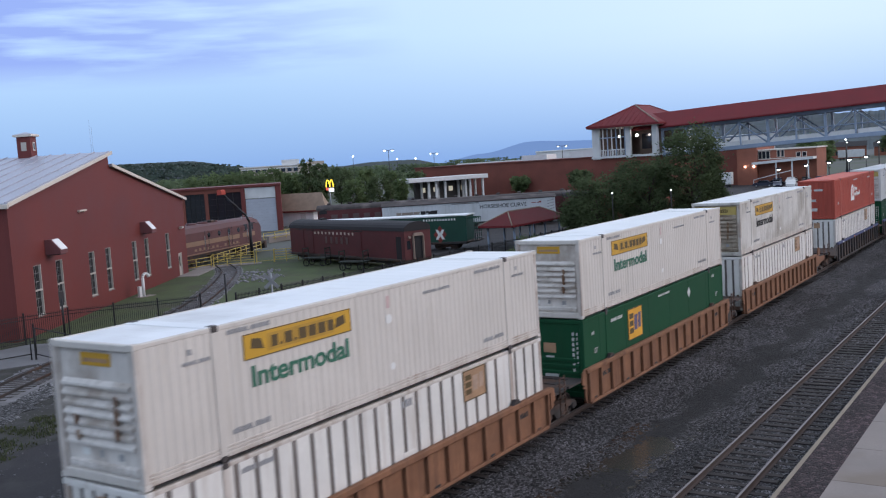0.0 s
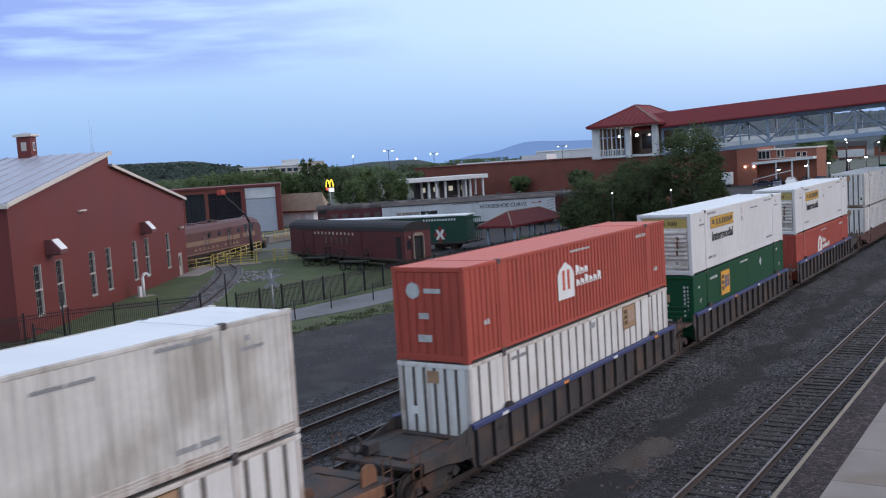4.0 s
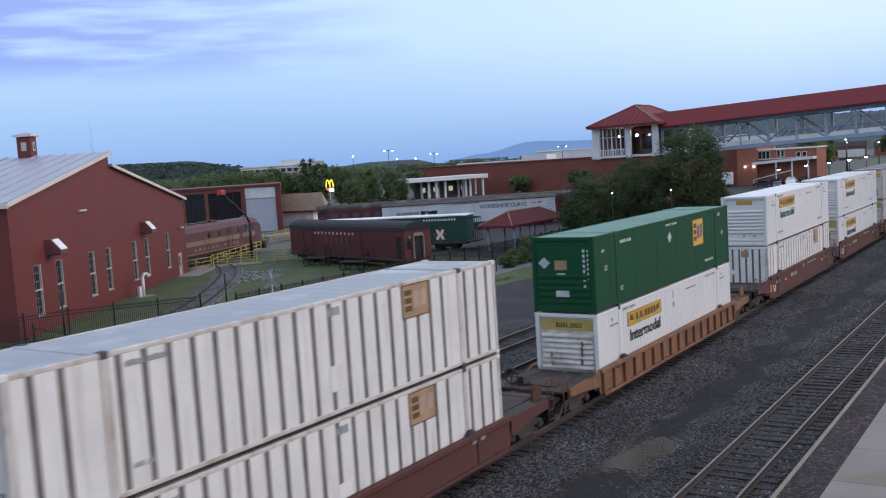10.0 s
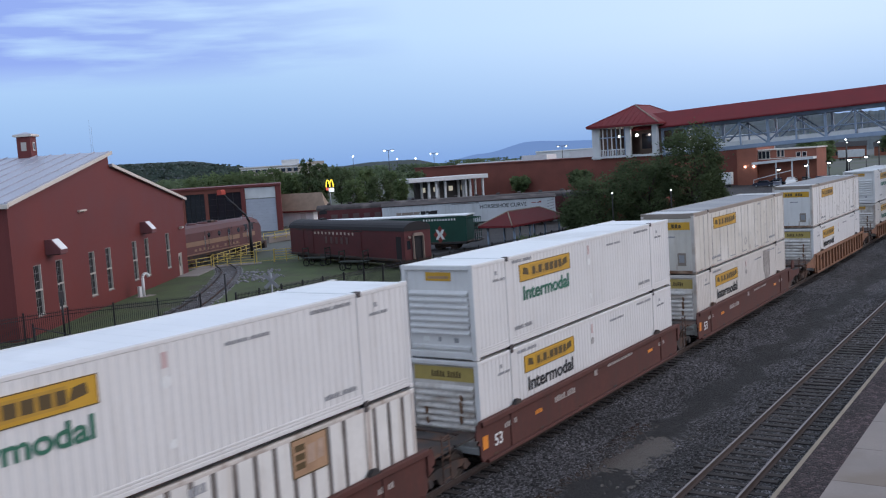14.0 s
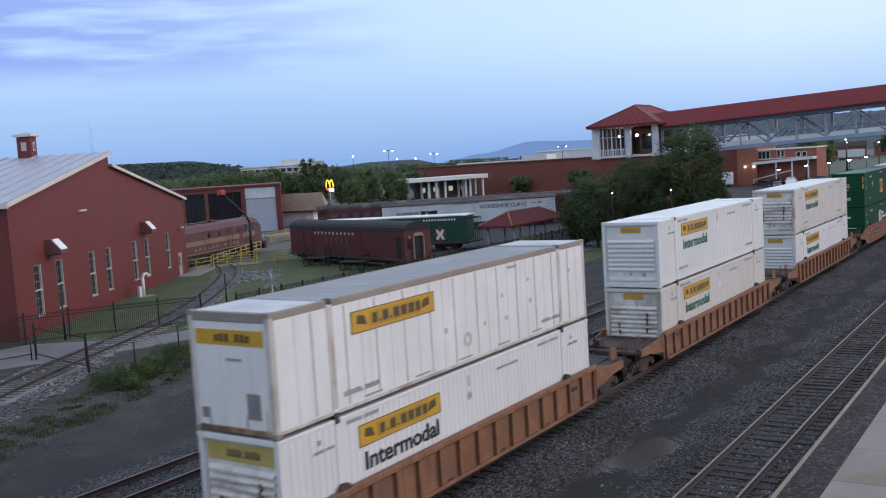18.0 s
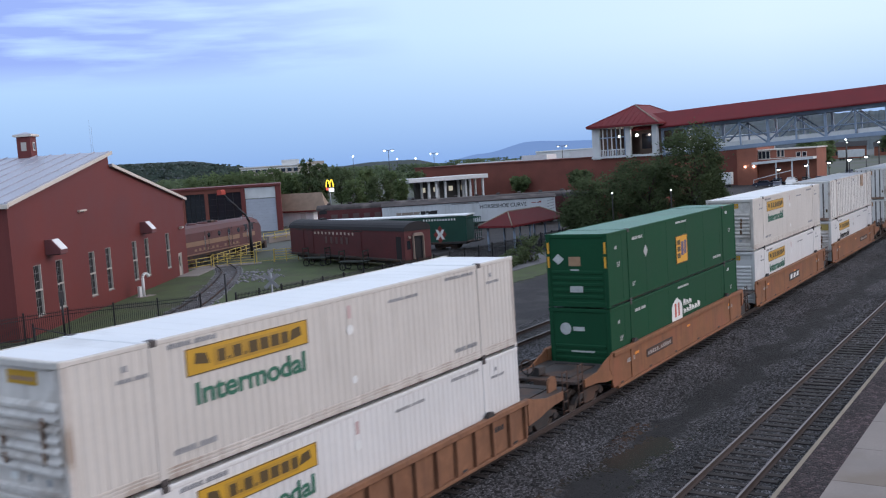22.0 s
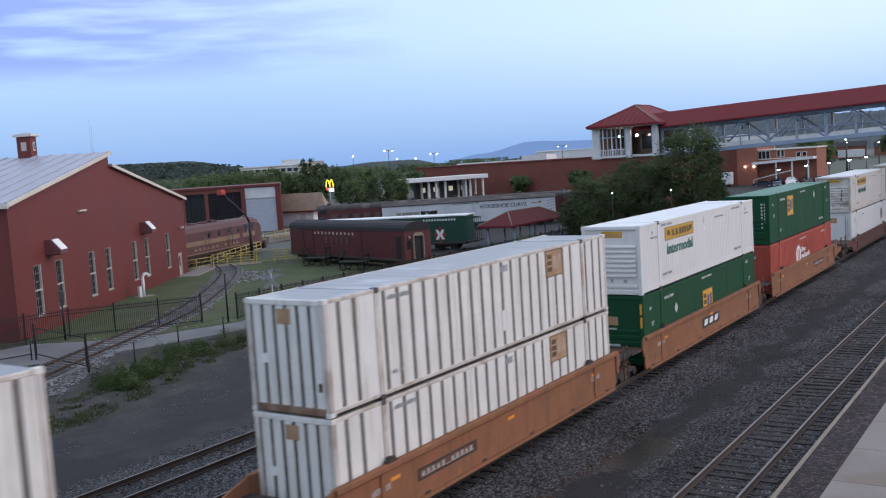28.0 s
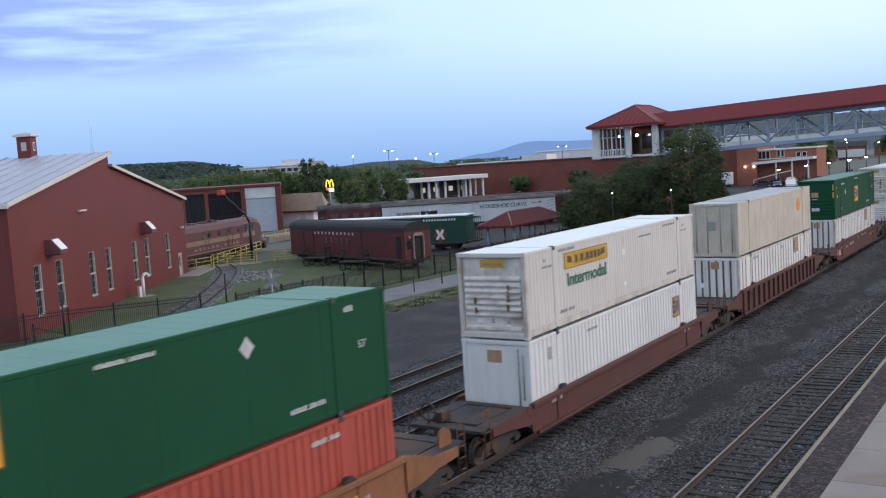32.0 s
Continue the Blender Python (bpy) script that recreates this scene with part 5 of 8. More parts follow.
TRAIN = [
    (RIBBED_TAN, [(11.45, "striped", "haulier_cream"), (30.86, "green_front", "haulier_cream"), (50.39, "striped", "haulier_dirty")]),
    (RIBBED_BLUE, [(73.85, "striped", "orange"), (93.40, "green_front", "haulier_wide"), (112.82, "orange", "haulier_wide")]),
    (PLATE_LOW, [(136.21, "striped", "striped")]),
    (RIBBED_SHALLOW, [(159.53, "haulier_wide", "green_rear")]),
    (PLATE_BROWN, [(182.94, "striped", "haulier"), (202.38, "haulier_wide", "haulier"), (221.90, "haulier_stained", "plate_worn")]),
    (RIBBED_TAN, [(245.57, "haulier_wide", "plate")]),
    (RIBBED_MIDDLE, [(269.08, "haulier_cream", "haulier")]),
    (RIBBED_TAN, [(292.48, "haulier", "haulier_cream")]),
    (PLATE_ORANGE, [(315.88, "green_badge", "green"), (335.40, "haulier", "haulier_cream"), (354.98, "haulier_wide", "striped")]),
    (PLATE_ORANGE, [(378.48, "striped", "striped"), (398.09, "green", "haulier"), (417.60, "orange", "green_front")]),
    (PLATE_LOW, [(441.23, "white", "haulier_cream")]),
    (RIBBED_BROWN, [(464.40, "striped", "cream")]),
    (PLATE_BROWN, [(488.20, "striped", "green")]),
    (RIBBED_TAN, [(511.80, "haulier", "haulier_cream")]),
]
MOVING = []
for (style, paint, chord, top, label), wells in TRAIN:
    car = well_car([w[0] for w in wells], style, paint, chord, top, label)
    MOVING.append((car, wells[0][0], 0.0))
    for x, low, high in wells:
        MOVING.append((box_of(low), x, 0.484))
        MOVING.append((box_of(high), x, 0.484 + TALL + 0.032))


def motions():
    """The train rolls past; its wheels turn."""
    spins = [(k / FPS, math.degrees(travelled(k / FPS) / 0.42)) for k in range(32 * FPS + 1)]
    for wheel, x in WHEELS:
        walk(wheel, [(t, pose(x, 0, 0.42, 0, -a, 0)) for t, a in spins])
    for ob, x, z in MOVING:
        walk(ob, [(t, pose(x - travelled(t), 0, z)) for t in range(33)])


# ---- the red museum building beyond the tracks ----
DULL_BAR = surf("dull_bar_and_shaded_frame", (0.22, 0.20, 0.19), 0.6, var=0.1)


def sash_window(parent, x, z, w, h, y=0.0, panes=(2, 6), lit=None, recess=0.16):
    """A window let into a wall that faces -y: frame, sill, glazing bars and single panes."""
    win = part("window", Shape().box(x, x + w, y + recess, y + recess + 0.02, z, z + h), DARK_PANE, parent)
    f = 0.07
    # left and top members get the duller colour, for the shade of the recess
    for a, b, c, d, mt in ((x, x + f, z, z + h, DULL_BAR), (x + w - f, x + w, z, z + h, WHITE_FRAME), (x + f, x + w - f, z, z + f, WHITE_FRAME), (x + f, x + w - f, z + h - f, z + h, DULL_BAR), (x + f, x + w - f, z + h * 0.5 - 0.05, z + h * 0.5 + 0.05, WHITE_FRAME)):
        part("window_frame", Shape().box(a, b, y + 0.01, y + recess, c, d), mt, win)
    part("window_sill", Shape().slab(x - 0.04, x + w + 0.04, y - 0.06, y + recess, z - 0.08, z, 0.015), DULL_BAR, win)
    for k in range(1, panes[1]):
        if k * 2 != panes[1]:
            part("glazing_bar", Shape().box(x + f, x + w - f, y + recess - 0.03, y + recess, z + h * k / panes[1] - 0.012, z + h * k / panes[1] + 0.012), DULL_BAR, win)
    part("glazing_bar", Shape().box(x + w / 2 - 0.012, x + w / 2 + 0.012, y + recess - 0.028, y + recess, z + f, z + h - f), DULL_BAR, win)
    return win


def wall_with_holes(outline, holes, depth):
    """A wall in the xz plane from y 0 to depth, cut into columns so that the holes go through it."""
    s = Shape()
    levels = sorted({0.0} | {v for h in holes for v in (h[1], h[1] + h[3])})
    cuts = sorted({p[0] for p in outline} | {v for h in holes for v in (h[0], h[0] + h[2])})
    tops = sorted(outline)
    def top_at(x):
        for (a, za), (b, zb) in zip(tops, tops[1:]):
            if a <= x <= b and b > a:
                return za + (zb - za) * (x - a) / (b - a)
        return tops[-1][1]
    for a, b in zip(cuts, cuts[1:]):
        if b - a < 1e-4:
            continue
        inside = [(h[1], h[1] + h[3]) for h in holes if h[0] <= a + 1e-4 and h[0] + h[2] >= b - 1e-4]
        for lo, hi in zip(levels, levels[1:]):
            if not any(z0 - 1e-4 <= lo and hi <= z1 + 1e-4 for z0, z1 in inside):
                s.prism([(a, lo), (b, lo), (b, hi), (a, hi)], 1, 0, depth)
        lo = levels[-1]
        s.prism([(a, lo), (b, lo), (b, top_at(b - 1e-4)), (a, top_at(a + 1e-4))], 1, 0, depth)
    return s.weld()


museum = thing("museum_building", "red metal-sided building with pale seamed roof and stepped gable", "building", wall_pose((34.35, 39.67), (67.29, 60.97), -0.36))
M_WIN = [(x, 1.22, 1.2, 3.40) for x in (3.35, 6.90, 12.95, 16.45, 22.75, 26.05, 32.35)]
M_DOOR = (36.1, 0.02, 1.1, 2.3)
gable = [(0.5, 8.85), (18.95, 12.18), (19.0, 11.15), (39.2, 7.72)]
part("wall", wall_with_holes(gable, M_WIN + [M_DOOR], 0.3), RED_WALL, museum)
part("wall", Shape().box(0.5, 0.8, 0.302, 30, 0, 8.7), RED_WALL, museum)
part("wall", Shape().box(38.9, 39.2, 0.302, 30, 0, 7.65), RED_WALL, museum)
part("wall", Shape().prism([(0.8, 0), (38.9, 0), (38.9, 7.65), (19, 11.0), (19, 12.0), (0.8, 8.7)], 1, 29.7, 30.0), RED_WALL, museum)
part("clerestory", Shape().box(18.7, 18.98, 0.302, 29.7, 11.0, 12.1), RED_WALL, museum)
for w in M_WIN:
    sash_window(museum, *w)
door = part("door", Shape().box(M_DOOR[0] + 0.08, M_DOOR[0] + 1.02, 0.10, 0.16, 0.05, 2.25), WHITE_FRAME, museum, "off-white door with glass light")
part("door_frame", Shape().box(M_DOOR[0], M_DOOR[0] + 0.08, -0.02, 0.2, 0.02, 2.32).box(M_DOOR[0] + 1.02, M_DOOR[0] + 1.10, -0.02, 0.2, 0.02, 2.32).box(M_DOOR[0] + 0.08, M_DOOR[0] + 1.02, -0.02, 0.2, 2.25, 2.32), WHITE_FRAME, door)
part("pane", Shape().box(M_DOOR[0] + 0.3, M_DOOR[0] + 0.8, 0.085, 0.10, 1.0, 2.0), DARK_PANE, door)
part("door_handle", Shape().tube((M_DOOR[0] + 0.2, 0.05, 1.0), (M_DOOR[0] + 0.2, 0.05, 1.25), 0.02), GREY_STEEL, door)


def slope(x0, z0, x1, z1, t=0.18, over=0.0):
    return [(x0, z0 - t), (x1, z1 - t), (x1, z1), (x0, z0)]


roof_l = part("roof", Shape().prism(slope(0.15, 8.90, 19.1, 12.34), 1, -0.25, 30.4), SEAM_ROOF, museum, "pale standing seam roof")
roof_r = part("roof", Shape().prism(slope(19.0, 11.32, 39.5, 7.80), 1, -0.25, 30.4), SEAM_ROOF, museum)
for k in range(26):
    y = -0.1 + k * 1.2
    part("roof_seam", Shape().prism([(0.15, 8.90), (19.1, 12.34), (19.1, 12.42), (0.15, 8.98)], 1, y - 0.04, y + 0.04), SEAM_ROOF, roof_l)
part("barge_board", Shape().prism(slope(0.10, 8.91, 19.15, 12.37, 0.26), 1, -0.34, -0.252), CREAM_TRIM, museum, "cream gable trim")
part("barge_board", Shape().prism(slope(19.0, 11.35, 39.6, 7.80, 0.26), 1, -0.33, -0.252), CREAM_TRIM, museum, "cream gable trim")
part("gutter", Shape().slab(0.0, 0.14, -0.3, 30.4, 8.55, 8.84, 0.03, axis=1), CREAM_TRIM, museum)
# vent hoods; the white cover stands for sky reflected in the slope
HOOD_METAL = surf("dull_maroon_sheet_metal", (0.17, 0.07, 0.075), 0.5, 0.2, var=0.1)
for x in (5.45, 25.3):
    hood = part("vent_hood", Shape().prism([(0.0, 0.0), (-1.05, 0.0), (-1.05, 0.30), (-0.45, 1.0), (0.0, 1.0)], 0, x, x + 1.25), HOOD_METAL, museum, "sheet metal vent hood, sky reflection painted on its sloped top", m=Matrix.Translation((0, 0, 5.15)))
    part("sloped_cover", Shape().prism([(-1.08, 0.30), (-0.48, 1.02), (-0.45, 1.0), (-1.05, 0.28)], 0, x + 0.15, x + 1.2), ROOF_WHITE, hood)
    part("hood_grille", Shape().box(x + 0.1, x + 1.1, -0.95, -0.2, -0.06, -0.005), BLACK_IRON, hood)
part("light_fixture", Shape().slab(11.6, 13.0, -0.22, -0.02, 7.78, 7.90, 0.03).box(11.8, 11.9, -0.1, 0, 7.7, 7.8).box(12.7, 12.8, -0.1, 0, 7.7, 7.8), CREAM_TRIM, museum, "slim wall fixture")
part("wall_lamp", Shape().slab(37.0, 37.5, -0.4, -0.02, 4.75, 4.95, 0.04), WHITE_FRAME, museum, "small wall lamp over the door")
# ridge cupola
cup = part("cupola", Shape().box(18.2, 19.8, 6.2, 7.8, 11.5, 13.95), RED_WALL, museum, "red brick ridge cupola with hipped cap", m=Matrix.Translation((19.0, 6.55, 0)) @ Matrix.Diagonal((0.70, 0.70, 1, 1)) @ Matrix.Translation((-19.0, -7.0, 0)))
part("cupola_cap", Shape().slab(17.9, 20.1, 5.9, 8.1, 13.95, 14.13, 0.05), CREAM_TRIM, cup)
s = Shape()
for a, b in (((17.95, 5.95), (20.05, 5.95)), ((20.05, 5.95), (20.05, 8.05)), ((20.05, 8.05), (17.95, 8.05)), ((17.95, 8.05), (17.95, 5.95))):
    s.face((*a, 14.13), (*b, 14.13), (19, 7.0, 14.35))
part("cupola_roof", s, SEAM_ROOF, cup)
for x in (18.72,):
    part("louvre", Shape().box(x, x + 0.55, 6.14, 6.20, 12.8, 13.5), WHITE_FRAME, cup)
    part("pane", Shape().box(x + 0.1, x + 0.45, 6.13, 6.15, 12.9, 13.4), DARK_PANE, cup)
part("louvre", Shape().box(18.14, 18.2, 6.7, 7.3, 12.8, 13.5), WHITE_FRAME, cup)
part("aerial", Shape().tube((18.0, 0.9, 11.6), (18.0, 0.9, 14.9), 0.008, n=5), GREY_STEEL, museum)
part("aerial", Shape().tube((18.4, 0.9, 11.6), (18.4, 0.9, 14.5), 0.008, n=5), GREY_STEEL, museum)
# door step and path
solid("door_step", Shape().slab(34.6, 44, -2.2, -0.05, -0.02, 0.10, 0.02), CONCRETE, kind="structure", m=museum.matrix_basis.copy())

# vent pipe on the lawn
vp = thing("vent_pipe", "white bent vent pipe rising from the lawn", "pipe", pose(52.5, 49.8, -0.33))
pipe = Shape()
pipe.tube((0, 0, 0), (0, 0, 1.6), 0.13, n=10)
px, pz = 0.0, 1.6
for k in range(6):
    a0, a1 = math.pi * k / 6, math.pi * (k + 1) / 6
    c = 0.32
    pipe.tube((c - c * math.cos(a0), 0, 1.6 + c * math.sin(a0)), (c - c * math.cos(a1), 0, 1.6 + c * math.sin(a1)), 0.13, n=10)
part("pipe", pipe, PALE_PAINT, vp)
part("meter_box", Shape().slab(-0.55, -0.25, -0.15, 0.15, 0, 0.9, 0.04, axis=2), PALE_PAINT, vp, "pale meter box")
part("pad", Shape().slab(-0.8, 0.9, -0.5, 0.5, -0.02, 0.04, 0.015), CONCRETE, vp)

# ---- shop building behind, with tall windows and a grey door ----
shop = thing("shop_building", "dark red shop with tall windows and grey roller door", "building", wall_pose((107.3, 115.67), (119.68, 96.56), -0.36))
S_WIN = [(6.4, 1.8, 3.4, 5.2), (10.4, 1.9, 5.6, 5.1)]
part("wall", wall_with_holes([(-6, 7.75), (22.77, 7.75)], S_WIN + [(16.7, 0.0, 5.2, 7.55)], 0.4), BRICK, shop)
part("wall", Shape().prism([(22.37, 0.402), (22.77, 0.402), (19.6, 18), (19.2, 18)], 2, 0, 7.75), BRICK, shop)
part("wall", Shape().box(-6, -5.6, 0.402, 18, 0, 7.75), BRICK, shop)
part("roof", Shape().prism([(-6.3, -0.25), (22.95, -0.25), (19.7, 18), (-6.3, 18)], 2, 7.7, 8.05), RED_WALL, shop, "dark red cornice and flat roof")
for x, z, w, h in S_WIN:
    win = part("window", Shape().box(x, x + w, 0.25, 0.28, z, z + h), DARK_PANE, shop)
    for k in range(5):
        xx = x + w * k / 4
        part("window_frame", Shape().box(xx - 0.05, xx + 0.05, 0.15, 0.25, z, z + h), BLACK_IRON, win)
    for k in range(6):
        zz = z + h * k / 5
        part("glazing_bar", Shape().box(x, x + w, 0.17, 0.25, zz - 0.03, zz + 0.03), BLACK_IRON, win)
rd = part("roller_door", Shape().box(16.75, 21.85, 0.15, 0.25, 0.02, 5.7), GREY_STEEL, shop, "grey roller door")
for k in range(12):
    part("door_slat", Shape().slab(16.75, 21.85, 0.11, 0.15, 0.05 + k * 0.46, 0.495 + k * 0.46, 0.006), surf("grey_door_paint", (0.40, 0.42, 0.48), 0.6, var=0.06) if k == 0 else bpy.data.materials["grey_door_paint"], rd)
part("transom_panel", Shape().box(16.7, 21.9, 0.12, 0.3, 5.75, 7.55), PALE_PAINT, shop, "pale panel over the door")
part("pilaster", Shape().slab(21.95, 22.85, -0.15, 0.0, 0, 7.7, 0.03, axis=2), RED_WALL, shop)
part("pilaster", Shape().slab(16.05, 16.65, -0.15, 0.0, 0, 7.7, 0.03, axis=2), RED_WALL, shop)

shed = thing("shed", "low pale shed with a tan shingle roof", "building", wall_pose((128.2, 105.5), (129.0, 97.0), -0.36))
SHED_R = 8.35
part("wall", Shape().box(-1.6, SHED_R - 0.5, 0, 4.4, 0, 2.75), surf("white_shed_boards", (0.80, 0.80, 0.82), 0.6, var=0.06), shed)
part("fascia", Shape().slab(-2.0, 11.1, -0.60, -0.46, 2.5, 2.80, 0.03), RED_WALL, shed, "dark red fascia")
e4 = [(-2.0, -0.45, 2.78), (11.0, -0.45, 2.78), (8.5, 4.85, 2.78), (-2.0, 4.85, 2.78)]
k2 = [(-2.0, 2.2, 5.85), (SHED_R, 2.2, 5.85)]
part("roof", Shape().face(e4[0], e4[1], k2[1], k2[0]).face(e4[1], e4[2], k2[1]).face(e4[2], e4[3], k2[0], k2[1]).face(e4[3], e4[0], k2[0]).face(*e4[::-1]), TAN_ROOF, shed, "tan shingle hipped roof")
part("door", Shape().box(5.0, 6.2, -0.03, 0.0, 0, 2.1), PALE_PAINT, shed)

# ---- museum locomotive on its track ----
LOCO_RED = surf("faded_maroon_locomotive_paint", (0.105, 0.042, 0.043), 0.6, var=0.15, big=1.5, streak=0.3, dirt=(0.12, 0.05, 0.04))
LOCO_STRIPE = surf("faded_buff_stripe", (0.24, 0.15, 0.10), 0.6, var=0.1)
loco = thing("museum_locomotive", "faded maroon diesel locomotive with buff stripe on display", "locomotive", wall_pose((68.2, 65.25), (88.6, 71.65), -0.33))
LL = 21.0
sec = [(-1.5, 1.25), (1.5, 1.25), (1.5, 3.7), (1.2, 4.25), (0.6, 4.5), (-0.6, 4.5), (-1.2, 4.25), (-1.5, 3.7)]
part("body", Shape().prism(sec, 0, 0.0, LL - 3.4), LOCO_RED, loco)
nose = Shape()
rings = []
for k in range(8):
    f = k / 7
    x = LL - 3.4 + 2.5 * f
    sc = math.sqrt(max(0.0, 1 - (0.93 * f) ** 2.6))
    rings.append([(x, y * (0.45 + 0.55 * sc), 1.25 + (z - 1.25) * (0.40 + 0.60 * sc)) for y, z in sec])
for a, b in zip(rings, rings[1:]):
    for k in range(len(sec)):
        j = (k + 1) % len(sec)
        nose.face(a[k], a[j], b[j], b[k])
nose.face(*rings[-1])
part("nose", nose, LOCO_RED, loco)
part("stripe", Shape().box(0.2, LL - 3.5, -1.515, -1.49, 2.25, 2.75), LOCO_STRIPE, loco, "buff stripe")
for x in (LL - 4.6, LL - 6.2):
    part("cab_window", Shape().box(x, x + 0.75, -1.52, -1.48, 3.0, 3.75), DARK_PANE, loco)
part("cab_door", Shape().box(LL - 7.4, LL - 6.6, -1.525, -1.48, 1.4, 3.5), LOCO_RED, loco)
for k in range(4):
    part("porthole", Shape().tube((6.5 + k * 2.3, -1.53, 3.25), (6.5 + k * 2.3, -1.48, 3.25), 0.30, n=14), DARK_PANE, loco)
    part("side_grille", Shape().box(7.1 + k * 2.3, 8.1 + k * 2.3, -1.525, -1.48, 3.05, 3.6), LOCO_RED, loco)
part("stripe", Shape().box(0.2, LL - 3.5, -1.51, -1.49, 1.30, 1.42), LOCO_STRIPE, loco, "thin buff stripe")
for k in range(3):
    part("nose_stripe", Shape().prism([(-1.30, 2.0 + k * 0.42), (1.30, 2.0 + k * 0.42), (1.22, 2.16 + k * 0.42), (-1.22, 2.16 + k * 0.42)], 0, LL - 1.9 - 0.25 * k, LL - 1.35 - 0.30 * k), LOCO_STRIPE, loco, "buff nose band")
for x in (5.6, 11.0, 15.6):
    part("door_seam", Shape().box(x, x + 0.10, -1.522, -1.49, 1.45, 3.75).box(x + 0.75, x + 0.83, -1.522, -1.49, 1.45, 3.75), DARK_STEEL, loco)
    part("hand_rail", Shape().tube((x - 0.18, -1.60, 1.5), (x - 0.18, -1.60, 3.2), 0.03, n=6), GREY_STEEL, loco)
part("headlight", Shape().tube((LL - 2.2, 0, 3.75), (LL - 1.7, 0, 3.75), 0.26, n=12), GREY_STEEL, loco)
part("roof_rail", Shape().tube((LL - 5.5, -0.9, 4.75), (LL - 2.6, -0.9, 4.75), 0.04, n=6).tube((LL - 5.5, -0.9, 4.3), (LL - 5.5, -0.9, 4.75), 0.04, n=6).tube((LL - 2.6, -0.9, 4.1), (LL - 2.6, -0.9, 4.75), 0.04, n=6), GREY_STEEL, loco)
part("exhaust", Shape().slab(9.0, 10.2, -0.5, 0.5, 4.45, 4.75, 0.05), DARK_STEEL, loco)
part("name_block", comb(3.2, 1.65, 11.4, 0.30, 12, 1, -1.512, -1.49, gap=0.5), LOCO_STRIPE, loco, "row of unreadable buff letters")
for k in range(4):
    part("roof_fan", Shape().tube((3 + k * 2.4, 0, 4.45), (3 + k * 2.4, 0, 4.68), 0.6, n=14), LOCO_RED, loco)
part("pilot", Shape().slab(LL - 0.9, LL - 0.3, -1.4, 1.4, 0.35, 1.3, 0.08), DARK_STEEL, loco)
part("underframe", Shape().slab(0.2, LL - 0.8, -1.35, 1.35, 0.95, 1.25, 0.05), DARK_STEEL, loco)
part("fuel_tank", Shape().slab(7.5, 12.0, -1.3, 1.3, 0.35, 0.97, 0.12), DARK_STEEL, loco)
for x in (4.0, LL - 5.0):
    tr = part("truck", Shape().slab(x - 2.3, x + 2.3, -1.3, -1.05, 0.5, 0.95, 0.06).slab(x - 2.3, x + 2.3, 1.05, 1.3, 0.5, 0.95, 0.06), DARK_STEEL, loco)
    for a in (-1.7, 0, 1.7):
        part("wheel", Shape().tube((x + a, -0.85, 0.5), (x + a, -0.7, 0.5), 0.5, n=18).tube((x + a, 0.7, 0.5), (x + a, 0.85, 0.5), 0.5, n=18).tube((x + a, -0.7, 0.5), (x + a, 0.7, 0.5), 0.09, n=8), WHEEL_STEEL, tr)


# ---- display carriages ----
COACH_RED = surf("weathered_tuscan_red_paint", (0.098, 0.024, 0.027), 0.65, var=0.2, big=1.5, streak=0.4, dirt=(0.07, 0.02, 0.02))
COACH_ROOF = surf("sooty_black_carriage_roof", (0.020, 0.018, 0.021), 0.75, var=0.25, big=1.5)
REEFER_GREEN = surf("dark_green_refrigerator_car_paint", (0.010, 0.055, 0.038), 0.55, var=0.15, big=1.5)
PALE_CAR = surf("pale_blue_grey_boxcar_paint", (0.52, 0.55, 0.58), 0.6, var=0.12, big=2.0, streak=0.35, dirt=(0.26, 0.26, 0.26))


DUSTY_PANE = glassy("dusty_carriage_window", (0.085, 0.05, 0.05), 0.3)


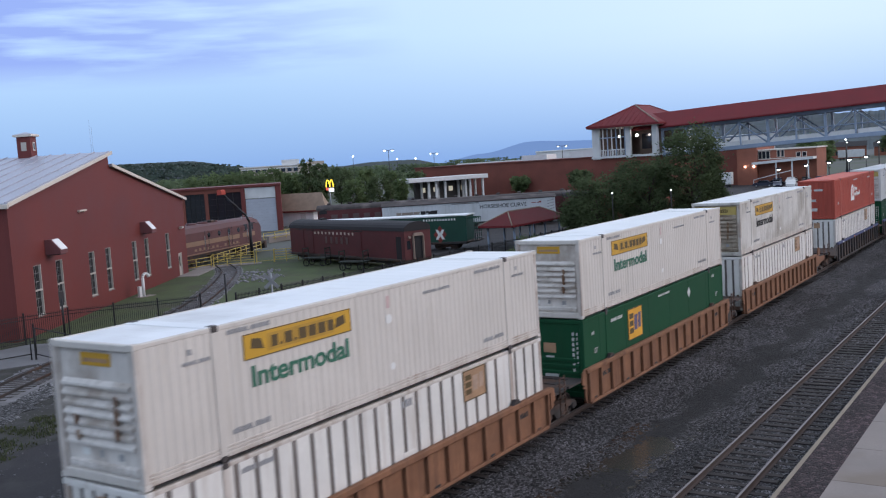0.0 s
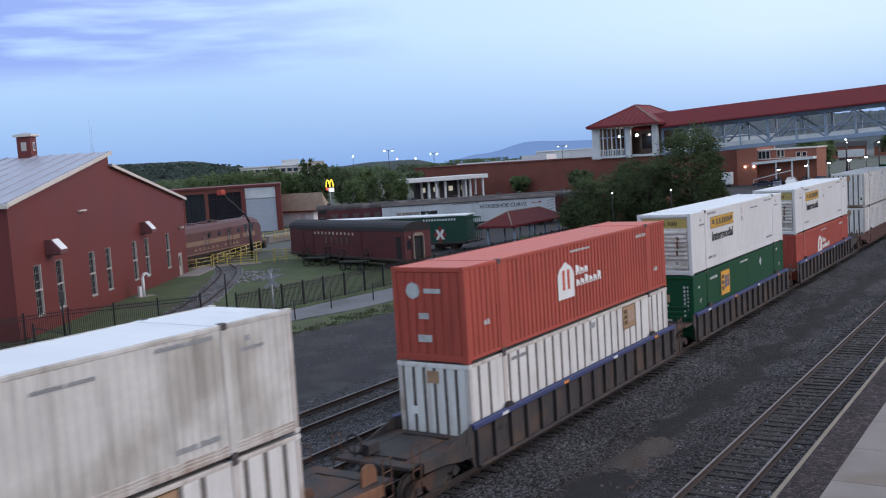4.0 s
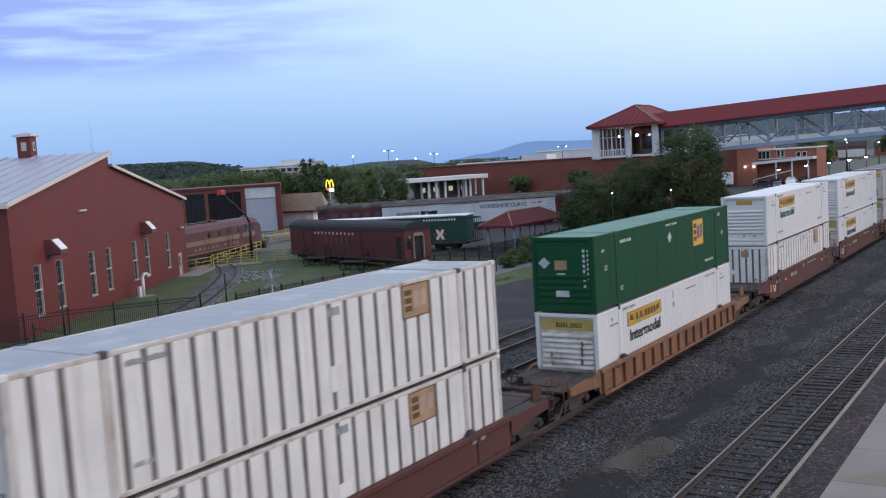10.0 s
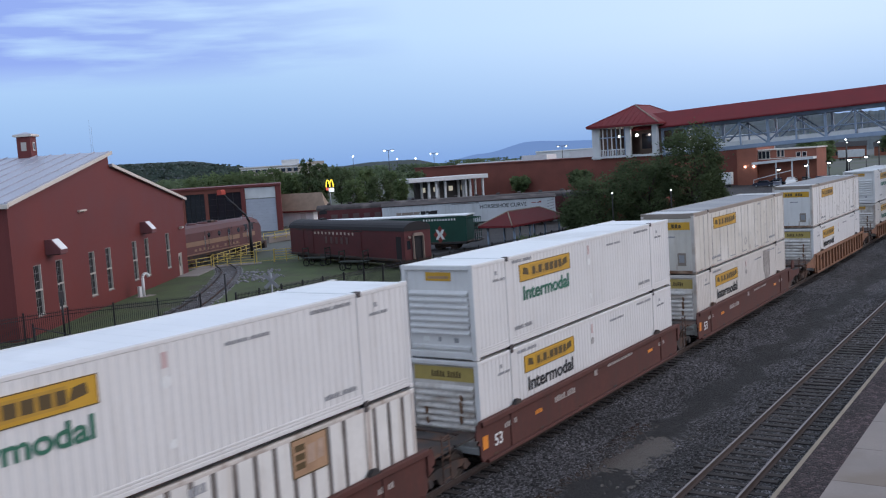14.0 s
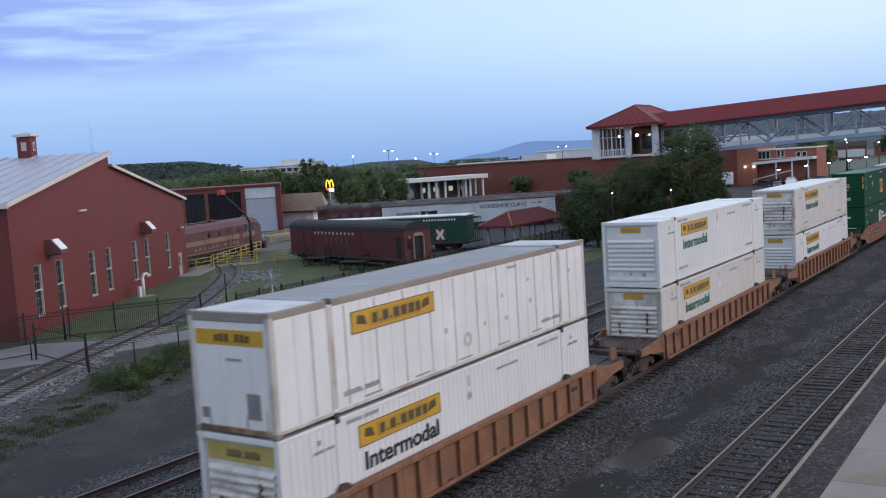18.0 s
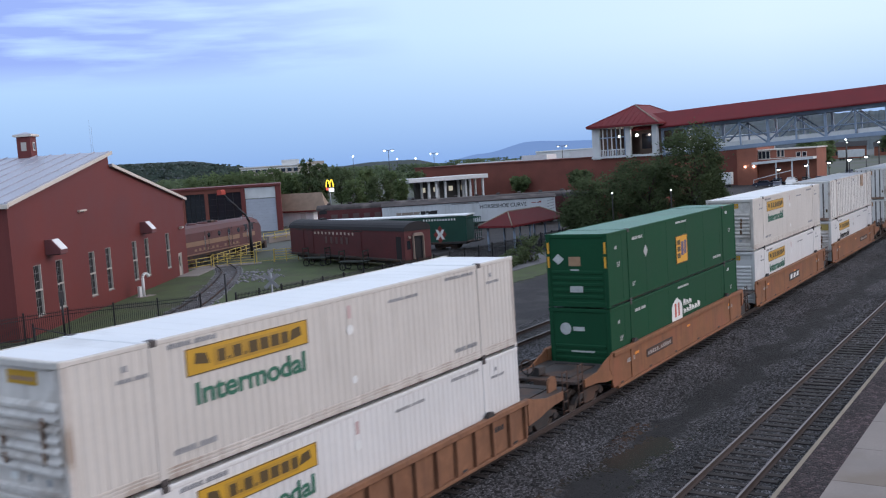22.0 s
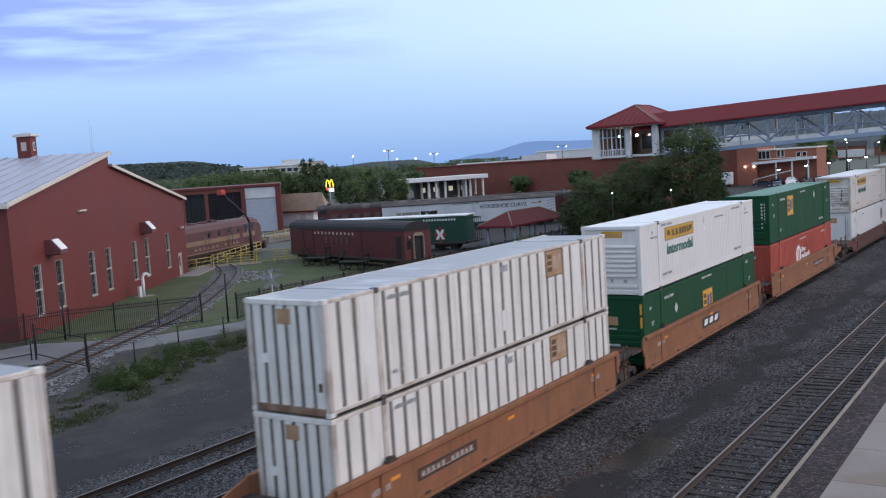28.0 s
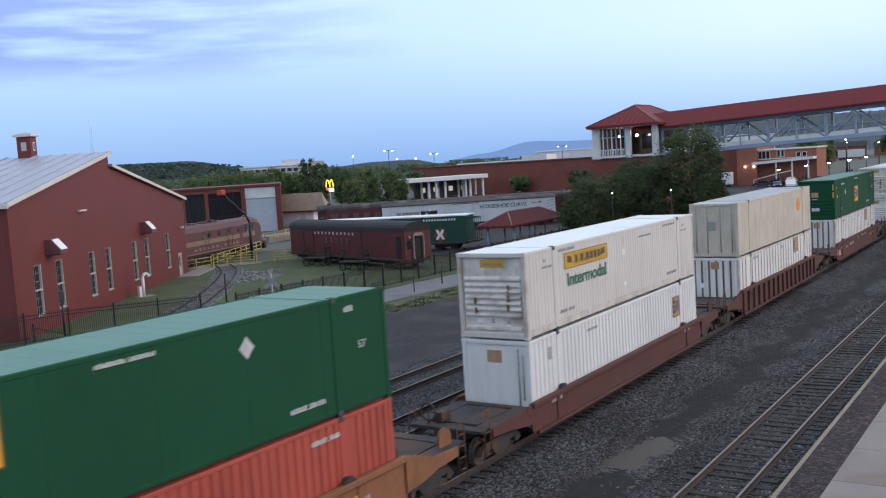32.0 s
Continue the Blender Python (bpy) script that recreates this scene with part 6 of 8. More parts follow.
def carriage(name, label, a, b, paint, roof_paint, tall=4.25, wide=3.0, roof_rise=0.75, floor=1.05, windows=(), doors=(), vents=0, round_roof=True, base=-0.33, trucks=True):
    """A railcar along the line from a to b, its near side on that line's right."""
    ob = thing(name, label, "railcar", wall_pose(a, b, base))
    ln = math.dist(a, b)
    h = wide / 2
    eave = tall - roof_rise
    part("body", Shape().box(0, ln, -h, h, floor, eave), paint, ob)
    if round_roof:
        n = 10
        arc = [(h * 1.03 * math.cos(math.pi * k / n), eave + roof_rise * math.sin(math.pi * k / n) ** 0.8) for k in range(n + 1)]
    else:
        arc = [(h + 0.08, eave), (h + 0.08, eave + 0.12), (0.0, tall), (-h - 0.08, eave + 0.12), (-h - 0.08, eave)]
    part("roof", Shape().prism(arc, 0, -0.15, ln + 0.15), roof_paint, ob)
    part("sill", Shape().slab(0.0, ln, -h - 0.04, h + 0.04, floor - 0.22, floor + 0.05, 0.04), DARK_STEEL, ob)
    for x, w, z0, z1 in windows:
        win = part("window", Shape().box(x, x + w, -h - 0.012, -h + 0.02, z0, z1), DUSTY_PANE, ob)
        part("window_frame", Shape().box(x - 0.06, x, -h - 0.03, -h + 0.01, z0 - 0.06, z1 + 0.06).box(x + w, x + w + 0.06, -h - 0.03, -h + 0.01, z0 - 0.06, z1 + 0.06), paint, win)
    for x, w in doors:
        d = part("side_door", Shape().slab(x, x + w, -h - 0.06, -h + 0.01, floor + 0.05, eave - 0.1, 0.02), paint, ob)
        part("door_track", Shape().box(x - 0.3, x + w + 0.3, -h - 0.09, -h - 0.062, eave - 0.16, eave - 0.08), DARK_STEEL, d)
    for k in range(vents):
        x = ln * (k + 0.5) / vents
        part("roof_vent", Shape().slab(x - 0.25, x + 0.25, -0.3, 0.3, tall - 0.05, tall + 0.25, 0.08), roof_paint, ob)
    if trucks:
        for x in (2.6, ln - 2.6):
            tr = part("truck", Shape().slab(x - 1.3, x + 1.3, -1.15, -0.95, 0.35, 0.75, 0.05).slab(x - 1.3, x + 1.3, 0.95, 1.15, 0.35, 0.75, 0.05).slab(x - 0.2, x + 0.2, -1.1, 1.1, 0.5, 0.85, 0.04), DARK_STEEL, ob)
            for q in (-0.9, 0.9):
                part("wheel", Shape().tube((x + q, -0.83, 0.45), (x + q, -0.70, 0.45), 0.45, n=18).tube((x + q, 0.70, 0.45), (x + q, 0.83, 0.45), 0.45, n=18).tube((x + q, -0.7, 0.45), (x + q, 0.7, 0.45), 0.08, n=8), WHEEL_STEEL, tr)
        part("underbody_box", Shape().slab(ln * 0.4, ln * 0.55, -1.2, 1.2, 0.35, floor - 0.2, 0.05), DARK_STEEL, ob)
    return ob, ln, h, eave


GOLD = surf("faded_gold_letters", (0.50, 0.42, 0.35), 0.6, var=0.1)
coach, ln, h, eave = carriage("display_coach", "tuscan red railway post coach with sooty round roof", (78.95, 55.39), (72.07, 35.02), COACH_RED, COACH_ROOF, tall=4.45, roof_rise=0.85, floor=0.95,
    windows=[(7.4 + k * 1.0, 0.45, 2.15, 2.85) for k in range(5)], doors=[(13.0, 1.3), (1.6, 1.4), (4.0, 1.0)], vents=0)
for k in range(12):
    part("letter_block", Shape().box(4.5 + k * 0.74, 4.78 + k * 0.74, -h - 0.012, -h + 0.01, eave - 0.52, eave - 0.26 - 0.04 * (k % 3 == 1)), GOLD, coach, "worn pale letter")
# open vestibule end with a pale arched door frame
part("end_wall", Shape().box(ln, ln + 0.08, -h, h, 0.95, eave), COACH_RED, coach)
fr = surf("pale_worn_frame", (0.26, 0.19, 0.16), 0.7)
part("vestibule_frame", Shape().box(ln + 0.08, ln + 0.30, -0.62, -0.52, 0.95, 3.1).box(ln + 0.08, ln + 0.30, 0.52, 0.62, 0.95, 3.1).prism([(-0.62, 3.1), (0.62, 3.1), (0.40, 3.38), (-0.40, 3.38)], 0, ln + 0.08, ln + 0.30), fr, coach)
# flat dark panels on the end and side stand for shaded door openings
part("end_door", Shape().box(ln + 0.082, ln + 0.10, -0.52, 0.52, 1.0, 3.1), COACH_ROOF, coach, "dark panel for the shade in an open doorway")
part("end_window", Shape().box(ln + 0.078, ln + 0.095, -1.25, -0.85, 1.9, 2.7), DARK_PANE, coach)
part("end_lamp", Shape().tube((ln + 0.1, -1.0, 3.0), (ln + 0.3, -1.0, 3.0), 0.12, n=8), fr, coach)
part("side_doorway", Shape().box(ln - 1.3, ln - 0.45, -h - 0.012, -h + 0.02, 1.0, 3.1), COACH_ROOF, coach)
part("steps", Shape().box(ln - 1.4, ln - 0.3, -h - 0.1, -h + 0.4, 0.30, 0.36).box(ln - 1.4, ln - 0.3, -h - 0.05, -h + 0.4, 0.65, 0.71), DARK_STEEL, coach)
part("roof_hatch", Shape().slab(4.4, 5.0, -0.3, 0.3, 4.40, 4.62, 0.05), COACH_ROOF, coach)
part("underframe", Shape().slab(0.6, ln - 0.6, -1.1, 1.1, 0.45, 0.80, 0.05), DARK_STEEL, coach)

reefer, ln, h, eave = carriage("refrigerator_car", "dark green refrigerator car with white roof edge", (84.74, 57.1), (89.54, 40.1), REEFER_GREEN, ROOF_WHITE, tall=3.90, roof_rise=0.15, floor=0.9, round_roof=False)
for k in range(12):
    part("letter_block", Shape().box(12.7 + k * 0.325, 12.87 + k * 0.325, -h - 0.012, -h + 0.01, eave - 0.46, eave - 0.24), WHITE_INK, reefer, "small white letter")
BADGE_RED = surf("dull_badge_red", (0.22, 0.035, 0.03), 0.6, var=0.15)
part("badge", Shape().prism([(13.85, 1.78), (14.6, 0.80), (15.35, 1.78), (14.6, 2.76)], 1, -h - 0.02, -h + 0.01), BADGE_RED, reefer, "dull red diamond badge with white cross")
part("badge_cross", Shape().prism([(14.6 + (x - 16.3) * 0.95, 1.78 + (z - 1.92) * 0.95) for x, z in ((15.75, 1.35), (16.05, 1.35), (16.3, 1.72), (16.55, 1.35), (16.85, 1.35), (16.55, 1.92), (16.85, 2.5), (16.55, 2.5), (16.3, 2.12), (16.05, 2.5), (15.75, 2.5), (16.05, 1.92))], 1, -h - 0.03, -h - 0.02), WHITE_INK, reefer)
for k in range(5):
    part("end_rail", Shape().tube((ln + 0.9, -1.3, 1.2 + k * 0.55), (ln + 0.9, 1.3, 1.2 + k * 0.55), 0.04, n=6), REEFER_GREEN, reefer)
for y in (-1.3, -0.45, 0.45, 1.3):
    part("end_stanchion", Shape().tube((ln + 0.9, y, 0.9), (ln + 0.9, y, 3.45), 0.04, n=6).tube((ln, y, 3.45), (ln + 0.9, y, 3.45), 0.04, n=6), REEFER_GREEN, reefer)
part("end_platform", Shape().slab(ln, ln + 1.1, -1.45, 1.45, 0.85, 1.0, 0.02), DARK_STEEL, reefer)

BROWN_ROOF = surf("weathered_brown_car_roof", (0.060, 0.050, 0.050), 0.85, var=0.35, big=1.2, second=(0.13, 0.11, 0.105), amount=0.35)
boxcar, ln, h, eave = carriage("long_boxcar", "long pale grey boxcar with dark lettering", (109.26, 67.1), (122.5, 46.4), PALE_CAR, BROWN_ROOF, tall=4.35, roof_rise=0.5, floor=1.0, round_roof=False, doors=[(10.2, 1.6), (11.9, 1.6)])
words("lettering", "HORSESHOE CURVE", 0.78, BLACK_RUBBER, boxcar, Matrix.Translation((13.85, -h - 0.01, 2.86)) @ FACE_Y, 6.6, "dark painted lettering", 0.012)
s = Shape().prism([(5.5, 2.50), (6.0, 2.50), (6.5, 2.78), (6.55, 2.50), (7.8, 2.50), (7.85, 3.0), (7.0, 3.0), (6.8, 2.86), (6.55, 3.0), (5.45, 3.0)], 1, -h - 0.012, -h + 0.01)
part("emblem", s, BLACK_RUBBER, boxcar, "black herald shape")
part("panel_mark", Shape().prism([(2.0, 2.58), (5.2, 2.58), (5.4, 2.95), (2.0, 2.95)], 1, -h - 0.012, -h + 0.01), RAIL_GREY, boxcar)
part("red_mark", Shape().prism([(21.2, 3.2), (22.6, 3.2), (22.6, 3.45), (22.4, 3.45), (22.2, 3.3), (21.2, 3.3)], 1, -h - 0.012, -h + 0.01), BADGE_RED, boxcar)
for k in range(4):
    part("end_louvre", Shape().prism([(23.4, 2.1 + k * 0.4), (24.4, 2.3 + k * 0.4), (24.4, 2.42 + k * 0.4), (23.4, 2.2 + k * 0.4)], 1, -h - 0.03, -h + 0.01), GREY_STEEL, boxcar)
for k in range(14):
    part("side_rib", Shape().slab(0.9 + k * 1.75, 0.98 + k * 1.75, -h - 0.03, -h + 0.01, 1.1, eave - 0.05, 0.01, axis=2), PALE_CAR, boxcar)
for k in range(9):
    part("roof_rib", Shape().slab(1.4 + k * 2.7, 1.6 + k * 2.7, -1.45, 0.0, 0.0, 0.05, 0.01), BROWN_ROOF, boxcar, m=Matrix.Translation((0, 0, 4.05)) @ pose(0, 0, 0, 11.5, 0, 0))
long_coach, ln, h, eave = carriage("display_coach", "long coach with a weathered brown arched roof", (107.9, 78.0), (128.2, 46.2), COACH_RED, BROWN_ROOF, tall=4.5, floor=1.0, windows=[(2 + k * 1.6, 0.9, 2.1, 3.1) for k in range(20)], vents=12)
end_car, ln, h, eave = carriage("caboose", "dark maroon caboose with an arched roof", (107.6, 76.0), (112.0, 79.8), COACH_RED, COACH_ROOF, tall=4.0, wide=2.7, floor=1.0)
part("end_window", Shape().box(-0.03, 0.01, -0.55, 0.55, 2.2, 2.9), DARK_PANE, end_car)
carriage("display_coach", "dark coach with a weathered roof beyond the shelter", (126.6, 47.0), (134.0, 35.0), COACH_RED, COACH_ROOF, tall=4.3, floor=1.0)


# ---- platform shelter with a red hipped roof ----
shelter = thing("platform_shelter", "open shelter with red hipped metal roof on dark posts", "shelter", pose(92.2, 34.7, -0.33))
ex, ey, ez, rz, rl = 6.4, 2.05, 2.75, 4.05, 3.6
c4 = [(-ex, -ey, ez), (ex, -ey, ez), (ex, ey, ez), (-ex, ey, ez)]
r2 = [(-rl, 0, rz), (rl, 0, rz)]
SHELTER_RED = surf("dark_red_shelter_roof", (0.105, 0.018, 0.020), 0.7, var=0.15, big=1.5, streak=0.2, dirt=(0.07, 0.02, 0.02), spec=0.15)
part("roof", Shape().face(c4[0], c4[1], r2[1], r2[0]).face(c4[1], c4[2], r2[1]).face(c4[2], c4[3], r2[0], r2[1]).face(c4[3], c4[0], r2[0]).face(*[(x, y, z - 0.02) for x, y, z in c4]), SHELTER_RED, shelter, "red seamed roof")
for p, q in ((c4[0], r2[0]), (c4[1], r2[1]), (c4[2], r2[1]), (c4[3], r2[0]), (r2[0], r2[1])):
    part("ridge_cap", Shape().tube(p, q, 0.07, n=6), EDGE_TAN, shelter)
part("fascia", Shape().box(-ex, ex, -ey - 0.05, -ey, ez - 0.22, ez).box(-ex, ex, ey, ey + 0.05, ez - 0.22, ez).box(-ex - 0.05, -ex, -ey, ey, ez - 0.22, ez).box(ex, ex + 0.05, -ey, ey, ez - 0.22, ez), RED_ROOF, shelter)
for x in (-5.2, -1.75, 1.75, 5.2):
    for y in (-1.6, 1.6):
        pst = part("post", Shape().slab(x - 0.09, x + 0.09, y - 0.09, y + 0.09, 0, ez - 0.05, 0.02, axis=2), STEEL_BLUE, shelter)
        for sg in (-1, 1):
            b = Shape()
            for k in range(4):
                a0, a1 = math.pi / 2 * k / 4, math.pi / 2 * (k + 1) / 4
                b.tube((x + sg * 0.9 * (1 - math.cos(a0)), y, ez - 1.0 + 0.9 * math.sin(a0)), (x + sg * 0.9 * (1 - math.cos(a1)), y, ez - 1.0 + 0.9 * math.sin(a1)), 0.05, n=5)
            part("brace", b, STEEL_BLUE, pst)
part("bench", Shape().slab(-2.0, 2.0, -0.3, 0.3, 0.4, 0.48, 0.02).box(-1.8, -1.7, -0.25, 0.25, 0, 0.4).box(1.7, 1.8, -0.25, 0.25, 0, 0.4), BLACK_IRON, shelter)

# ---- stair tower and footbridge over the tracks ----
tower = thing("bridge_tower", "pale stair tower with red hipped roof and tall windows", "building", pose(0, 0, 0))
tx0, tx1, ty0, ty1 = 99.5, 110.6, 21.9, 29.5
fl = 8.55
part("shaft", Shape().box(tx0 + 0.25, tx1, ty0 + 0.25, ty1 - 0.25, -0.4, fl + 0.1), BRICK, tower, "red brick lower shaft")
part("floor_band", Shape().slab(tx0 - 0.1, tx1 + 0.1, ty0 - 0.1, ty1 + 0.1, fl + 0.1, fl + 0.32, 0.04), PALE_PAINT, tower)
# upper storey: piers, parapet, panes
ev = 11.95
for y0, y1 in ((ty1 - 0.9, ty1), (ty0 + 3.0, ty0 + 3.6), (ty0, ty0 + 0.55)):
    part("pier", Shape().slab(tx0, tx0 + 0.35, y0, y1, fl, ev, 0.03, axis=2), PALE_PAINT, tower)
for x0, x1 in ((tx0 + 0.36, tx0 + 0.75), (tx1 - 0.6, tx1)):
    part("pier", Shape().slab(x0, x1, ty0, ty0 + 0.35, fl, ev, 0.03, axis=2), PALE_PAINT, tower)
bal = Shape().box(tx0 + 0.08, tx0 + 0.16, ty0 + 3.6, ty1 - 0.9, fl + 0.95, fl + 1.05)
for k in range(16):
    y = ty0 + 3.65 + k * (ty1 - ty0 - 4.6) / 15
    bal.box(tx0 + 0.09, tx0 + 0.15, y, y + 0.07, fl + 0.32, fl + 0.95)
part("balustrade", bal, PALE_PAINT, tower, "white balustrade")
# walls behind the openings are coloured dark, for the dimness indoors
DIM_WALL = surf("brown_wall_painted_dim", (0.13, 0.095, 0.08), 0.8, var=0.12)
part("back_wall", Shape().box(tx1 - 0.3, tx1, ty0 + 0.36, ty1, fl, ev), DIM_WALL, tower)
part("side_wall", Shape().box(tx0 + 0.36, tx1 - 0.3, ty1 - 0.35, ty1, fl, ev), DIM_WALL, tower)
for k in range(6):
    y = ty0 + 3.65 + k * 0.52
    part("mullion", Shape().box(tx0 + 0.05, tx0 + 0.2, y, y + 0.10, fl + 0.32, ev), PALE_PAINT if k % 2 else STEEL_BLUE, tower)
part("mullion", Shape().box(tx0 + 0.05, tx0 + 0.2, ty0 + 3.6, ty1 - 0.9, fl + 2.3, fl + 2.42), STEEL_BLUE, tower)
part("lobby_wall", Shape().box(tx0 + 2.6, tx0 + 2.8, ty0 + 0.4, ty0 + 3.0, fl, ev), DIM_WALL, tower)
part("lobby_window", Shape().box(tx0 + 2.55, tx0 + 2.6, ty0 + 1.6, ty0 + 2.7, fl + 0.9, fl + 2.6), DARK_PANE, tower)
for y, x in ((ty0 + 2.5, tx0 + 0.7), (ty0 + 5.4, tx0 + 2.6)):
    part("lamp", Shape().ball((x, y, fl + 2.45), 0.14), LAMP_GLOW, tower, "lit globe lamp")
part("soffit", Shape().slab(tx0 - 0.7, tx1 + 0.7, ty0 - 0.5, ty1 + 0.15, ev, ev + 0.25, 0.03), CREAM_TRIM, tower)
ez = ev + 0.25
c4 = [(tx0 - 0.9, ty0 - 0.6, ez), (tx1 + 0.9, ty0 - 0.6, ez), (tx1 + 0.9, ty1 + 0.25, ez), (tx0 - 0.9, ty1 + 0.25, ez)]
r2 = [(103.0, 25.6, ez + 2.22), (107.4, 25.6, ez + 2.22)]
part("roof", Shape().face(c4[0], c4[1], r2[1], r2[0]).face(c4[1], c4[2], r2[1]).face(c4[2], c4[3], r2[0], r2[1]).face(c4[3], c4[0], r2[0]), RED_ROOF, tower, "red hipped metal roof")
for p, q in ((c4[0], r2[0]), (c4[3], r2[0]), (c4[1], r2[1]), (r2[0], r2[1])):
    part("ridge_cap", Shape().tube(p, q, 0.09, n=6), EDGE_TAN if p == c4[0] else RED_ROOF, tower)
for k in range(1, 14):
    y = ty0 - 0.6 + k * 0.61
    f = 1 - (abs(y - 25.6) / (25.6 - ty0 + 0.6) if y < 25.6 else abs(y - 25.6) / (ty1 + 0.25 - 25.6))
    part("roof_seam", Shape().tube((tx0 - 0.9, y, ez + 0.02), (tx0 - 0.9 + (103.0 - tx0 + 0.9) * f, y, ez + 0.02 + 2.22 * f), 0.022, n=4), RED_ROOF, tower)
part("fascia", Shape().box(tx0 - 0.95, tx0 - 0.9, ty0 - 0.6, ty1 + 0.25, ez - 0.2, ez + 0.03).box(tx0 - 0.9, tx1 + 0.9, ty0 - 0.65, ty0 - 0.6, ez - 0.2, ez + 0.03), RED_ROOF, tower)

# the bridge climbs a little towards the station side
RISE = math.degrees(math.atan2(0.64, 17.2))
bridge = thing("footbridge", "blue-grey truss footbridge with a long red roof", "footbridge", pose(101.0, 21.85, 8.45, 0, -RISE, -90))
bl, bw, bh = 62.0, 3.6, 3.15
deck = part("deck", Shape().box(0, bl, 0.2, bw - 0.2, 0.10, 0.35), CONCRETE, bridge)
for y in (0.0, bw - 0.3):
    part("bottom_chord", Shape().slab(0, bl, y, y + 0.3, 0.0, 0.42, 0.03), STEEL_BLUE, bridge)
    part("top_chord", Shape().slab(0, bl, y, y + 0.3, bh - 0.35, bh, 0.03), STEEL_BLUE, bridge)
    part("hand_rail", Shape().slab(0, bl, y + 0.1, y + 0.2, 1.35, 1.45, 0.02), STEEL_BLUE, bridge)
    n = 22
    for k in range(n + 1):
        x = k * bl / n
        part("post", Shape().slab(x, x + 0.26 if k % 2 == 0 else x + 0.16, y + 0.02, y + 0.28, 0.4, bh - 0.3, 0.02, axis=2), STEEL_BLUE, bridge)
        if k < n:
            x2 = (k + 1) * bl / n
            p, q = ((x, y + 0.15, 0.45), (x2, y + 0.15, bh - 0.4)) if k % 2 == 0 else ((x, y + 0.15, bh - 0.4), (x2, y + 0.15, 0.45))
            part("diagonal", Shape().tube(p, q, 0.09, n=6), STEEL_BLUE, bridge)
            part("infill_panel", Shape().box(x + 0.28, x2 - 0.04, y + 0.12, y + 0.16, 0.42, 0.85), PALE_PAINT, bridge)
part("roof", Shape().prism([(-0.75, bh), (bw + 0.75, bh), (bw + 0.75, bh + 0.14), (bw / 2 + 0.2, bh + 1.75), (bw / 2 - 0.2, bh + 1.75), (-0.75, bh + 0.14)], 0, -3.0, bl), RED_ROOF, bridge, "long red metal roof")
part("gutter", Shape().slab(-0.5, bl, -0.86, -0.74, bh - 0.06, bh + 0.12, 0.03), RED_ROOF, bridge)
for k in range(8):
    x = 4 + k * 7.5
    part("lamp", Shape().slab(x, x + 0.5, bw / 2 - 0.1, bw / 2 + 0.1, bh - 0.2, bh - 0.1, 0.02), LAMP_GLOW, bridge)
# its pier on the platform side
solid("bridge_pier", Shape().slab(101.6, 104.0, -13.2, -12.0, -0.3, 9.4, 0.05, axis=2), BRICK, "red brick pier under the footbridge", "pier")

# ---- long brick store building and the entrance block ----
store = thing("store_building", "long low brick store with a plain parapet", "building")
part("wall", Shape().prism([(221.2, 140.0), (227.9, 50.6), (268, 53.0), (268, 143.0)], 2, -0.4, 8.2), BRICK, store)
part("parapet_cap", Shape().prism([(220.9, 140.3), (227.6, 50.3), (268.3, 52.7), (268.3, 143.3)], 2, 8.2, 8.45), surf("dark_red_coping", (0.16, 0.05, 0.04), 0.7), store)
part("unit", Shape().slab(232, 238, 90, 97, 8.4, 10.2, 0.1), PALE_PAINT, store, "pale rooftop unit")
part("unit", Shape().slab(240, 246, 108, 116, 8.4, 9.9, 0.1), PALE_PAINT, store, "pale rooftop unit")
entry = thing("entrance_block", "orange brick entrance block with pale framed windows", "building")
part("wall", Shape().box(226.0, 236, 33.0, 50.0, -0.4, 7.4), ORANGE_BRICK, entry)
part("tower_wall", Shape().box(224.8, 240, 45.9, 50.5, -0.4, 8.7), ORANGE_BRICK, entry)
part("parapet_cap", Shape().slab(225.6, 236.3, 32.7, 45.85, 7.4, 7.65, 0.05), CREAM_TRIM, entry)
part("canopy", Shape().prism([(33.0, 5.0), (46.5, 4.3), (46.5, 4.85), (33.0, 5.55)], 0, 222.5, 226.0), PALE_PAINT, entry, "pale sloping entrance canopy")
for y, h in ((34.0, 4.9), (37.5, 4.7), (41.0, 4.5)):
    part("canopy_post", Shape().slab(222.8, 223.1, y, y + 0.3, -0.4, h, 0.03, axis=2), PALE_PAINT, entry)
for y, w, z0, z1 in ((45.1, 0.75, 5.5, 7.2), (44.2, 0.75, 5.5, 7.2), (43.3, 0.75, 5.5, 7.2), (41.0, 0.55, 5.8, 7.3), (40.1, 0.55, 5.8, 7.3), (36.5, 0.8, 5.7, 6.6), (35.2, 0.8, 5.7, 6.6)):
    win = part("window", Shape().box(225.93, 225.99, y, y + w, z0, z1), DARK_PANE, entry)
    part("window_frame", Shape().box(225.90, 225.97, y - 0.12, y, z0 - 0.1, z1 + 0.1).box(225.90, 225.97, y + w, y + w + 0.12, z0 - 0.1, z1 + 0.1).box(225.90, 225.97, y, y + w, z1, z1 + 0.1).box(225.90, 225.97, y, y + w, z0 - 0.1, z0), CREAM_TRIM, win)
part("band_course", Shape().slab(225.86, 226.0, 33.0, 45.85, 5.05 + 0.3, 5.22 + 0.3, 0.02), CREAM_TRIM, entry)
part("stair_rail", Shape().tube((222.0, 46.0, 0.9), (222.0, 37.5, 2.7), 0.09, n=6).tube((222.0, 46.0, -0.4), (222.0, 46.0, 0.9), 0.09, n=6).tube((222.0, 37.5, -0.4), (222.0, 37.5, 2.7), 0.09, n=6), PALE_PAINT, entry, "white stair rail")
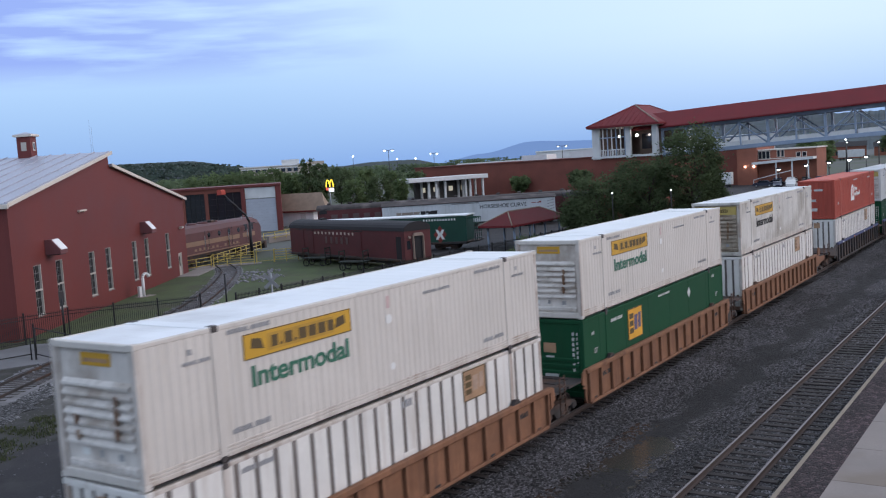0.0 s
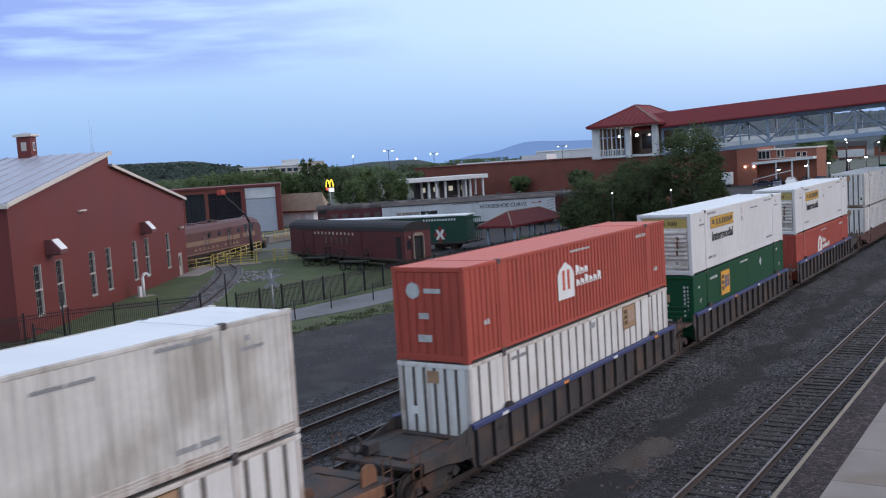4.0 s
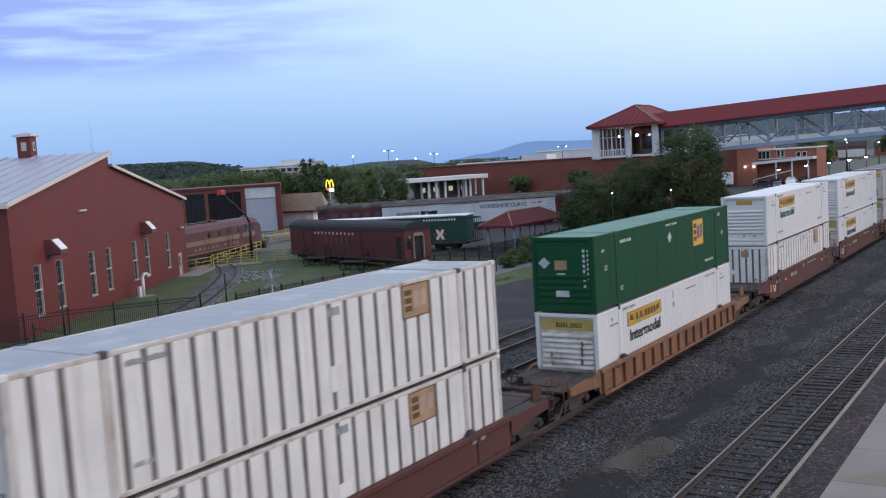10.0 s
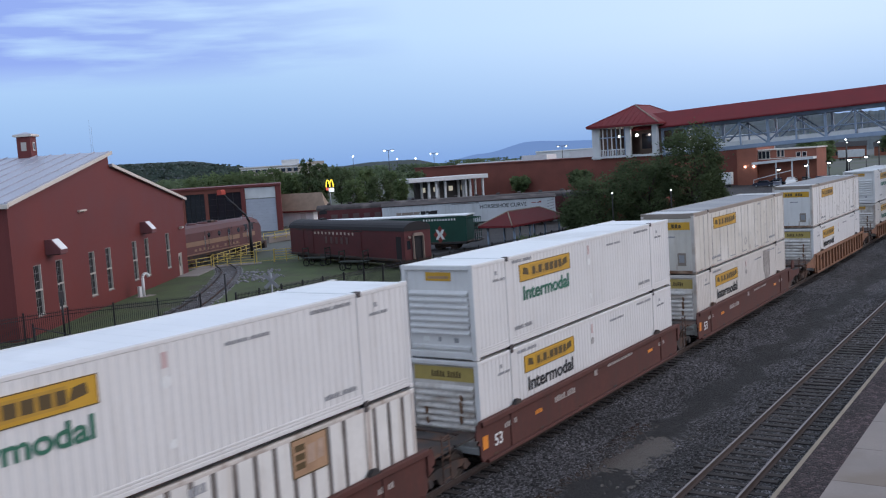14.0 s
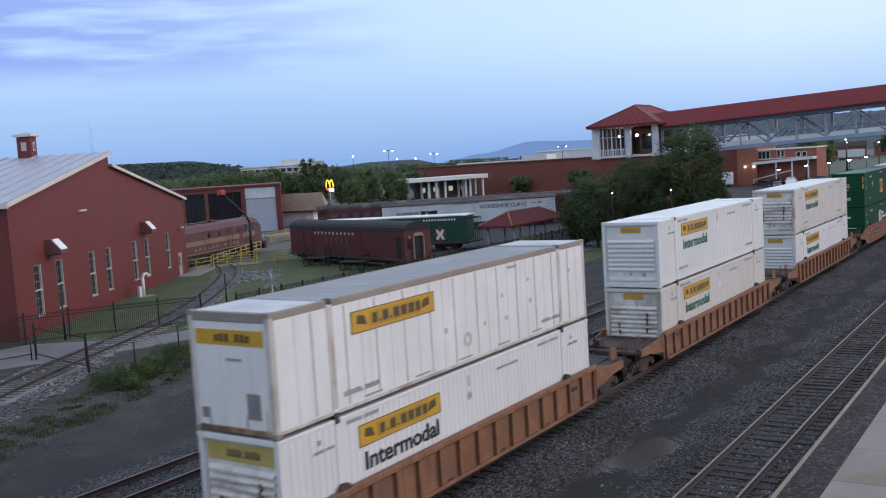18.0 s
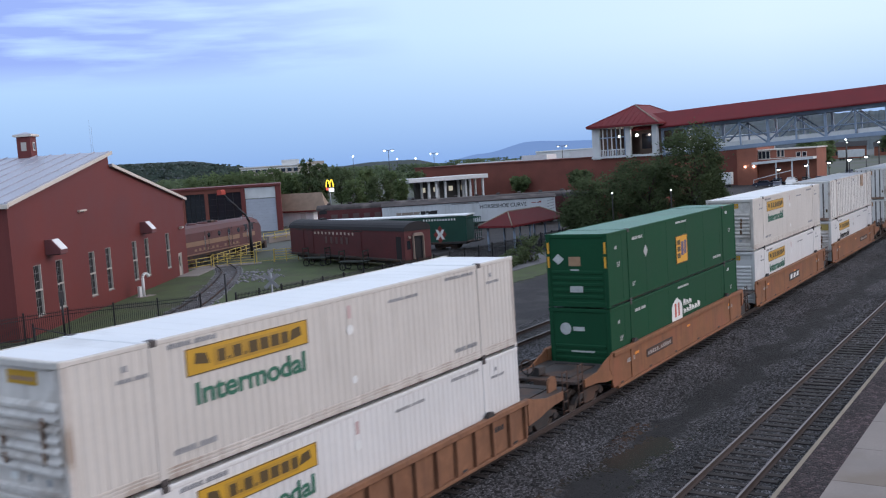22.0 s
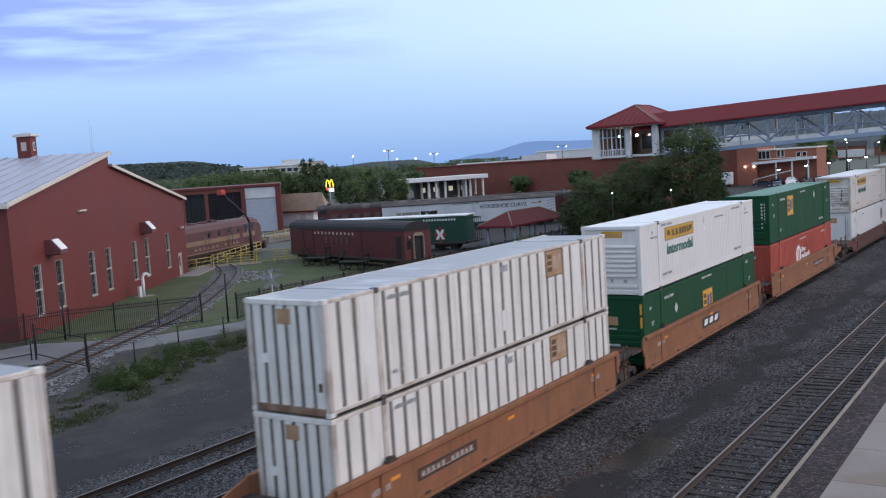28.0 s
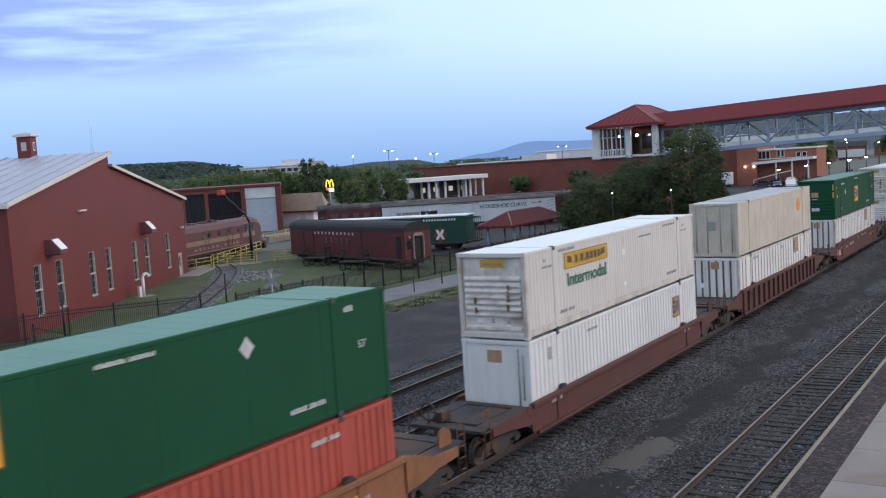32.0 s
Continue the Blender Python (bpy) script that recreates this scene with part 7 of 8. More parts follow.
for y in (48.6, 46.6):
    part("lamp", Shape().ball((224.6, y, 3.9), 0.20), LAMP_GLOW, entry)
# drive-through canopy
gas = thing("drive_canopy", "white flat canopy on round columns", "canopy", wall_pose((193.5, 122.6), (217.5, 109.8), -0.4))
part("canopy_roof", Shape().slab(0, 23.0, 0, 8, 5.2, 6.25, 0.08), PALE_PAINT, gas, "white fascia")
for x in (6, 8.2, 10.8, 16.8, 18.2, 22):
    part("column", Shape().slab(x, x + 0.55, 1.5, 2.05, 0, 5.2, 0.05, axis=2), PALE_PAINT, gas)
    part("column", Shape().slab(x, x + 0.55, 5.4, 5.95, 0, 5.2, 0.05, axis=2), PALE_PAINT, gas)
# a dark box is added to give the canopy its dim interior
part("kiosk", Shape().box(5.0, 21.0, 6.2, 7.6, 0, 5.1), surf("dark_canopy_interior", (0.06, 0.05, 0.045), 0.6), gas, "added dark box for the dim space under the canopy")
for x in (6.4, 10.0, 14.5, 18.2):
    part("window", Shape().box(x, x + 1.2, 6.14, 6.19, 2.4, 3.6), WARM_PANE, gas)


# ---- lamps ----
def lot_lamp(x, y, h, heads=2, glowing=LAMP_GLOW, r=0.45):
    ob = thing("street_lamp", "tall dark parking lot lamp with lit heads", "street lamp", pose(x, y, -0.4), group="parking lot lamps")
    part("pole", Shape().tube((0, 0, 0), (0, 0, h), 0.14, 0.09, n=8), BLACK_IRON, ob)
    span = 1.1 if heads == 2 else 0.0
    part("arm", Shape().slab(-span, span + 0.1, -0.06, 0.06, h - 0.1, h + 0.05, 0.02), BLACK_IRON, ob, m=pose(0, 0, 0, 0, 0, -56))
    for k in range(heads):
        sx = (-1.25, 1.25)[k] if heads == 2 else 0.0
        hd = part("lamp_head", Shape().slab(sx - 0.5, sx + 0.5, -0.35, 0.35, h - 0.05, h + 0.22, 0.06), BLACK_IRON, ob, m=pose(0, 0, 0, 0, 0, -56))
        part("bulb", Shape().ball((sx, 0, h - 0.12), r, squash=0.6), glowing, hd, "lit lamp")
    return ob


lot_lamp(252.0, 172.0, 15.0, r=0.30)
lot_lamp(305.0, 190.0, 13.6, r=0.24)
lot_lamp(270.0, 118.0, 12.6, r=0.2)
lot_lamp(330.0, 128.0, 12.0, heads=1)
lot_lamp(300.0, 112.0, 11.0, heads=1)
for x, y, h in ((205, 36.0, 4.0), (205, 30.5, 4.55), (205, 26.1, 4.9), (205, 22.2, 5.25), (205, 19.05, 5.6), (205, 16.7, 8.4), (205, 22.75, 9.35), (260, 33.0, 8.4)):
    lot_lamp(x, y, h, heads=1, glowing=COOL_GLOW, r=0.30 if h < 6 else 0.16)
for x, y, h in ((87.0, 15.93, 5.7), (87.0, 21.9, 5.6)):
    ob = thing("path_lamp", "slim lamp post with a small lit globe among the trees", "street lamp", pose(x, y, -0.4), group="path lamps")
    part("pole", Shape().tube((0, 0, 0), (0, 0, h), 0.05, n=6), BLACK_IRON, ob)
    part("globe", Shape().ball((0, 0, h + 0.1), 0.06), COOL_GLOW, ob, "small lit globe")


# ---- trees ----
def tree(x, y, h, spread, seed, leaf, lean=0.0, clumps=62, leaves=120, size=0.19, low=0.25, label="leafy dark green broadleaf tree", m=None, cone=False):
    """Tapered trunk, limbs, and a crown of many small leaves in clumps round the limb ends."""
    rng = random.Random(seed)
    ob = thing("tree", label, "tree", pose(x, y, -0.4) if m is None else m)
    trunk = Shape()
    top = Vector((lean, 0, h * 0.7))
    pts = [Vector((0, 0, 0)) + top * f + Vector((rng.uniform(-0.1, 0.1), rng.uniform(-0.1, 0.1), 0)) * (f > 0) for f in (0, 0.25, 0.5, 0.75, 1.0)]
    r0 = h * 0.022
    for i, (p, q) in enumerate(zip(pts, pts[1:])):
        trunk.tube(p, q, r0 * (1 - 0.2 * i), r0 * (1 - 0.2 * (i + 1)), n=8)
    part("trunk", trunk, BARK, ob)
    co = []
    for k in range(clumps):
        f = low + (1 - low) * (k + 0.5) / clumps
        a = k * 2.4 + rng.uniform(-0.5, 0.5)
        rr = spread * math.sin(math.pi * min(1.0, 0.14 + 0.86 * (1 - (f - low) / (1 - low)) ** 0.75)) * rng.uniform(0.55, 1.05) + 0.15
        if cone:
            rr = spread * (1.02 - (f - low) / (1 - low)) * rng.uniform(0.55, 1.05)
        end = Vector((lean * f + rr * math.cos(a), rr * math.sin(a), h * f * rng.uniform(0.95, 1.03)))
        if k % 3 == 0:
            base = top * min(1.0, max(0.2, f * 0.85))
            part("limb", Shape().tube(base, end, h * 0.006, h * 0.002, n=5), BARK, ob)
        cr = spread * rng.uniform(0.22, 0.40) * ((1.25 - f) if cone else 1.0)
        for _ in range(leaves):
            d = Vector((rng.gauss(0, 1), rng.gauss(0, 1), rng.gauss(0, 0.75)))
            co.append(end + d * cr * 0.55)
    crown = Shape()
    for c in co:
        u = Vector((rng.uniform(-1, 1), rng.uniform(-1, 1), rng.uniform(-0.6, 0.6))).normalized() * size * rng.uniform(0.5, 1.1)
        w = u.orthogonal().normalized() * size * rng.uniform(0.3, 0.6)
        crown.face(c - u, c + w, c + u, c - w)
    part("crown", crown, leaf, ob)
    return ob


tree(90.0, 25.0, 7.0, 2.6, 1, LEAF, low=0.15)
tree(93.0, 20.5, 8.7, 2.9, 2, LEAF, low=0.15)
tree(93.5, 16.1, 11.2, 2.7, 3, LEAF, low=0.10, clumps=110)
tree(97.5, 15.3, 8.9, 2.2, 4, LEAF, low=0.06, label="dark green conifer by the footbridge", cone=True, clumps=150, leaves=90)
tree(91.5, 27.6, 4.8, 1.9, 5, LEAF, low=0.12)
tree(96.0, 23.0, 7.8, 2.8, 6, LEAF, low=0.15)
# the belt of trees round the far parking lot
for k, (x, y, h, sp) in enumerate(((175.5, 178.3, 9.8, 3.9), (174.5, 169.7, 10.1, 3.3), (180.3, 168.4, 10.3, 3.1), (177.9, 159.5, 10.3, 3.0), (184.7, 159.6, 10.9, 2.6), (176.7, 146.2, 9.4, 2.1),
        (175.7, 139.9, 12.2, 1.8), (174.1, 134.2, 11.4, 1.8), (201.5, 151.3, 10.1, 2.9), (184.6, 129.2, 9.1, 2.1), (200.3, 133.4, 8.2, 1.5))):
    tree(x, y, h, sp, 11 + k, LEAF_MID if k in (6, 7, 8) else LEAF_LIGHT, size=0.36, leaves=60, low=0.1, label="tall dark green tree by the far lot" if k in (6, 7, 8) else "light green tree by the far parking lot")
for k, (x, y, h, sp) in enumerate(((155.5, 109.6, 7.2, 1.9), (149.4, 97.9, 7.7, 2.4), (173.6, 110.7, 6.6, 1.5), (212.8, 133.2, 7.5, 2.3))):
    tree(x, y, h, sp, 31 + k, LEAF_LIGHT if k % 2 == 0 else LEAF, size=0.30, leaves=60, low=0.08, label="bushy green tree behind the display cars")
tree(232.0, 141.0, 4.6, 2.6, 18, LEAF, size=0.5, leaves=50, label="rounded shrub by the canopy")
tree(222.0, 107.0, 4.6, 2.2, 19, LEAF_LIGHT, size=0.5, leaves=40, label="small tree against the brick wall")
tree(219.0, 88.0, 5.4, 2.4, 20, LEAF, size=0.5, leaves=40, label="small tree against the brick wall")
tree(260.0, 39.8, 8.2, 3.2, 21, LEAF_LIGHT, size=0.6, leaves=50, label="light green tree by the parking lot")
tree(420.0, 76.0, 10.4, 6.4, 22, LEAF_LIGHT, size=0.6, leaves=90, low=0.1, label="broad light green tree beyond the far lot")
tree(460.0, 50.0, 10.0, 6.0, 23, LEAF, size=0.8, leaves=60, low=0.1, label="dark green tree beyond the far lot")
tree(480.0, 38.0, 9.0, 6.0, 24, LEAF, size=0.8, leaves=60, low=0.1, label="dark green tree beyond the far lot")

# far woods: one joined mass of leaves over rolling ground
rng = random.Random(77)
woods = Shape()
for k in range(520):
    az = radians(rng.uniform(27, 66))
    dist = rng.uniform(290, 620)
    cx, cy = dist * math.cos(az), -16 + dist * math.sin(az)
    if az < radians(40) and dist < 420:
        continue
    base, hh, sp = -0.5 + (dist - 290) * 0.006, rng.uniform(5.0, 9.5), rng.uniform(3.5, 6)
    for _ in range(120):
        d = Vector((rng.gauss(0, 0.5) * sp, rng.gauss(0, 0.5) * sp, base + hh * (0.15 + 0.85 * rng.random() ** 0.6)))
        c = Vector((cx, cy, 0)) + d
        u = Vector((rng.uniform(-1, 1), rng.uniform(-1, 1), rng.uniform(-0.5, 0.5))).normalized() * rng.uniform(0.5, 1.1)
        w = u.orthogonal().normalized() * rng.uniform(0.35, 0.75)
        woods.face(c - u, c + w, c + u, c - w)
# tree tops along the wooded hill's crest
HILL_TREES = surf("far_hill_leaves", (0.024, 0.040, 0.030), 0.95, var=0.5, big=30, fine=0.1, bump=0)
crest = Shape()
for k in range(420):
    az = radians(rng.uniform(41, 56))
    dist = rng.uniform(1180, 1420)
    lift = np.interp(math.degrees(az), (41, 44.4, 48.75, 56), (10, 14, 29, 30)) * (dist - 1100) / 320
    for _ in range(10):
        c = Vector((dist * math.cos(az), -16 + dist * math.sin(az), lift)) + Vector((rng.gauss(0, 5), rng.gauss(0, 5), rng.uniform(0, 6)))
        u = Vector((rng.uniform(-1, 1), rng.uniform(-1, 1), rng.uniform(-0.5, 0.5))).normalized() * rng.uniform(2.0, 4.0)
        w = u.orthogonal().normalized() * rng.uniform(1.5, 2.6)
        crest.face(c - u, c + w, c + u, c - w)
solid("hill_trees", crest, HILL_TREES, "dark trees along the wooded hill", "woods", kind="stuff")
solid("far_woods", woods, FAR_LEAF, "mixed green woods along the valley", "woods", kind="stuff")


# hills and the distant ridge
def ridge(name, az0, az1, dist, heights, material, jag=0.0, seed=1, base=-5.0):
    """A long hill whose crest follows heights at even steps of bearing."""
    rng = random.Random(seed)
    s, n = Shape(), 240
    prev = None
    for k in range(n + 1):
        f = k / n
        g = f * (len(heights) - 1)
        i = min(int(g), len(heights) - 2)
        t = g - i
        t = t * t * (3 - 2 * t)
        hz = heights[i] * (1 - t) + heights[i + 1] * t + rng.uniform(-jag, jag)
        az = radians(az0 + (az1 - az0) * f)
        c, sn = math.cos(az), math.sin(az)
        row = [(d * c, -16 + d * sn, z) for d, z in ((dist * 0.80, base), (dist * 0.92, base + (hz - base) * 0.55), (dist, hz), (dist * 1.15, base))]
        if prev:
            for j in range(3):
                s.face(prev[j], row[j], row[j + 1], prev[j + 1], smooth=True)
        prev = row
    return solid(name, s, material, kind="structure")


# hill colours lean blue-grey: distance haze is mixed into the base colour
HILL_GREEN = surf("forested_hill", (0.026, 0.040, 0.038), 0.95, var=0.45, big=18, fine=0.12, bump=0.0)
HILL_BLUE = surf("haze_tinted_far_hill", (0.10, 0.14, 0.17), 0.95, var=0.12, big=200, fine=0.01, bump=0.0)
# the far ridge is unlit: emission gives it the flat blue of haze
RIDGE_BLUE = backdrop_glow("glowing_distant_ridge", (0.13, 0.22, 0.44), RIDGE_GLOW)
ridge("hill_wooded", 40.0, 75.0, 1500, [15, 20, 37, 38, 38, 40, 42, 42, 42], HILL_GREEN, 0.35, 5)
ridge("hill_mid", 29.0, 42.0, 1700, [6, 6, 8, 19, 19, 15, 13], HILL_GREEN, 0.35, 6)
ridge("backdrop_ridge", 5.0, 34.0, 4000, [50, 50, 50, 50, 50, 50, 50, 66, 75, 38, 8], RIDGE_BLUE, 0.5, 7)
# the town slope carries its haze as a bluish tint
ridge("hill_town", 2.0, 26.0, 900, [30, 30, 30, 31, 30, 27, 17, 6], surf("haze_tinted_wooded_slope", (0.058, 0.075, 0.085), 0.95, var=0.35, big=14, fine=0.12, bump=0.0), 0.6, 8)

# apartment block and lit roofs far off
apt = thing("apartment_block", "long tan apartment block with flat roof far off", "building", wall_pose((315.5, 304.7), (336.5, 283.0), -0.4))
part("wall", Shape().box(0, 30, 0, 12, 0, 13.0), TAN_WALL, apt)
part("roof", Shape().slab(-0.4, 30.4, -0.4, 12.4, 13.0, 13.5, 0.1), PALE_PAINT, apt)
part("penthouse", Shape().box(19, 27, 2, 10, 13.5, 15.9), PALE_PAINT, apt)
part("wing", Shape().box(30.4, 38.5, 1, 11, 0, 14.4), TAN_WALL, apt)
for fl_ in range(4):
    part("floor_band", Shape().box(-0.2, 30.2, -0.5, 0.0, 3.2 * fl_ + 2.4, 3.2 * fl_ + 2.9), PALE_PAINT, apt, "pale balcony band")
    part("floor_band", Shape().box(30.3, 38.6, 0.7, 1.0, 3.2 * fl_ + 2.9, 3.2 * fl_ + 3.3), PALE_PAINT, apt, "pale balcony band")
for k in range(4):
    part("window", Shape().box(31.0 + k * 1.9, 32.2 + k * 1.9, 0.93, 1.0, 11.0, 12.6), WARM_PANE if k == 2 else DARK_PANE, apt)
part("stair_bay", Shape().slab(26.0, 30.0, -1.2, 0.0, 0, 13.4, 0.1, axis=2), TAN_WALL, apt, "tan stair bay")
for fl_ in range(3):
    for k in range(9):
        w = part("window", Shape().box(1.0 + k * 2.9, 2.9 + k * 2.9, -0.05, 0.0, 8.6 - fl_ * 3.0 + 1.8, 8.6 - fl_ * 3.0 + 3.4), DARK_PANE, apt)
for x, y, w, d, h, nm in ((330, 175, 34, 12, 9.0, 'c'), (400, 170, 46, 14, 12.2, 'd'), (330, 92, 16, 12, 12.0, 'e'), (352, 84, 16, 12, 13.0, 'f'), (360, 100, 16, 10, 12.0, 'g')):
    bl_ = thing("far_building", "pale flat-roofed building far off", "building", pose(x, y, -0.4, 0, 0, 120))
    part("wall", Shape().box(-w / 2, w / 2, -d / 2, d / 2, 0, h - 0.6), PALE_PAINT if nm in 'cdefg' else TAN_WALL, bl_)
    part("roof", Shape().slab(-w / 2 - 0.3, w / 2 + 0.3, -d / 2 - 0.3, d / 2 + 0.3, h - 0.6, h, 0.1), PALE_PAINT, bl_)
    for k in range(int(w / 4)):
        part("window", Shape().box(-w / 2 + 1 + k * 4, -w / 2 + 3 + k * 4, -d / 2 - 0.04, -d / 2, h - 3.2, h - 1.4), WARM_PANE if k % 3 == 0 else DARK_PANE, bl_)
for x, y, z in ((345, 262, 14.9), (371, 256, 12.6), (395, 262, 12.4)):
    ob = thing("roof_floodlight", "bright floodlight on a tall pole far off", "lamp", pose(x, y, z), group="far floodlights")
    part("bulb", Shape().ball((0, 0, 0), 0.26), LAMP_GLOW, ob)
    part("pole", Shape().tube((0, 0, -z - 0.4), (0, 0, -0.3), 0.12, n=6), BLACK_IRON, ob)

# glowing twin arches sign
SIGN_GLOW = glow("glowing_yellow_sign", (1.0, 0.72, 0.05), 2.4 * LAMP)
sign = thing("arch_sign", "glowing yellow double arch sign on a post", "sign", pose(166.3, 125.2, 3.0, 0, 0, -52) @ Matrix.Diagonal((0.55, 0.55, 0.55, 1)))
part("post", Shape().tube((0, 0, -6.2), (0, 0, 4.6), 0.2, n=8), GREY_STEEL, sign)
for sg in (-1, 1):
    s = Shape()
    for k in range(10):
        a0, a1 = math.pi * k / 10, math.pi * (k + 1) / 10
        s.tube((sg * 0.75 - 0.72 * math.cos(a0), 0, 4.6 + 2.9 * math.sin(a0)), (sg * 0.75 - 0.72 * math.cos(a1), 0, 4.6 + 2.9 * math.sin(a1)), 0.22, n=6)
    part("arch", s, SIGN_GLOW, sign)
part("panel", Shape().slab(-1.6, -0.55, -0.15, 0.15, 3.3, 4.4, 0.05), glow("glowing_red_panel", (0.9, 0.12, 0.08), 1.0 * LAMP), sign)
part("panel", Shape().slab(-0.5, 1.7, -0.15, 0.15, 2.6, 4.2, 0.05), glow("glowing_white_panel", (0.9, 0.9, 0.9), 1.3 * LAMP), sign)


# ---- fences ----
def iron_fence(name, label, pts, height, post_every=None, pickets=True, group=""):
    ob = thing(name, label, "fence")
    for (x0, y0), (x1, y1) in zip(pts, pts[1:]):
        ln = math.dist((x0, y0), (x1, y1))
        m = wall_pose((x0, y0), (x1, y1), -0.36)
        n = max(1, round(ln / 2.4))
        for k in range(n):
            xa = ln * k / n
            part("post", Shape().slab(xa - 0.05, xa + 0.05, -0.05, 0.05, 0, height + 0.12, 0.01, axis=2), BLACK_IRON, ob, m=m)
            xb = ln * (k + 1) / n
            for z in ((0.16, height - 0.14, height - 0.34) if pickets else (0.1, height * 0.55, height - 0.03)):
                part("rail", Shape().box(xa + 0.05, xb - 0.05, -0.018, 0.018, z, z + 0.04), BLACK_IRON, ob, m=m)
            if pickets:
                s = Shape()
                c = int((xb - xa) / 0.125)
                for j in range(1, c):
                    xx = xa + (xb - xa) * j / c
                    s.box(xx - 0.012, xx + 0.012, -0.012, 0.012, 0.05, height)
                tagged(part("picket_infill", s, BLACK_IRON, ob, m=m), kind="stuff")
    x1, y1 = pts[-1]
    part("post", Shape().slab(-0.05, 0.05, -0.05, 0.05, 0, height + 0.12, 0.01, axis=2), BLACK_IRON, ob, m=pose(x1, y1, -0.36))
    return ob


iron_fence("iron_fence", "black iron picket fence along the museum lawn", [(14.0, 41.6), (34.3, 38.6), (36.9, 37.8), (43.6, 32.9)], 1.9)
iron_fence("iron_fence", "black iron picket fence beside the path", [(45.3, 31.3), (53.8, 30.9), (70.4, 30.4), (100, 30.3)], 1.75)
# tall posts of the gate over the spur
for x, y, h in ((36.2, 37.3, 2.7), (44.15, 31.0, 3.3)):
    ob = thing("sign_post", "tall black post by the fence", "post", pose(x, y, -0.36))
    part("post", Shape().tube((0, 0, 0), (0, 0, h), 0.06, n=8), BLACK_IRON, ob)
    if h < 3:
        part("plate", Shape().slab(-0.16, 0.16, -0.02, 0.02, h - 0.25, h + 0.45, 0.01), surf("dark_grey_sign", (0.06, 0.05, 0.05), 0.6), ob, "narrow dark sign plate", m=pose(0, 0, 0, 0, 0, -30))
low = thing("post_fence", "low fence of thin dark posts and rails by the path", "fence")
LOW = [(30.3, 26.8), (32.2, 25.5), (36.8, 27.4), (39.7, 26.7), (41.2, 25.2), (46.2, 26.9), (50.6, 27.5), (54.5, 26.8), (58.7, 26.1), (63.3, 26.6), (65.8, 26.2), (70.8, 25.9)]
for x, y in LOW:
    part("post", Shape().tube((x, y, -0.4), (x, y, 0.95), 0.045, n=6), BLACK_IRON, low)
for (x0, y0), (x1, y1) in zip(LOW, LOW[1:]):
    part("wire", Shape().tube((x0, y0, 0.85), (x1, y1, 0.85), 0.010, n=4), BLACK_IRON, low)
gate = thing("track_gate", "black tubular gate standing across the spur track", "gate")
GA, GB = (31.45, 33.2), (30.1, 26.6)
for x, y in (GA, GB):
    part("gate_post", Shape().slab(x - 0.045, x + 0.045, y - 0.045, y + 0.045, -0.4, 1.75, 0.015, axis=2), BLACK_IRON, gate)
for f0, f1 in ((0.02, 0.98),):
    a = [GA[i] + (GB[i] - GA[i]) * f0 for i in (0, 1)]
    b = [GA[i] + (GB[i] - GA[i]) * f1 for i in (0, 1)]
    for z in (0.0, 1.5):
        part("gate_bar", Shape().tube((*a, z), (*b, z), 0.035, n=6), BLACK_IRON, gate)
    for p in (a, b):
        part("gate_upright", Shape().tube((*p, 0.0), (*p, 1.5), 0.035, n=6), BLACK_IRON, gate)
tagged(gate, label="black tubular gate standing across the spur track")
ob = thing("track_gate", "black tubular gate panel beside the spur track", "gate")
for z in (0.0, 0.9):
    part("gate_bar", Shape().tube((31.3, 33.4, z), (20.0, 36.5, z), 0.035, n=6), BLACK_IRON, ob)
for f in (0.0, 0.33, 0.66, 1.0):
    part("gate_upright", Shape().tube((31.3 - 11.3 * f, 33.4 + 3.1 * f, -0.4), (31.3 - 11.3 * f, 33.4 + 3.1 * f, 0.95), 0.04, n=6), BLACK_IRON, ob)

# ---- spur track into the museum yard ----
SPUR = [(12.0, 19.6), (20.0, 24.0), (26.4, 27.6), (30.6, 29.9), (35.9, 32.6), (43.1, 36.2), (48.4, 39.5), (54.8, 44.3), (61.0, 49.4), (68.6, 56.4), (73.0, 62.0)]


def spur_at(f):
    g = f * (len(SPUR) - 1)
    i = min(int(g), len(SPUR) - 2)
    t = g - i
    p = [SPUR[max(0, i - 1)], SPUR[i], SPUR[i + 1], SPUR[min(len(SPUR) - 1, i + 2)]]
    return tuple(0.5 * (2 * p[1][k] + (p[2][k] - p[0][k]) * t + (2 * p[0][k] - 5 * p[1][k] + 4 * p[2][k] - p[3][k]) * t * t + (3 * p[1][k] - p[0][k] - 3 * p[2][k] + p[3][k]) * t ** 3) for k in (0, 1))


spur = thing("track_spur", "rusty museum spur track in pale gravel", "railway track", kind="structure")
N = 120
line = [spur_at(k / N) for k in range(N + 1)]
for off in (-0.75, 0.75):
    s = Shape()
    prev = None
    for k in range(N + 1):
        a, b = line[max(0, k - 1)], line[min(N, k + 1)]
        d = Vector((b[0] - a[0], b[1] - a[1], 0)).normalized()
        nrm = Vector((-d.y, d.x, 0))
        c = Vector((*line[k], 0)) + nrm * off
        row = [c - nrm * 0.04 + Vector((0, 0, -0.32)), c - nrm * 0.04 + Vector((0, 0, -0.17)), c + nrm * 0.04 + Vector((0, 0, -0.17)), c + nrm * 0.04 + Vector((0, 0, -0.32))]
        if prev:
            for j in range(3):
                s.face(prev[j], row[j], row[j + 1], prev[j + 1])
        prev = row
    part("rail", s, DARK_STEEL, spur)
gv = Shape()
prev = None
rng = random.Random(9)
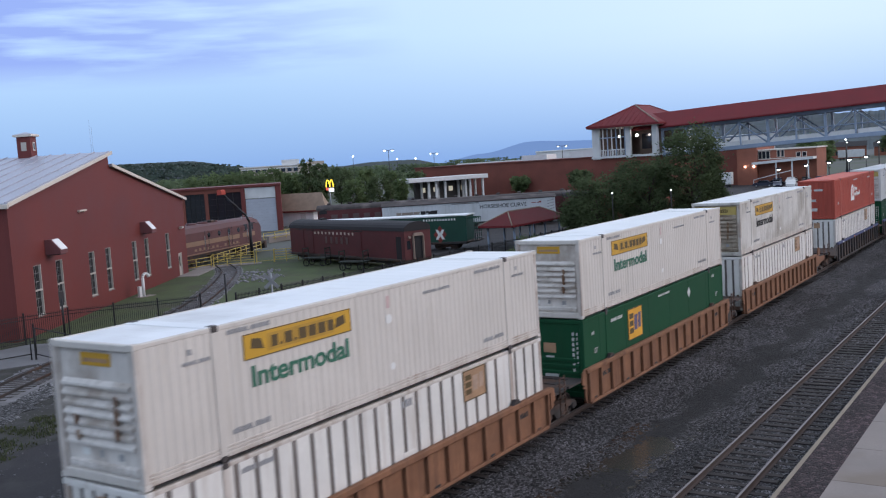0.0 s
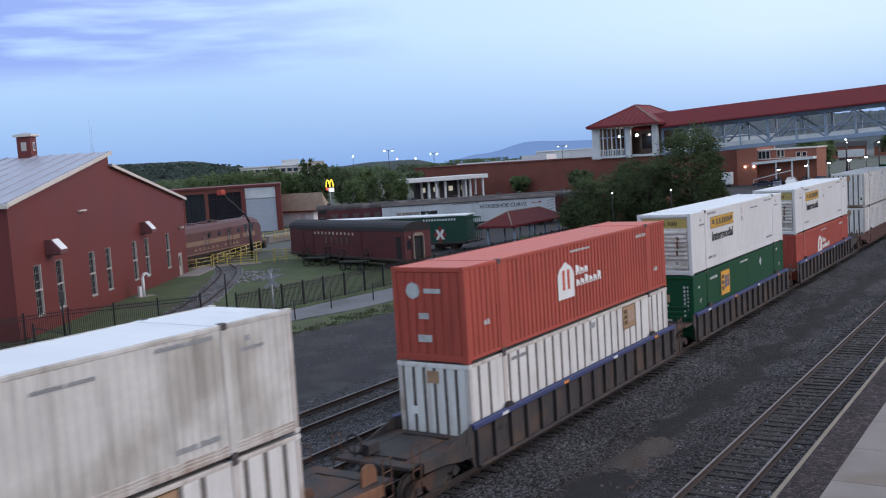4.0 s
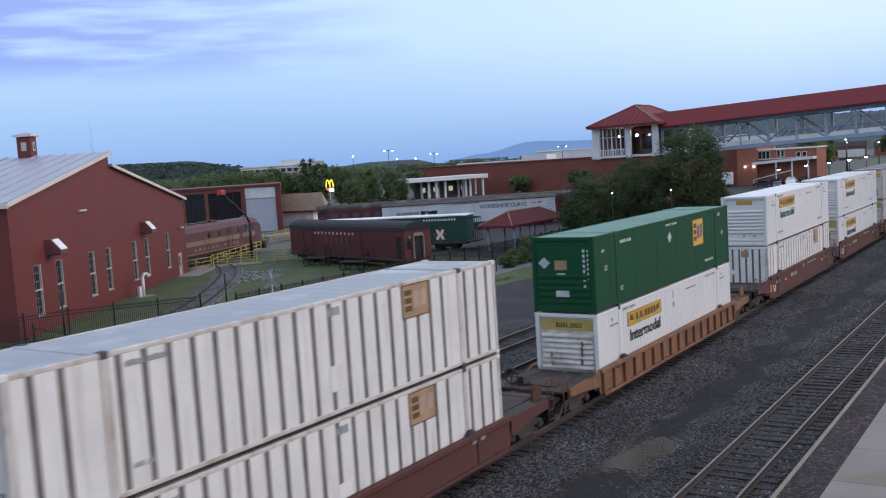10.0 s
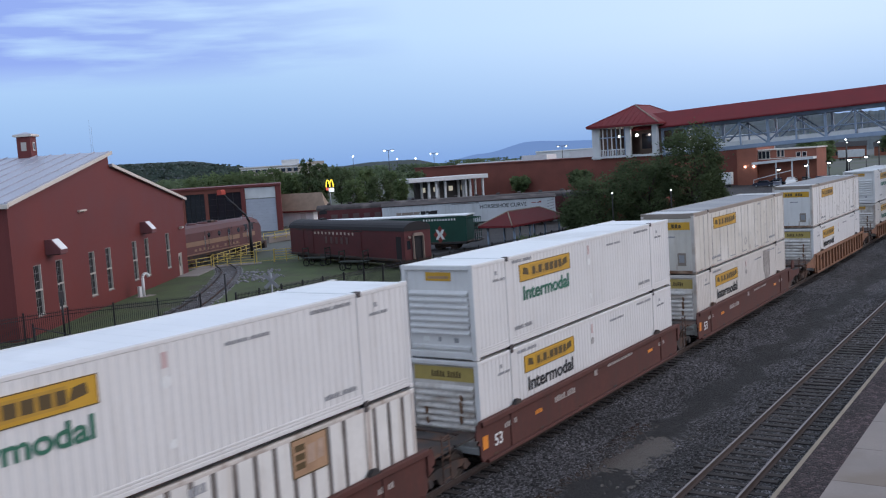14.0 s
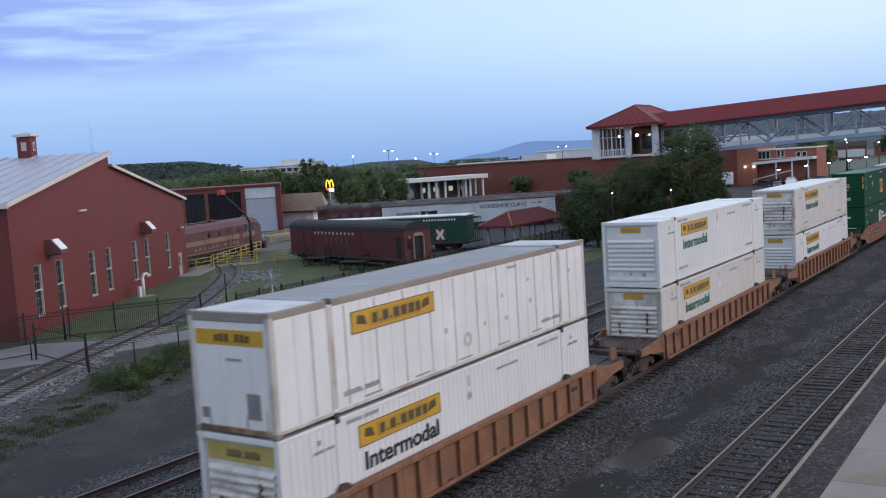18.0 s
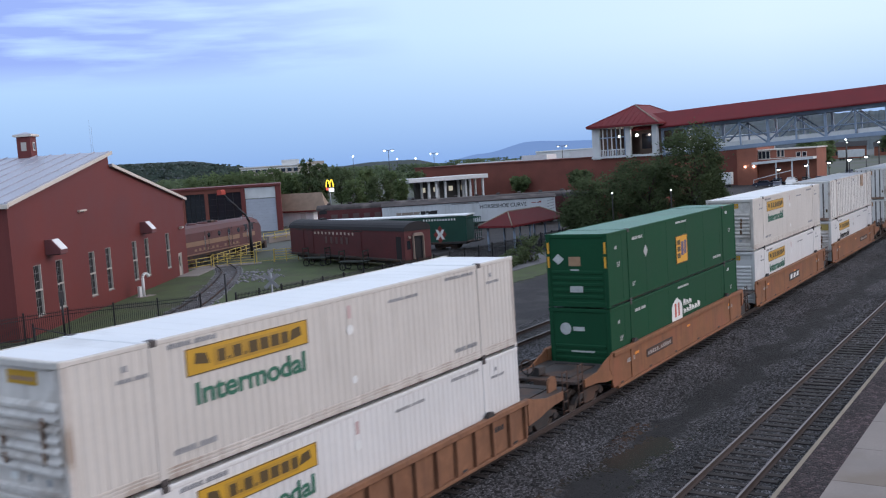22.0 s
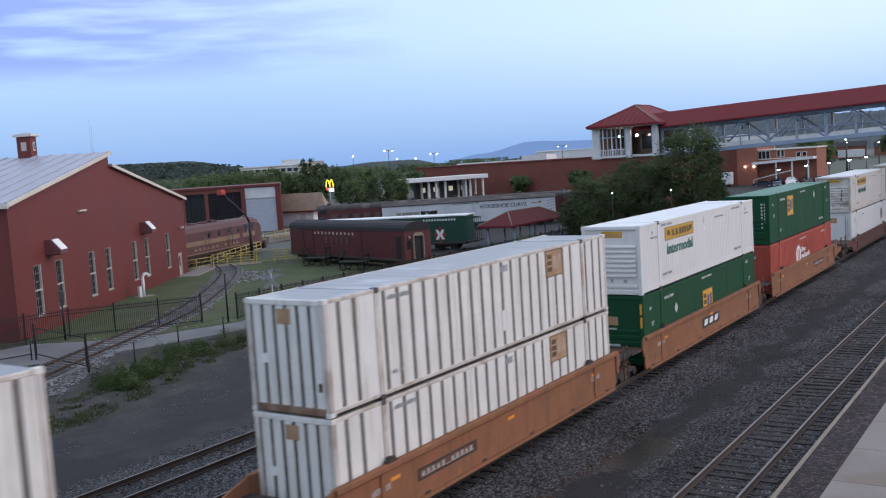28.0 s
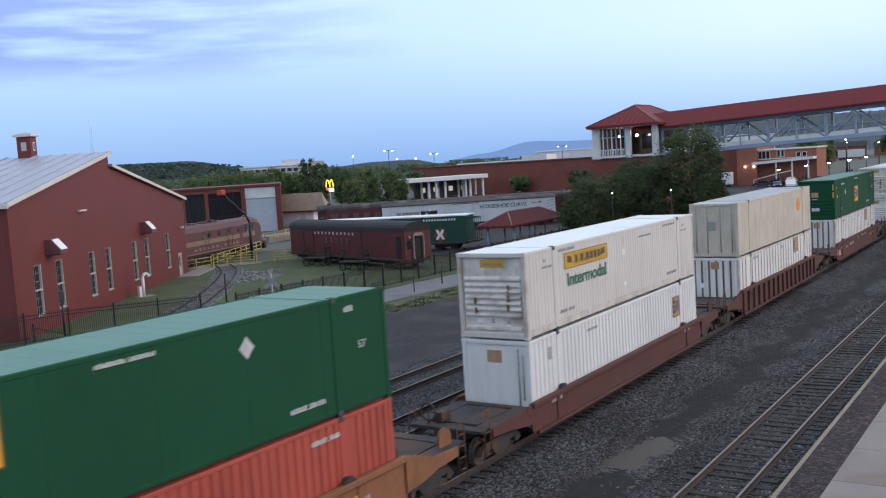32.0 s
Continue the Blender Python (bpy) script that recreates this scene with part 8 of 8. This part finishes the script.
for k in range(N + 1):
    a, b = line[max(0, k - 1)], line[min(N, k + 1)]
    d = Vector((b[0] - a[0], b[1] - a[1], 0)).normalized()
    nrm = Vector((-d.y, d.x, 0))
    c = Vector((*line[k], 0))
    w = 1.75 + rng.uniform(-0.2, 0.2)
    row = [c + nrm * (-w) + Vector((0, 0, -0.37)), c + nrm * (-w * 0.7) + Vector((0, 0, -0.30)), c + nrm * (w * 0.7) + Vector((0, 0, -0.30)), c + nrm * w + Vector((0, 0, -0.37))]
    if prev:
        for j in range(3):
            gv.face(prev[j], row[j], row[j + 1], prev[j + 1])
    prev = row
PALE_GRAVEL = surf("pale_gravel", (0.17, 0.165, 0.175), 0.9, var=0.3, big=0.8, fine=9, bump=0.8, second=(0.11, 0.105, 0.105), amount=0.4)
part("gravel_bed", gv, PALE_GRAVEL, spur)
total = sum(math.dist(p, q) for p, q in zip(line, line[1:]))
for k in range(int(total / 0.62)):
    f = k * 0.62 / total
    p, q = spur_at(f), spur_at(min(1.0, f + 0.004))
    part("tie", tie_mesh, None, spur, m=pose(p[0], p[1], -0.118, 0, 0, math.degrees(math.atan2(q[1] - p[1], q[0] - p[0]))))

# ---- crossing sign ----
xb = thing("crossbuck_sign", "weathered white crossbuck sign on a grey post", "sign", pose(44.95, 27.55, -0.36, 0, 0, -52))
part("post", Shape().tube((0, 0, 0), (0, 0, 3.25), 0.06, n=8), GREY_STEEL, xb)
for a in (-45, 45):
    part("blade", Shape().slab(-0.62, 0.62, -0.015, 0.015, -0.11, 0.11, 0.004), surf("weathered_white_sign", (0.24, 0.24, 0.25), 0.7, var=0.15) if a < 0 else bpy.data.materials["weathered_white_sign"], xb, m=Matrix.Translation((0, -0.07 if a < 0 else -0.10, 2.75)) @ pose(0, 0, 0, 0, a, 0))

# ---- yellow railings and ramp by the locomotive ----
def railing(pts, z0s, label):
    ob = thing("yellow_railing", label, "railing", group="yellow railings")
    for (x0, y0, a0), (x1, y1, a1) in zip(pts, pts[1:]):
        n = max(1, round(math.dist((x0, y0), (x1, y1)) / 1.6))
        for k in range(n + 1):
            f = k / n
            x, y, z = x0 + (x1 - x0) * f, y0 + (y1 - y0) * f, a0 + (a1 - a0) * f
            part("post", Shape().tube((x, y, z), (x, y, z + 1.15), 0.05, n=6), YELLOW_RAIL, ob)
        for h in (0.3, 0.72, 1.12):
            part("rail", Shape().tube((x0, y0, a0 + h), (x1, y1, a1 + h), 0.04, n=6), YELLOW_RAIL, ob)
    return ob


def gate_panel(a, b, label, bars=5, posts=3):
    """A low yellow panel of level bars between stout posts."""
    ob = thing("yellow_railing", label, "railing", wall_pose(a, b, -0.30), group="yellow railings")
    ln = math.dist(a, b)
    for k in range(posts + 1):
        part("post", Shape().slab(ln * k / posts - 0.05, ln * k / posts + 0.05, -0.05, 0.05, -0.05, 1.42, 0.01, axis=2), YELLOW_RAIL, ob)
    for k in range(bars):
        z = 0.22 + k * (1.10 / max(1, bars - 1))
        part("rail", Shape().tube((0.0, 0.0, z), (ln, 0.0, z), 0.032, n=6), YELLOW_RAIL, ob)
    return ob


gate_panel((71.57, 61.81), (74.6, 58.7), "yellow barred gate panel by the locomotive")
gate_panel((74.75, 58.5), (76.3, 57.4), "low open yellow rail between the gates", 2, 1)
gate_panel((76.6, 57.6), (78.35, 55.7), "yellow barred gate panel near the coach", 5, 2)
railing([(69.0, 64.0, -0.55), (71.4, 62.0, -0.30)], None, "yellow handrail at the foot of the ramp")
railing([(71.8, 62.4, -0.25), (78.0, 65.0, -0.1), (84.8, 67.6, 0.05)], None, "yellow handrail along the locomotive")
railing([(97.6, 79.6, -0.1), (103.6, 76.6, 0.4)], None, "pale yellow railing on the dock")
solid("ramp_slab", Shape().prism([(68.2, 64.0), (74.9, 57.9), (76.0, 59.0), (71.5, 64.4)], 2, -0.40, -0.27), CONCRETE, kind="structure")
solid("loading_dock", Shape().slab(98, 112, 79, 82, -0.4, 0.55, 0.05), CONCRETE, "pale concrete dock behind the railings", "dock")

# water crane
crane = thing("water_crane", "dark gooseneck water crane with a red tip", "water crane", pose(80.6, 65.0, -0.36))
s = Shape().tube((0, 0, 0), (0, 0, 4.2), 0.2, 0.16, n=8)
pts = [Vector((0, 0, 4.2)), Vector((-0.25, 0.25, 5.0)), Vector((-0.9, 0.9, 6.0)), Vector((-1.7, 1.7, 7.2)), Vector((-2.0, 2.1, 7.9))]
for p, q in zip(pts, pts[1:]):
    s.tube(p, q, 0.14, 0.12, n=8)
part("column", s, BLACK_IRON, crane)
part("tip", Shape().slab(-2.4, -1.7, 1.8, 2.5, 7.6, 8.2, 0.08), surf("faded_red_tip", (0.45, 0.06, 0.04), 0.6), crane, "faded red tip")
part("hand_wheel", Shape().lathe([(-0.03, 0.3), (-0.03, 0.38), (0.03, 0.38), (0.03, 0.3)], 2, (0.5, 0, 4.1), 14).tube((0, 0, 4.1), (0.6, 0, 4.1), 0.05, n=6), BLACK_IRON, crane)

# baggage carts and clutter by the coach
for x, y in ((73.6, 48.8), (70.7, 41.6)):
    ob = thing("baggage_cart", "old grey-green wooden baggage cart on iron wheels", "cart", pose(x, y, -0.33, 0, 0, -80))
    part("bed", Shape().slab(-1.4, 1.4, -0.6, 0.6, 0.75, 0.88, 0.02), surf("grey_green_wood", (0.032, 0.038, 0.032), 0.8) if y > 45 else bpy.data.materials["grey_green_wood"], ob)
    for sx in (-1.3, 1.3):
        part("end_rack", Shape().box(sx - 0.04, sx + 0.04, -0.55, -0.47, 0.88, 1.9).box(sx - 0.04, sx + 0.04, 0.47, 0.55, 0.88, 1.9).box(sx - 0.03, sx + 0.03, -0.5, 0.5, 1.3, 1.4).box(sx - 0.03, sx + 0.03, -0.5, 0.5, 1.75, 1.85), bpy.data.materials["grey_green_wood"], ob)
        for sy in (-0.55, 0.55):
            part("wheel", Shape().lathe([(-0.03, 0.28), (-0.03, 0.36), (0.03, 0.36), (0.03, 0.28)], 1, (sx * 0.75, sy, 0.36), 16).tube((sx * 0.75 - 0.3, sy, 0.36), (sx * 0.75 + 0.3, sy, 0.36), 0.02, n=5).tube((sx * 0.75, sy, 0.06), (sx * 0.75, sy, 0.66), 0.02, n=5), BLACK_IRON, ob)


# ---- weeds and rough grass on the verge ----
DRY_WEED = surf("dry_rough_grass", (0.060, 0.072, 0.032), 0.9, var=0.45, big=0.8, fine=4, bump=0)

STRAW = surf("pale_weed_stalks", (0.115, 0.125, 0.055), 0.9, var=0.4, big=0.6, fine=4, bump=0)


def weed_patch(name, label, spots, per, hmin, hmax, mat_, seed):
    rng = random.Random(seed)
    s = Shape()
    for x, y, rx, ry in spots:
        for _ in range(per):
            a, r = rng.uniform(0, 6.283), math.sqrt(rng.random())
            px_, py_ = x + rx * r * math.cos(a), y + ry * r * math.sin(a)
            h = (hmin + (hmax - hmin) * rng.random() ** 1.8) * (1.1 - 0.6 * r)
            b, ww = rng.uniform(0, 6.283), rng.uniform(0.010, 0.034)
            dx, dy = math.cos(b), math.sin(b)
            ox, oy = rng.uniform(-0.3, 0.3) * h, rng.uniform(-0.3, 0.3) * h
            s.face((px_ - dx * ww, py_ - dy * ww, -0.38), (px_ + dx * ww, py_ + dy * ww, -0.38), (px_ + ox * 0.4 + dx * ww * 1.3, py_ + oy * 0.4 + dy * ww * 1.3, -0.38 + h * 0.6), (px_ + ox, py_ + oy, -0.38 + h))
    return solid(name, s, mat_, label, "weeds", kind="stuff")


spots = random.Random(17)
tall, low_grass = [], []
for _ in range(85):
    f, off = spots.random(), spots.gauss(0, 0.85)
    tall.append((27.6 + 9.6 * f - 0.45 * off, 22.0 + 3.7 * f + 0.9 * off, spots.uniform(0.2, 0.55), spots.uniform(0.2, 0.45)))
for _ in range(150):
    f, off = spots.random(), spots.uniform(-1.0, 1.0)
    low_grass.append((15.0 + 25.0 * f, 16.2 + 9.6 * f + off * (1.6 + 0.4 * f), spots.uniform(0.3, 0.8), spots.uniform(0.2, 0.6)))
for _ in range(110):
    f = spots.random()
    x = 39.0 + 28.0 * f
    low_grass.append((x, 24.4 - 0.16 * (x - 40) + 0.004 * (x - 40) ** 2 + spots.uniform(-1.2, 1.2), spots.uniform(0.3, 0.9), spots.uniform(0.3, 0.7)))
def leafy_patch(name, label, spots, per, low, high, size, mat_, seed):
    """Bushy weeds: many small leaves in uneven domes over the spots."""
    rng = random.Random(seed)
    s = Shape()
    for x, y, rx, ry in spots:
        top = rng.uniform(low, high)
        for _ in range(per):
            a, r, f = rng.uniform(0, 6.283), math.sqrt(rng.random()), rng.random()
            c = Vector((x + rx * r * math.cos(a), y + ry * r * math.sin(a), -0.38 + top * f * (1.05 - 0.75 * r * r)))
            u = Vector((rng.uniform(-1, 1), rng.uniform(-1, 1), rng.uniform(-0.2, 1.0))).normalized() * size * rng.uniform(0.5, 1.4)
            w = u.orthogonal().normalized() * size * rng.uniform(0.2, 0.45)
            s.face(c - u, c + w, c + u, c - w)
    return solid(name, s, mat_, label, "weeds", kind="stuff")


leafy_patch("tall_weeds", "bushy green weeds on the stony verge", tall, 330, 0.15, 0.95, 0.055, WEED, 31)
leafy_patch("yellow_weeds", "yellow-green flowering weeds on the verge", tall[::3], 110, 0.3, 1.05, 0.05, STRAW, 35)
leafy_patch("shrub", "dark low shrub at the end of the path fence", [(38.6, 24.9, 1.0, 0.6), (37.6, 24.4, 0.8, 0.5), (39.6, 24.7, 0.8, 0.5)], 900, 0.8, 1.25, 0.06, LEAF, 33)
weed_patch("rough_grass", "rough low grass along the path and verge", low_grass, 90, 0.03, 0.24, DRY_WEED, 32)
patch("gravel_apron", [(14, 18.6), (20.5, 20.4), (26, 23.4), (31.5, 27.2), (34.5, 30.6), (30.5, 28.9), (26, 26.3), (20, 22.8), (12, 18.8)], -0.345, crushed("dull_gravel", (0.075, 0.073, 0.076), 9.0), rough_edge=0.35, step=0.5, seed=8)
rocks = random.Random(43)
rk = Shape()
for k in range(260):
    f = rocks.uniform(0.02, 0.86)
    p = spur_at(f) if k % 2 else (rocks.uniform(62, 69), 0)
    p = p if k % 2 else (p[0], 47.2 + (p[0] - 62) * 0.75)
    rk.ball((p[0] + rocks.gauss(0.2, 1.1), p[1] + rocks.gauss(-0.4, 1.2), -0.28), rocks.uniform(0.04, 0.13) if k % 2 else rocks.uniform(0.06, 0.22), n=6, squash=rocks.uniform(0.5, 0.8))
solid("pale_rocks", rk, surf("pale_rock", (0.22, 0.22, 0.24), 0.9, var=0.25, big=0.5, fine=8), "pale grey rocks beside the spur track", "rocks", kind="stuff")
rng = random.Random(41)
st = Shape()
for _ in range(2600):
    x, y = rng.uniform(16, 46), rng.uniform(14.0, 28)
    r = 0.012 + 0.04 * rng.random() ** 3
    st.ball((x, y, -0.36), r, n=5, squash=0.7)
solid("loose_stones", st, PALE_GRAVEL, "scattered pale stones on the verge", "stones", kind="stuff")


# ---- parked cars ----
def parked_car(x, y, turn, paint, label):
    ob = thing("parked_car", label, "car", pose(x, y, -0.35, 0, 0, turn), group="parked cars")
    prof = [(-2.2, 0.35), (-2.25, 0.75), (-1.5, 0.95), (-0.9, 1.42), (0.7, 1.42), (1.3, 0.98), (2.1, 0.85), (2.2, 0.35)]
    part("body", Shape().prism(prof, 1, -0.88, 0.88), paint, ob)
    part("glass", Shape().prism([(-1.38, 0.98), (-0.88, 1.36), (0.66, 1.36), (1.16, 1.0)], 1, -0.90, 0.90), DARK_PANE, ob)
    for wx in (-1.35, 1.35):
        for wy in (-0.82, 0.82):
            w = part("wheel", Shape().tube((wx, wy - 0.1, 0.33), (wx, wy + 0.1, 0.33), 0.33, n=14), BLACK_RUBBER, ob)
            part("rim", Shape().tube((wx, wy - 0.105, 0.33), (wx, wy + 0.105, 0.33), 0.19, n=10), GREY_STEEL, w)
    for wy in (-0.6, 0.6):
        part("headlight", Shape().box(-2.27, -2.2, wy - 0.18, wy + 0.18, 0.6, 0.75), WHITE_INK, ob)
    return ob


SILVER = surf("silver_car_paint", (0.45, 0.47, 0.50), 0.3, 0.5, var=0.05)
NAVY = surf("dark_blue_car_paint", (0.03, 0.035, 0.06), 0.3, 0.2, var=0.05)
BLACKP = surf("black_car_paint", (0.02, 0.02, 0.022), 0.3, var=0.05)
k = 0
for row_x in (205.0, 214.0, 224.0):
    for j in range(5):
        yy = 24.0 + j * 3.1 + (row_x - 205) * 0.25
        parked_car(row_x, yy, 15 + 165 * (j % 2), (SILVER, NAVY, BLACKP, WHITE_BOX, NAVY)[k % 5], ("silver parked car", "dark blue parked car", "black parked car", "white parked car", "dark blue parked car")[k % 5] + " in the station lot")
        k += 1
for x, y, turn, paint, label in ((212.0, 41.2, 100, NAVY, "dark blue parked car by the entrance"), (213.5, 39.0, 100, BLACKP, "black parked car by the entrance"), (231.0, 44.6, 15, SILVER, "silver parked car near the canopy"), (234.5, 42.2, 15, SILVER, "silver parked car near the canopy"), (238.0, 40.2, 15, WHITE_BOX, "white parked car near the canopy"), (246.0, 36.0, 190, BLACKP, "black parked car in the far row"), (262.0, 33.0, 190, NAVY, "dark blue parked car in the far row")):
    parked_car(x, y, turn, paint, label)
pk = thing("pickup_truck", "dark high-sided truck parked in the lot", "truck", pose(252.0, 39.4, -0.35, 0, 0, 105))
part("cab", Shape().prism([(-2.9, 0.5), (-2.9, 1.3), (-1.9, 1.5), (-1.2, 2.6), (0.4, 2.6), (0.4, 0.5)], 1, -1.05, 1.05), BLACKP, pk)
part("windscreen", Shape().prism([(-1.92, 1.52), (-1.25, 2.5), (-1.20, 2.5), (-1.87, 1.52)], 1, -0.95, 0.95), DARK_PANE, pk)
part("cargo_box", Shape().slab(0.5, 3.2, -1.1, 1.1, 0.6, 3.0, 0.05), NAVY, pk)
for wx in (-1.9, 2.2):
    for wy in (-0.95, 0.95):
        part("wheel", Shape().tube((wx, wy - 0.14, 0.42), (wx, wy + 0.14, 0.42), 0.42, n=14), BLACK_RUBBER, pk)
tl = thing("semi_trailer", "white semi trailer standing in the far lot", "trailer", pose(430.0, 63.5, -0.35, 0, 0, 100))
part("box", Shape().slab(-5.2, 5.2, -1.3, 1.3, 1.2, 4.3, 0.06), PALE_PAINT, tl)
part("landing_gear", Shape().box(-3.5, -3.2, -0.9, 0.9, 0, 1.2), DARK_STEEL, tl)
for wx in (3.0, 4.2):
    part("wheel", Shape().tube((wx, -1.2, 0.5), (wx, 1.2, 0.5), 0.5, n=14), BLACK_RUBBER, tl)
for x, y, w, h in ((470.0, 72.0, 15.0, 7.6), (500.0, 58.0, 16.0, 6.5)):
    hs = thing("brick_house", "low brick building beyond the far lot", "building", pose(x, y, -0.4, 0, 0, 100))
    part("wall", Shape().box(-w / 2, w / 2, -5, 5, 0, h - 2.2), ORANGE_BRICK, hs)
    part("roof", Shape().prism([(-5.5, h - 2.2), (5.5, h - 2.2), (0.0, h)], 0, -w / 2 - 0.4, w / 2 + 0.4), COACH_ROOF, hs, "dark shingle roof")
    for k in range(4):
        part("window", Shape().box(-w / 2 + 1.5 + k * 3.4, -w / 2 + 2.8 + k * 3.4, 5.0, 5.05, 1.6, 3.4), DARK_PANE, hs)
van = thing("delivery_van", "white box van parked by the brick wall", "van", pose(217.0, 51.6, -0.35, 0, 0, 95))
part("box", Shape().slab(-2.2, 2.2, -1.1, 1.1, 0.7, 3.4, 0.06), PALE_PAINT, van)
part("cab", Shape().prism([(2.2, 0.5), (4.0, 0.5), (4.0, 1.3), (3.3, 2.4), (2.2, 2.5)], 1, -1.0, 1.0), PALE_PAINT, van)
part("windscreen", Shape().prism([(3.98, 1.35), (3.32, 2.35), (3.36, 2.37), (4.02, 1.37)], 1, -0.9, 0.9), DARK_PANE, van)
for wx in (-1.3, 3.0):
    for wy in (-0.95, 0.95):
        part("wheel", Shape().tube((wx, wy - 0.12, 0.4), (wx, wy + 0.12, 0.4), 0.4, n=14), BLACK_RUBBER, van)

# low bushes beside the shelter
for k, (x, y, h, sp) in enumerate(((76.0, 26.6, 1.5, 1.0), (78.0, 26.4, 2.4, 1.4), (73.5, 26.2, 1.1, 0.8))):
    tree(x, y, h, sp, 61 + k, LEAF, clumps=16, leaves=60, size=0.16, low=0.05, label="low dark green bush by the path fence")


motions()
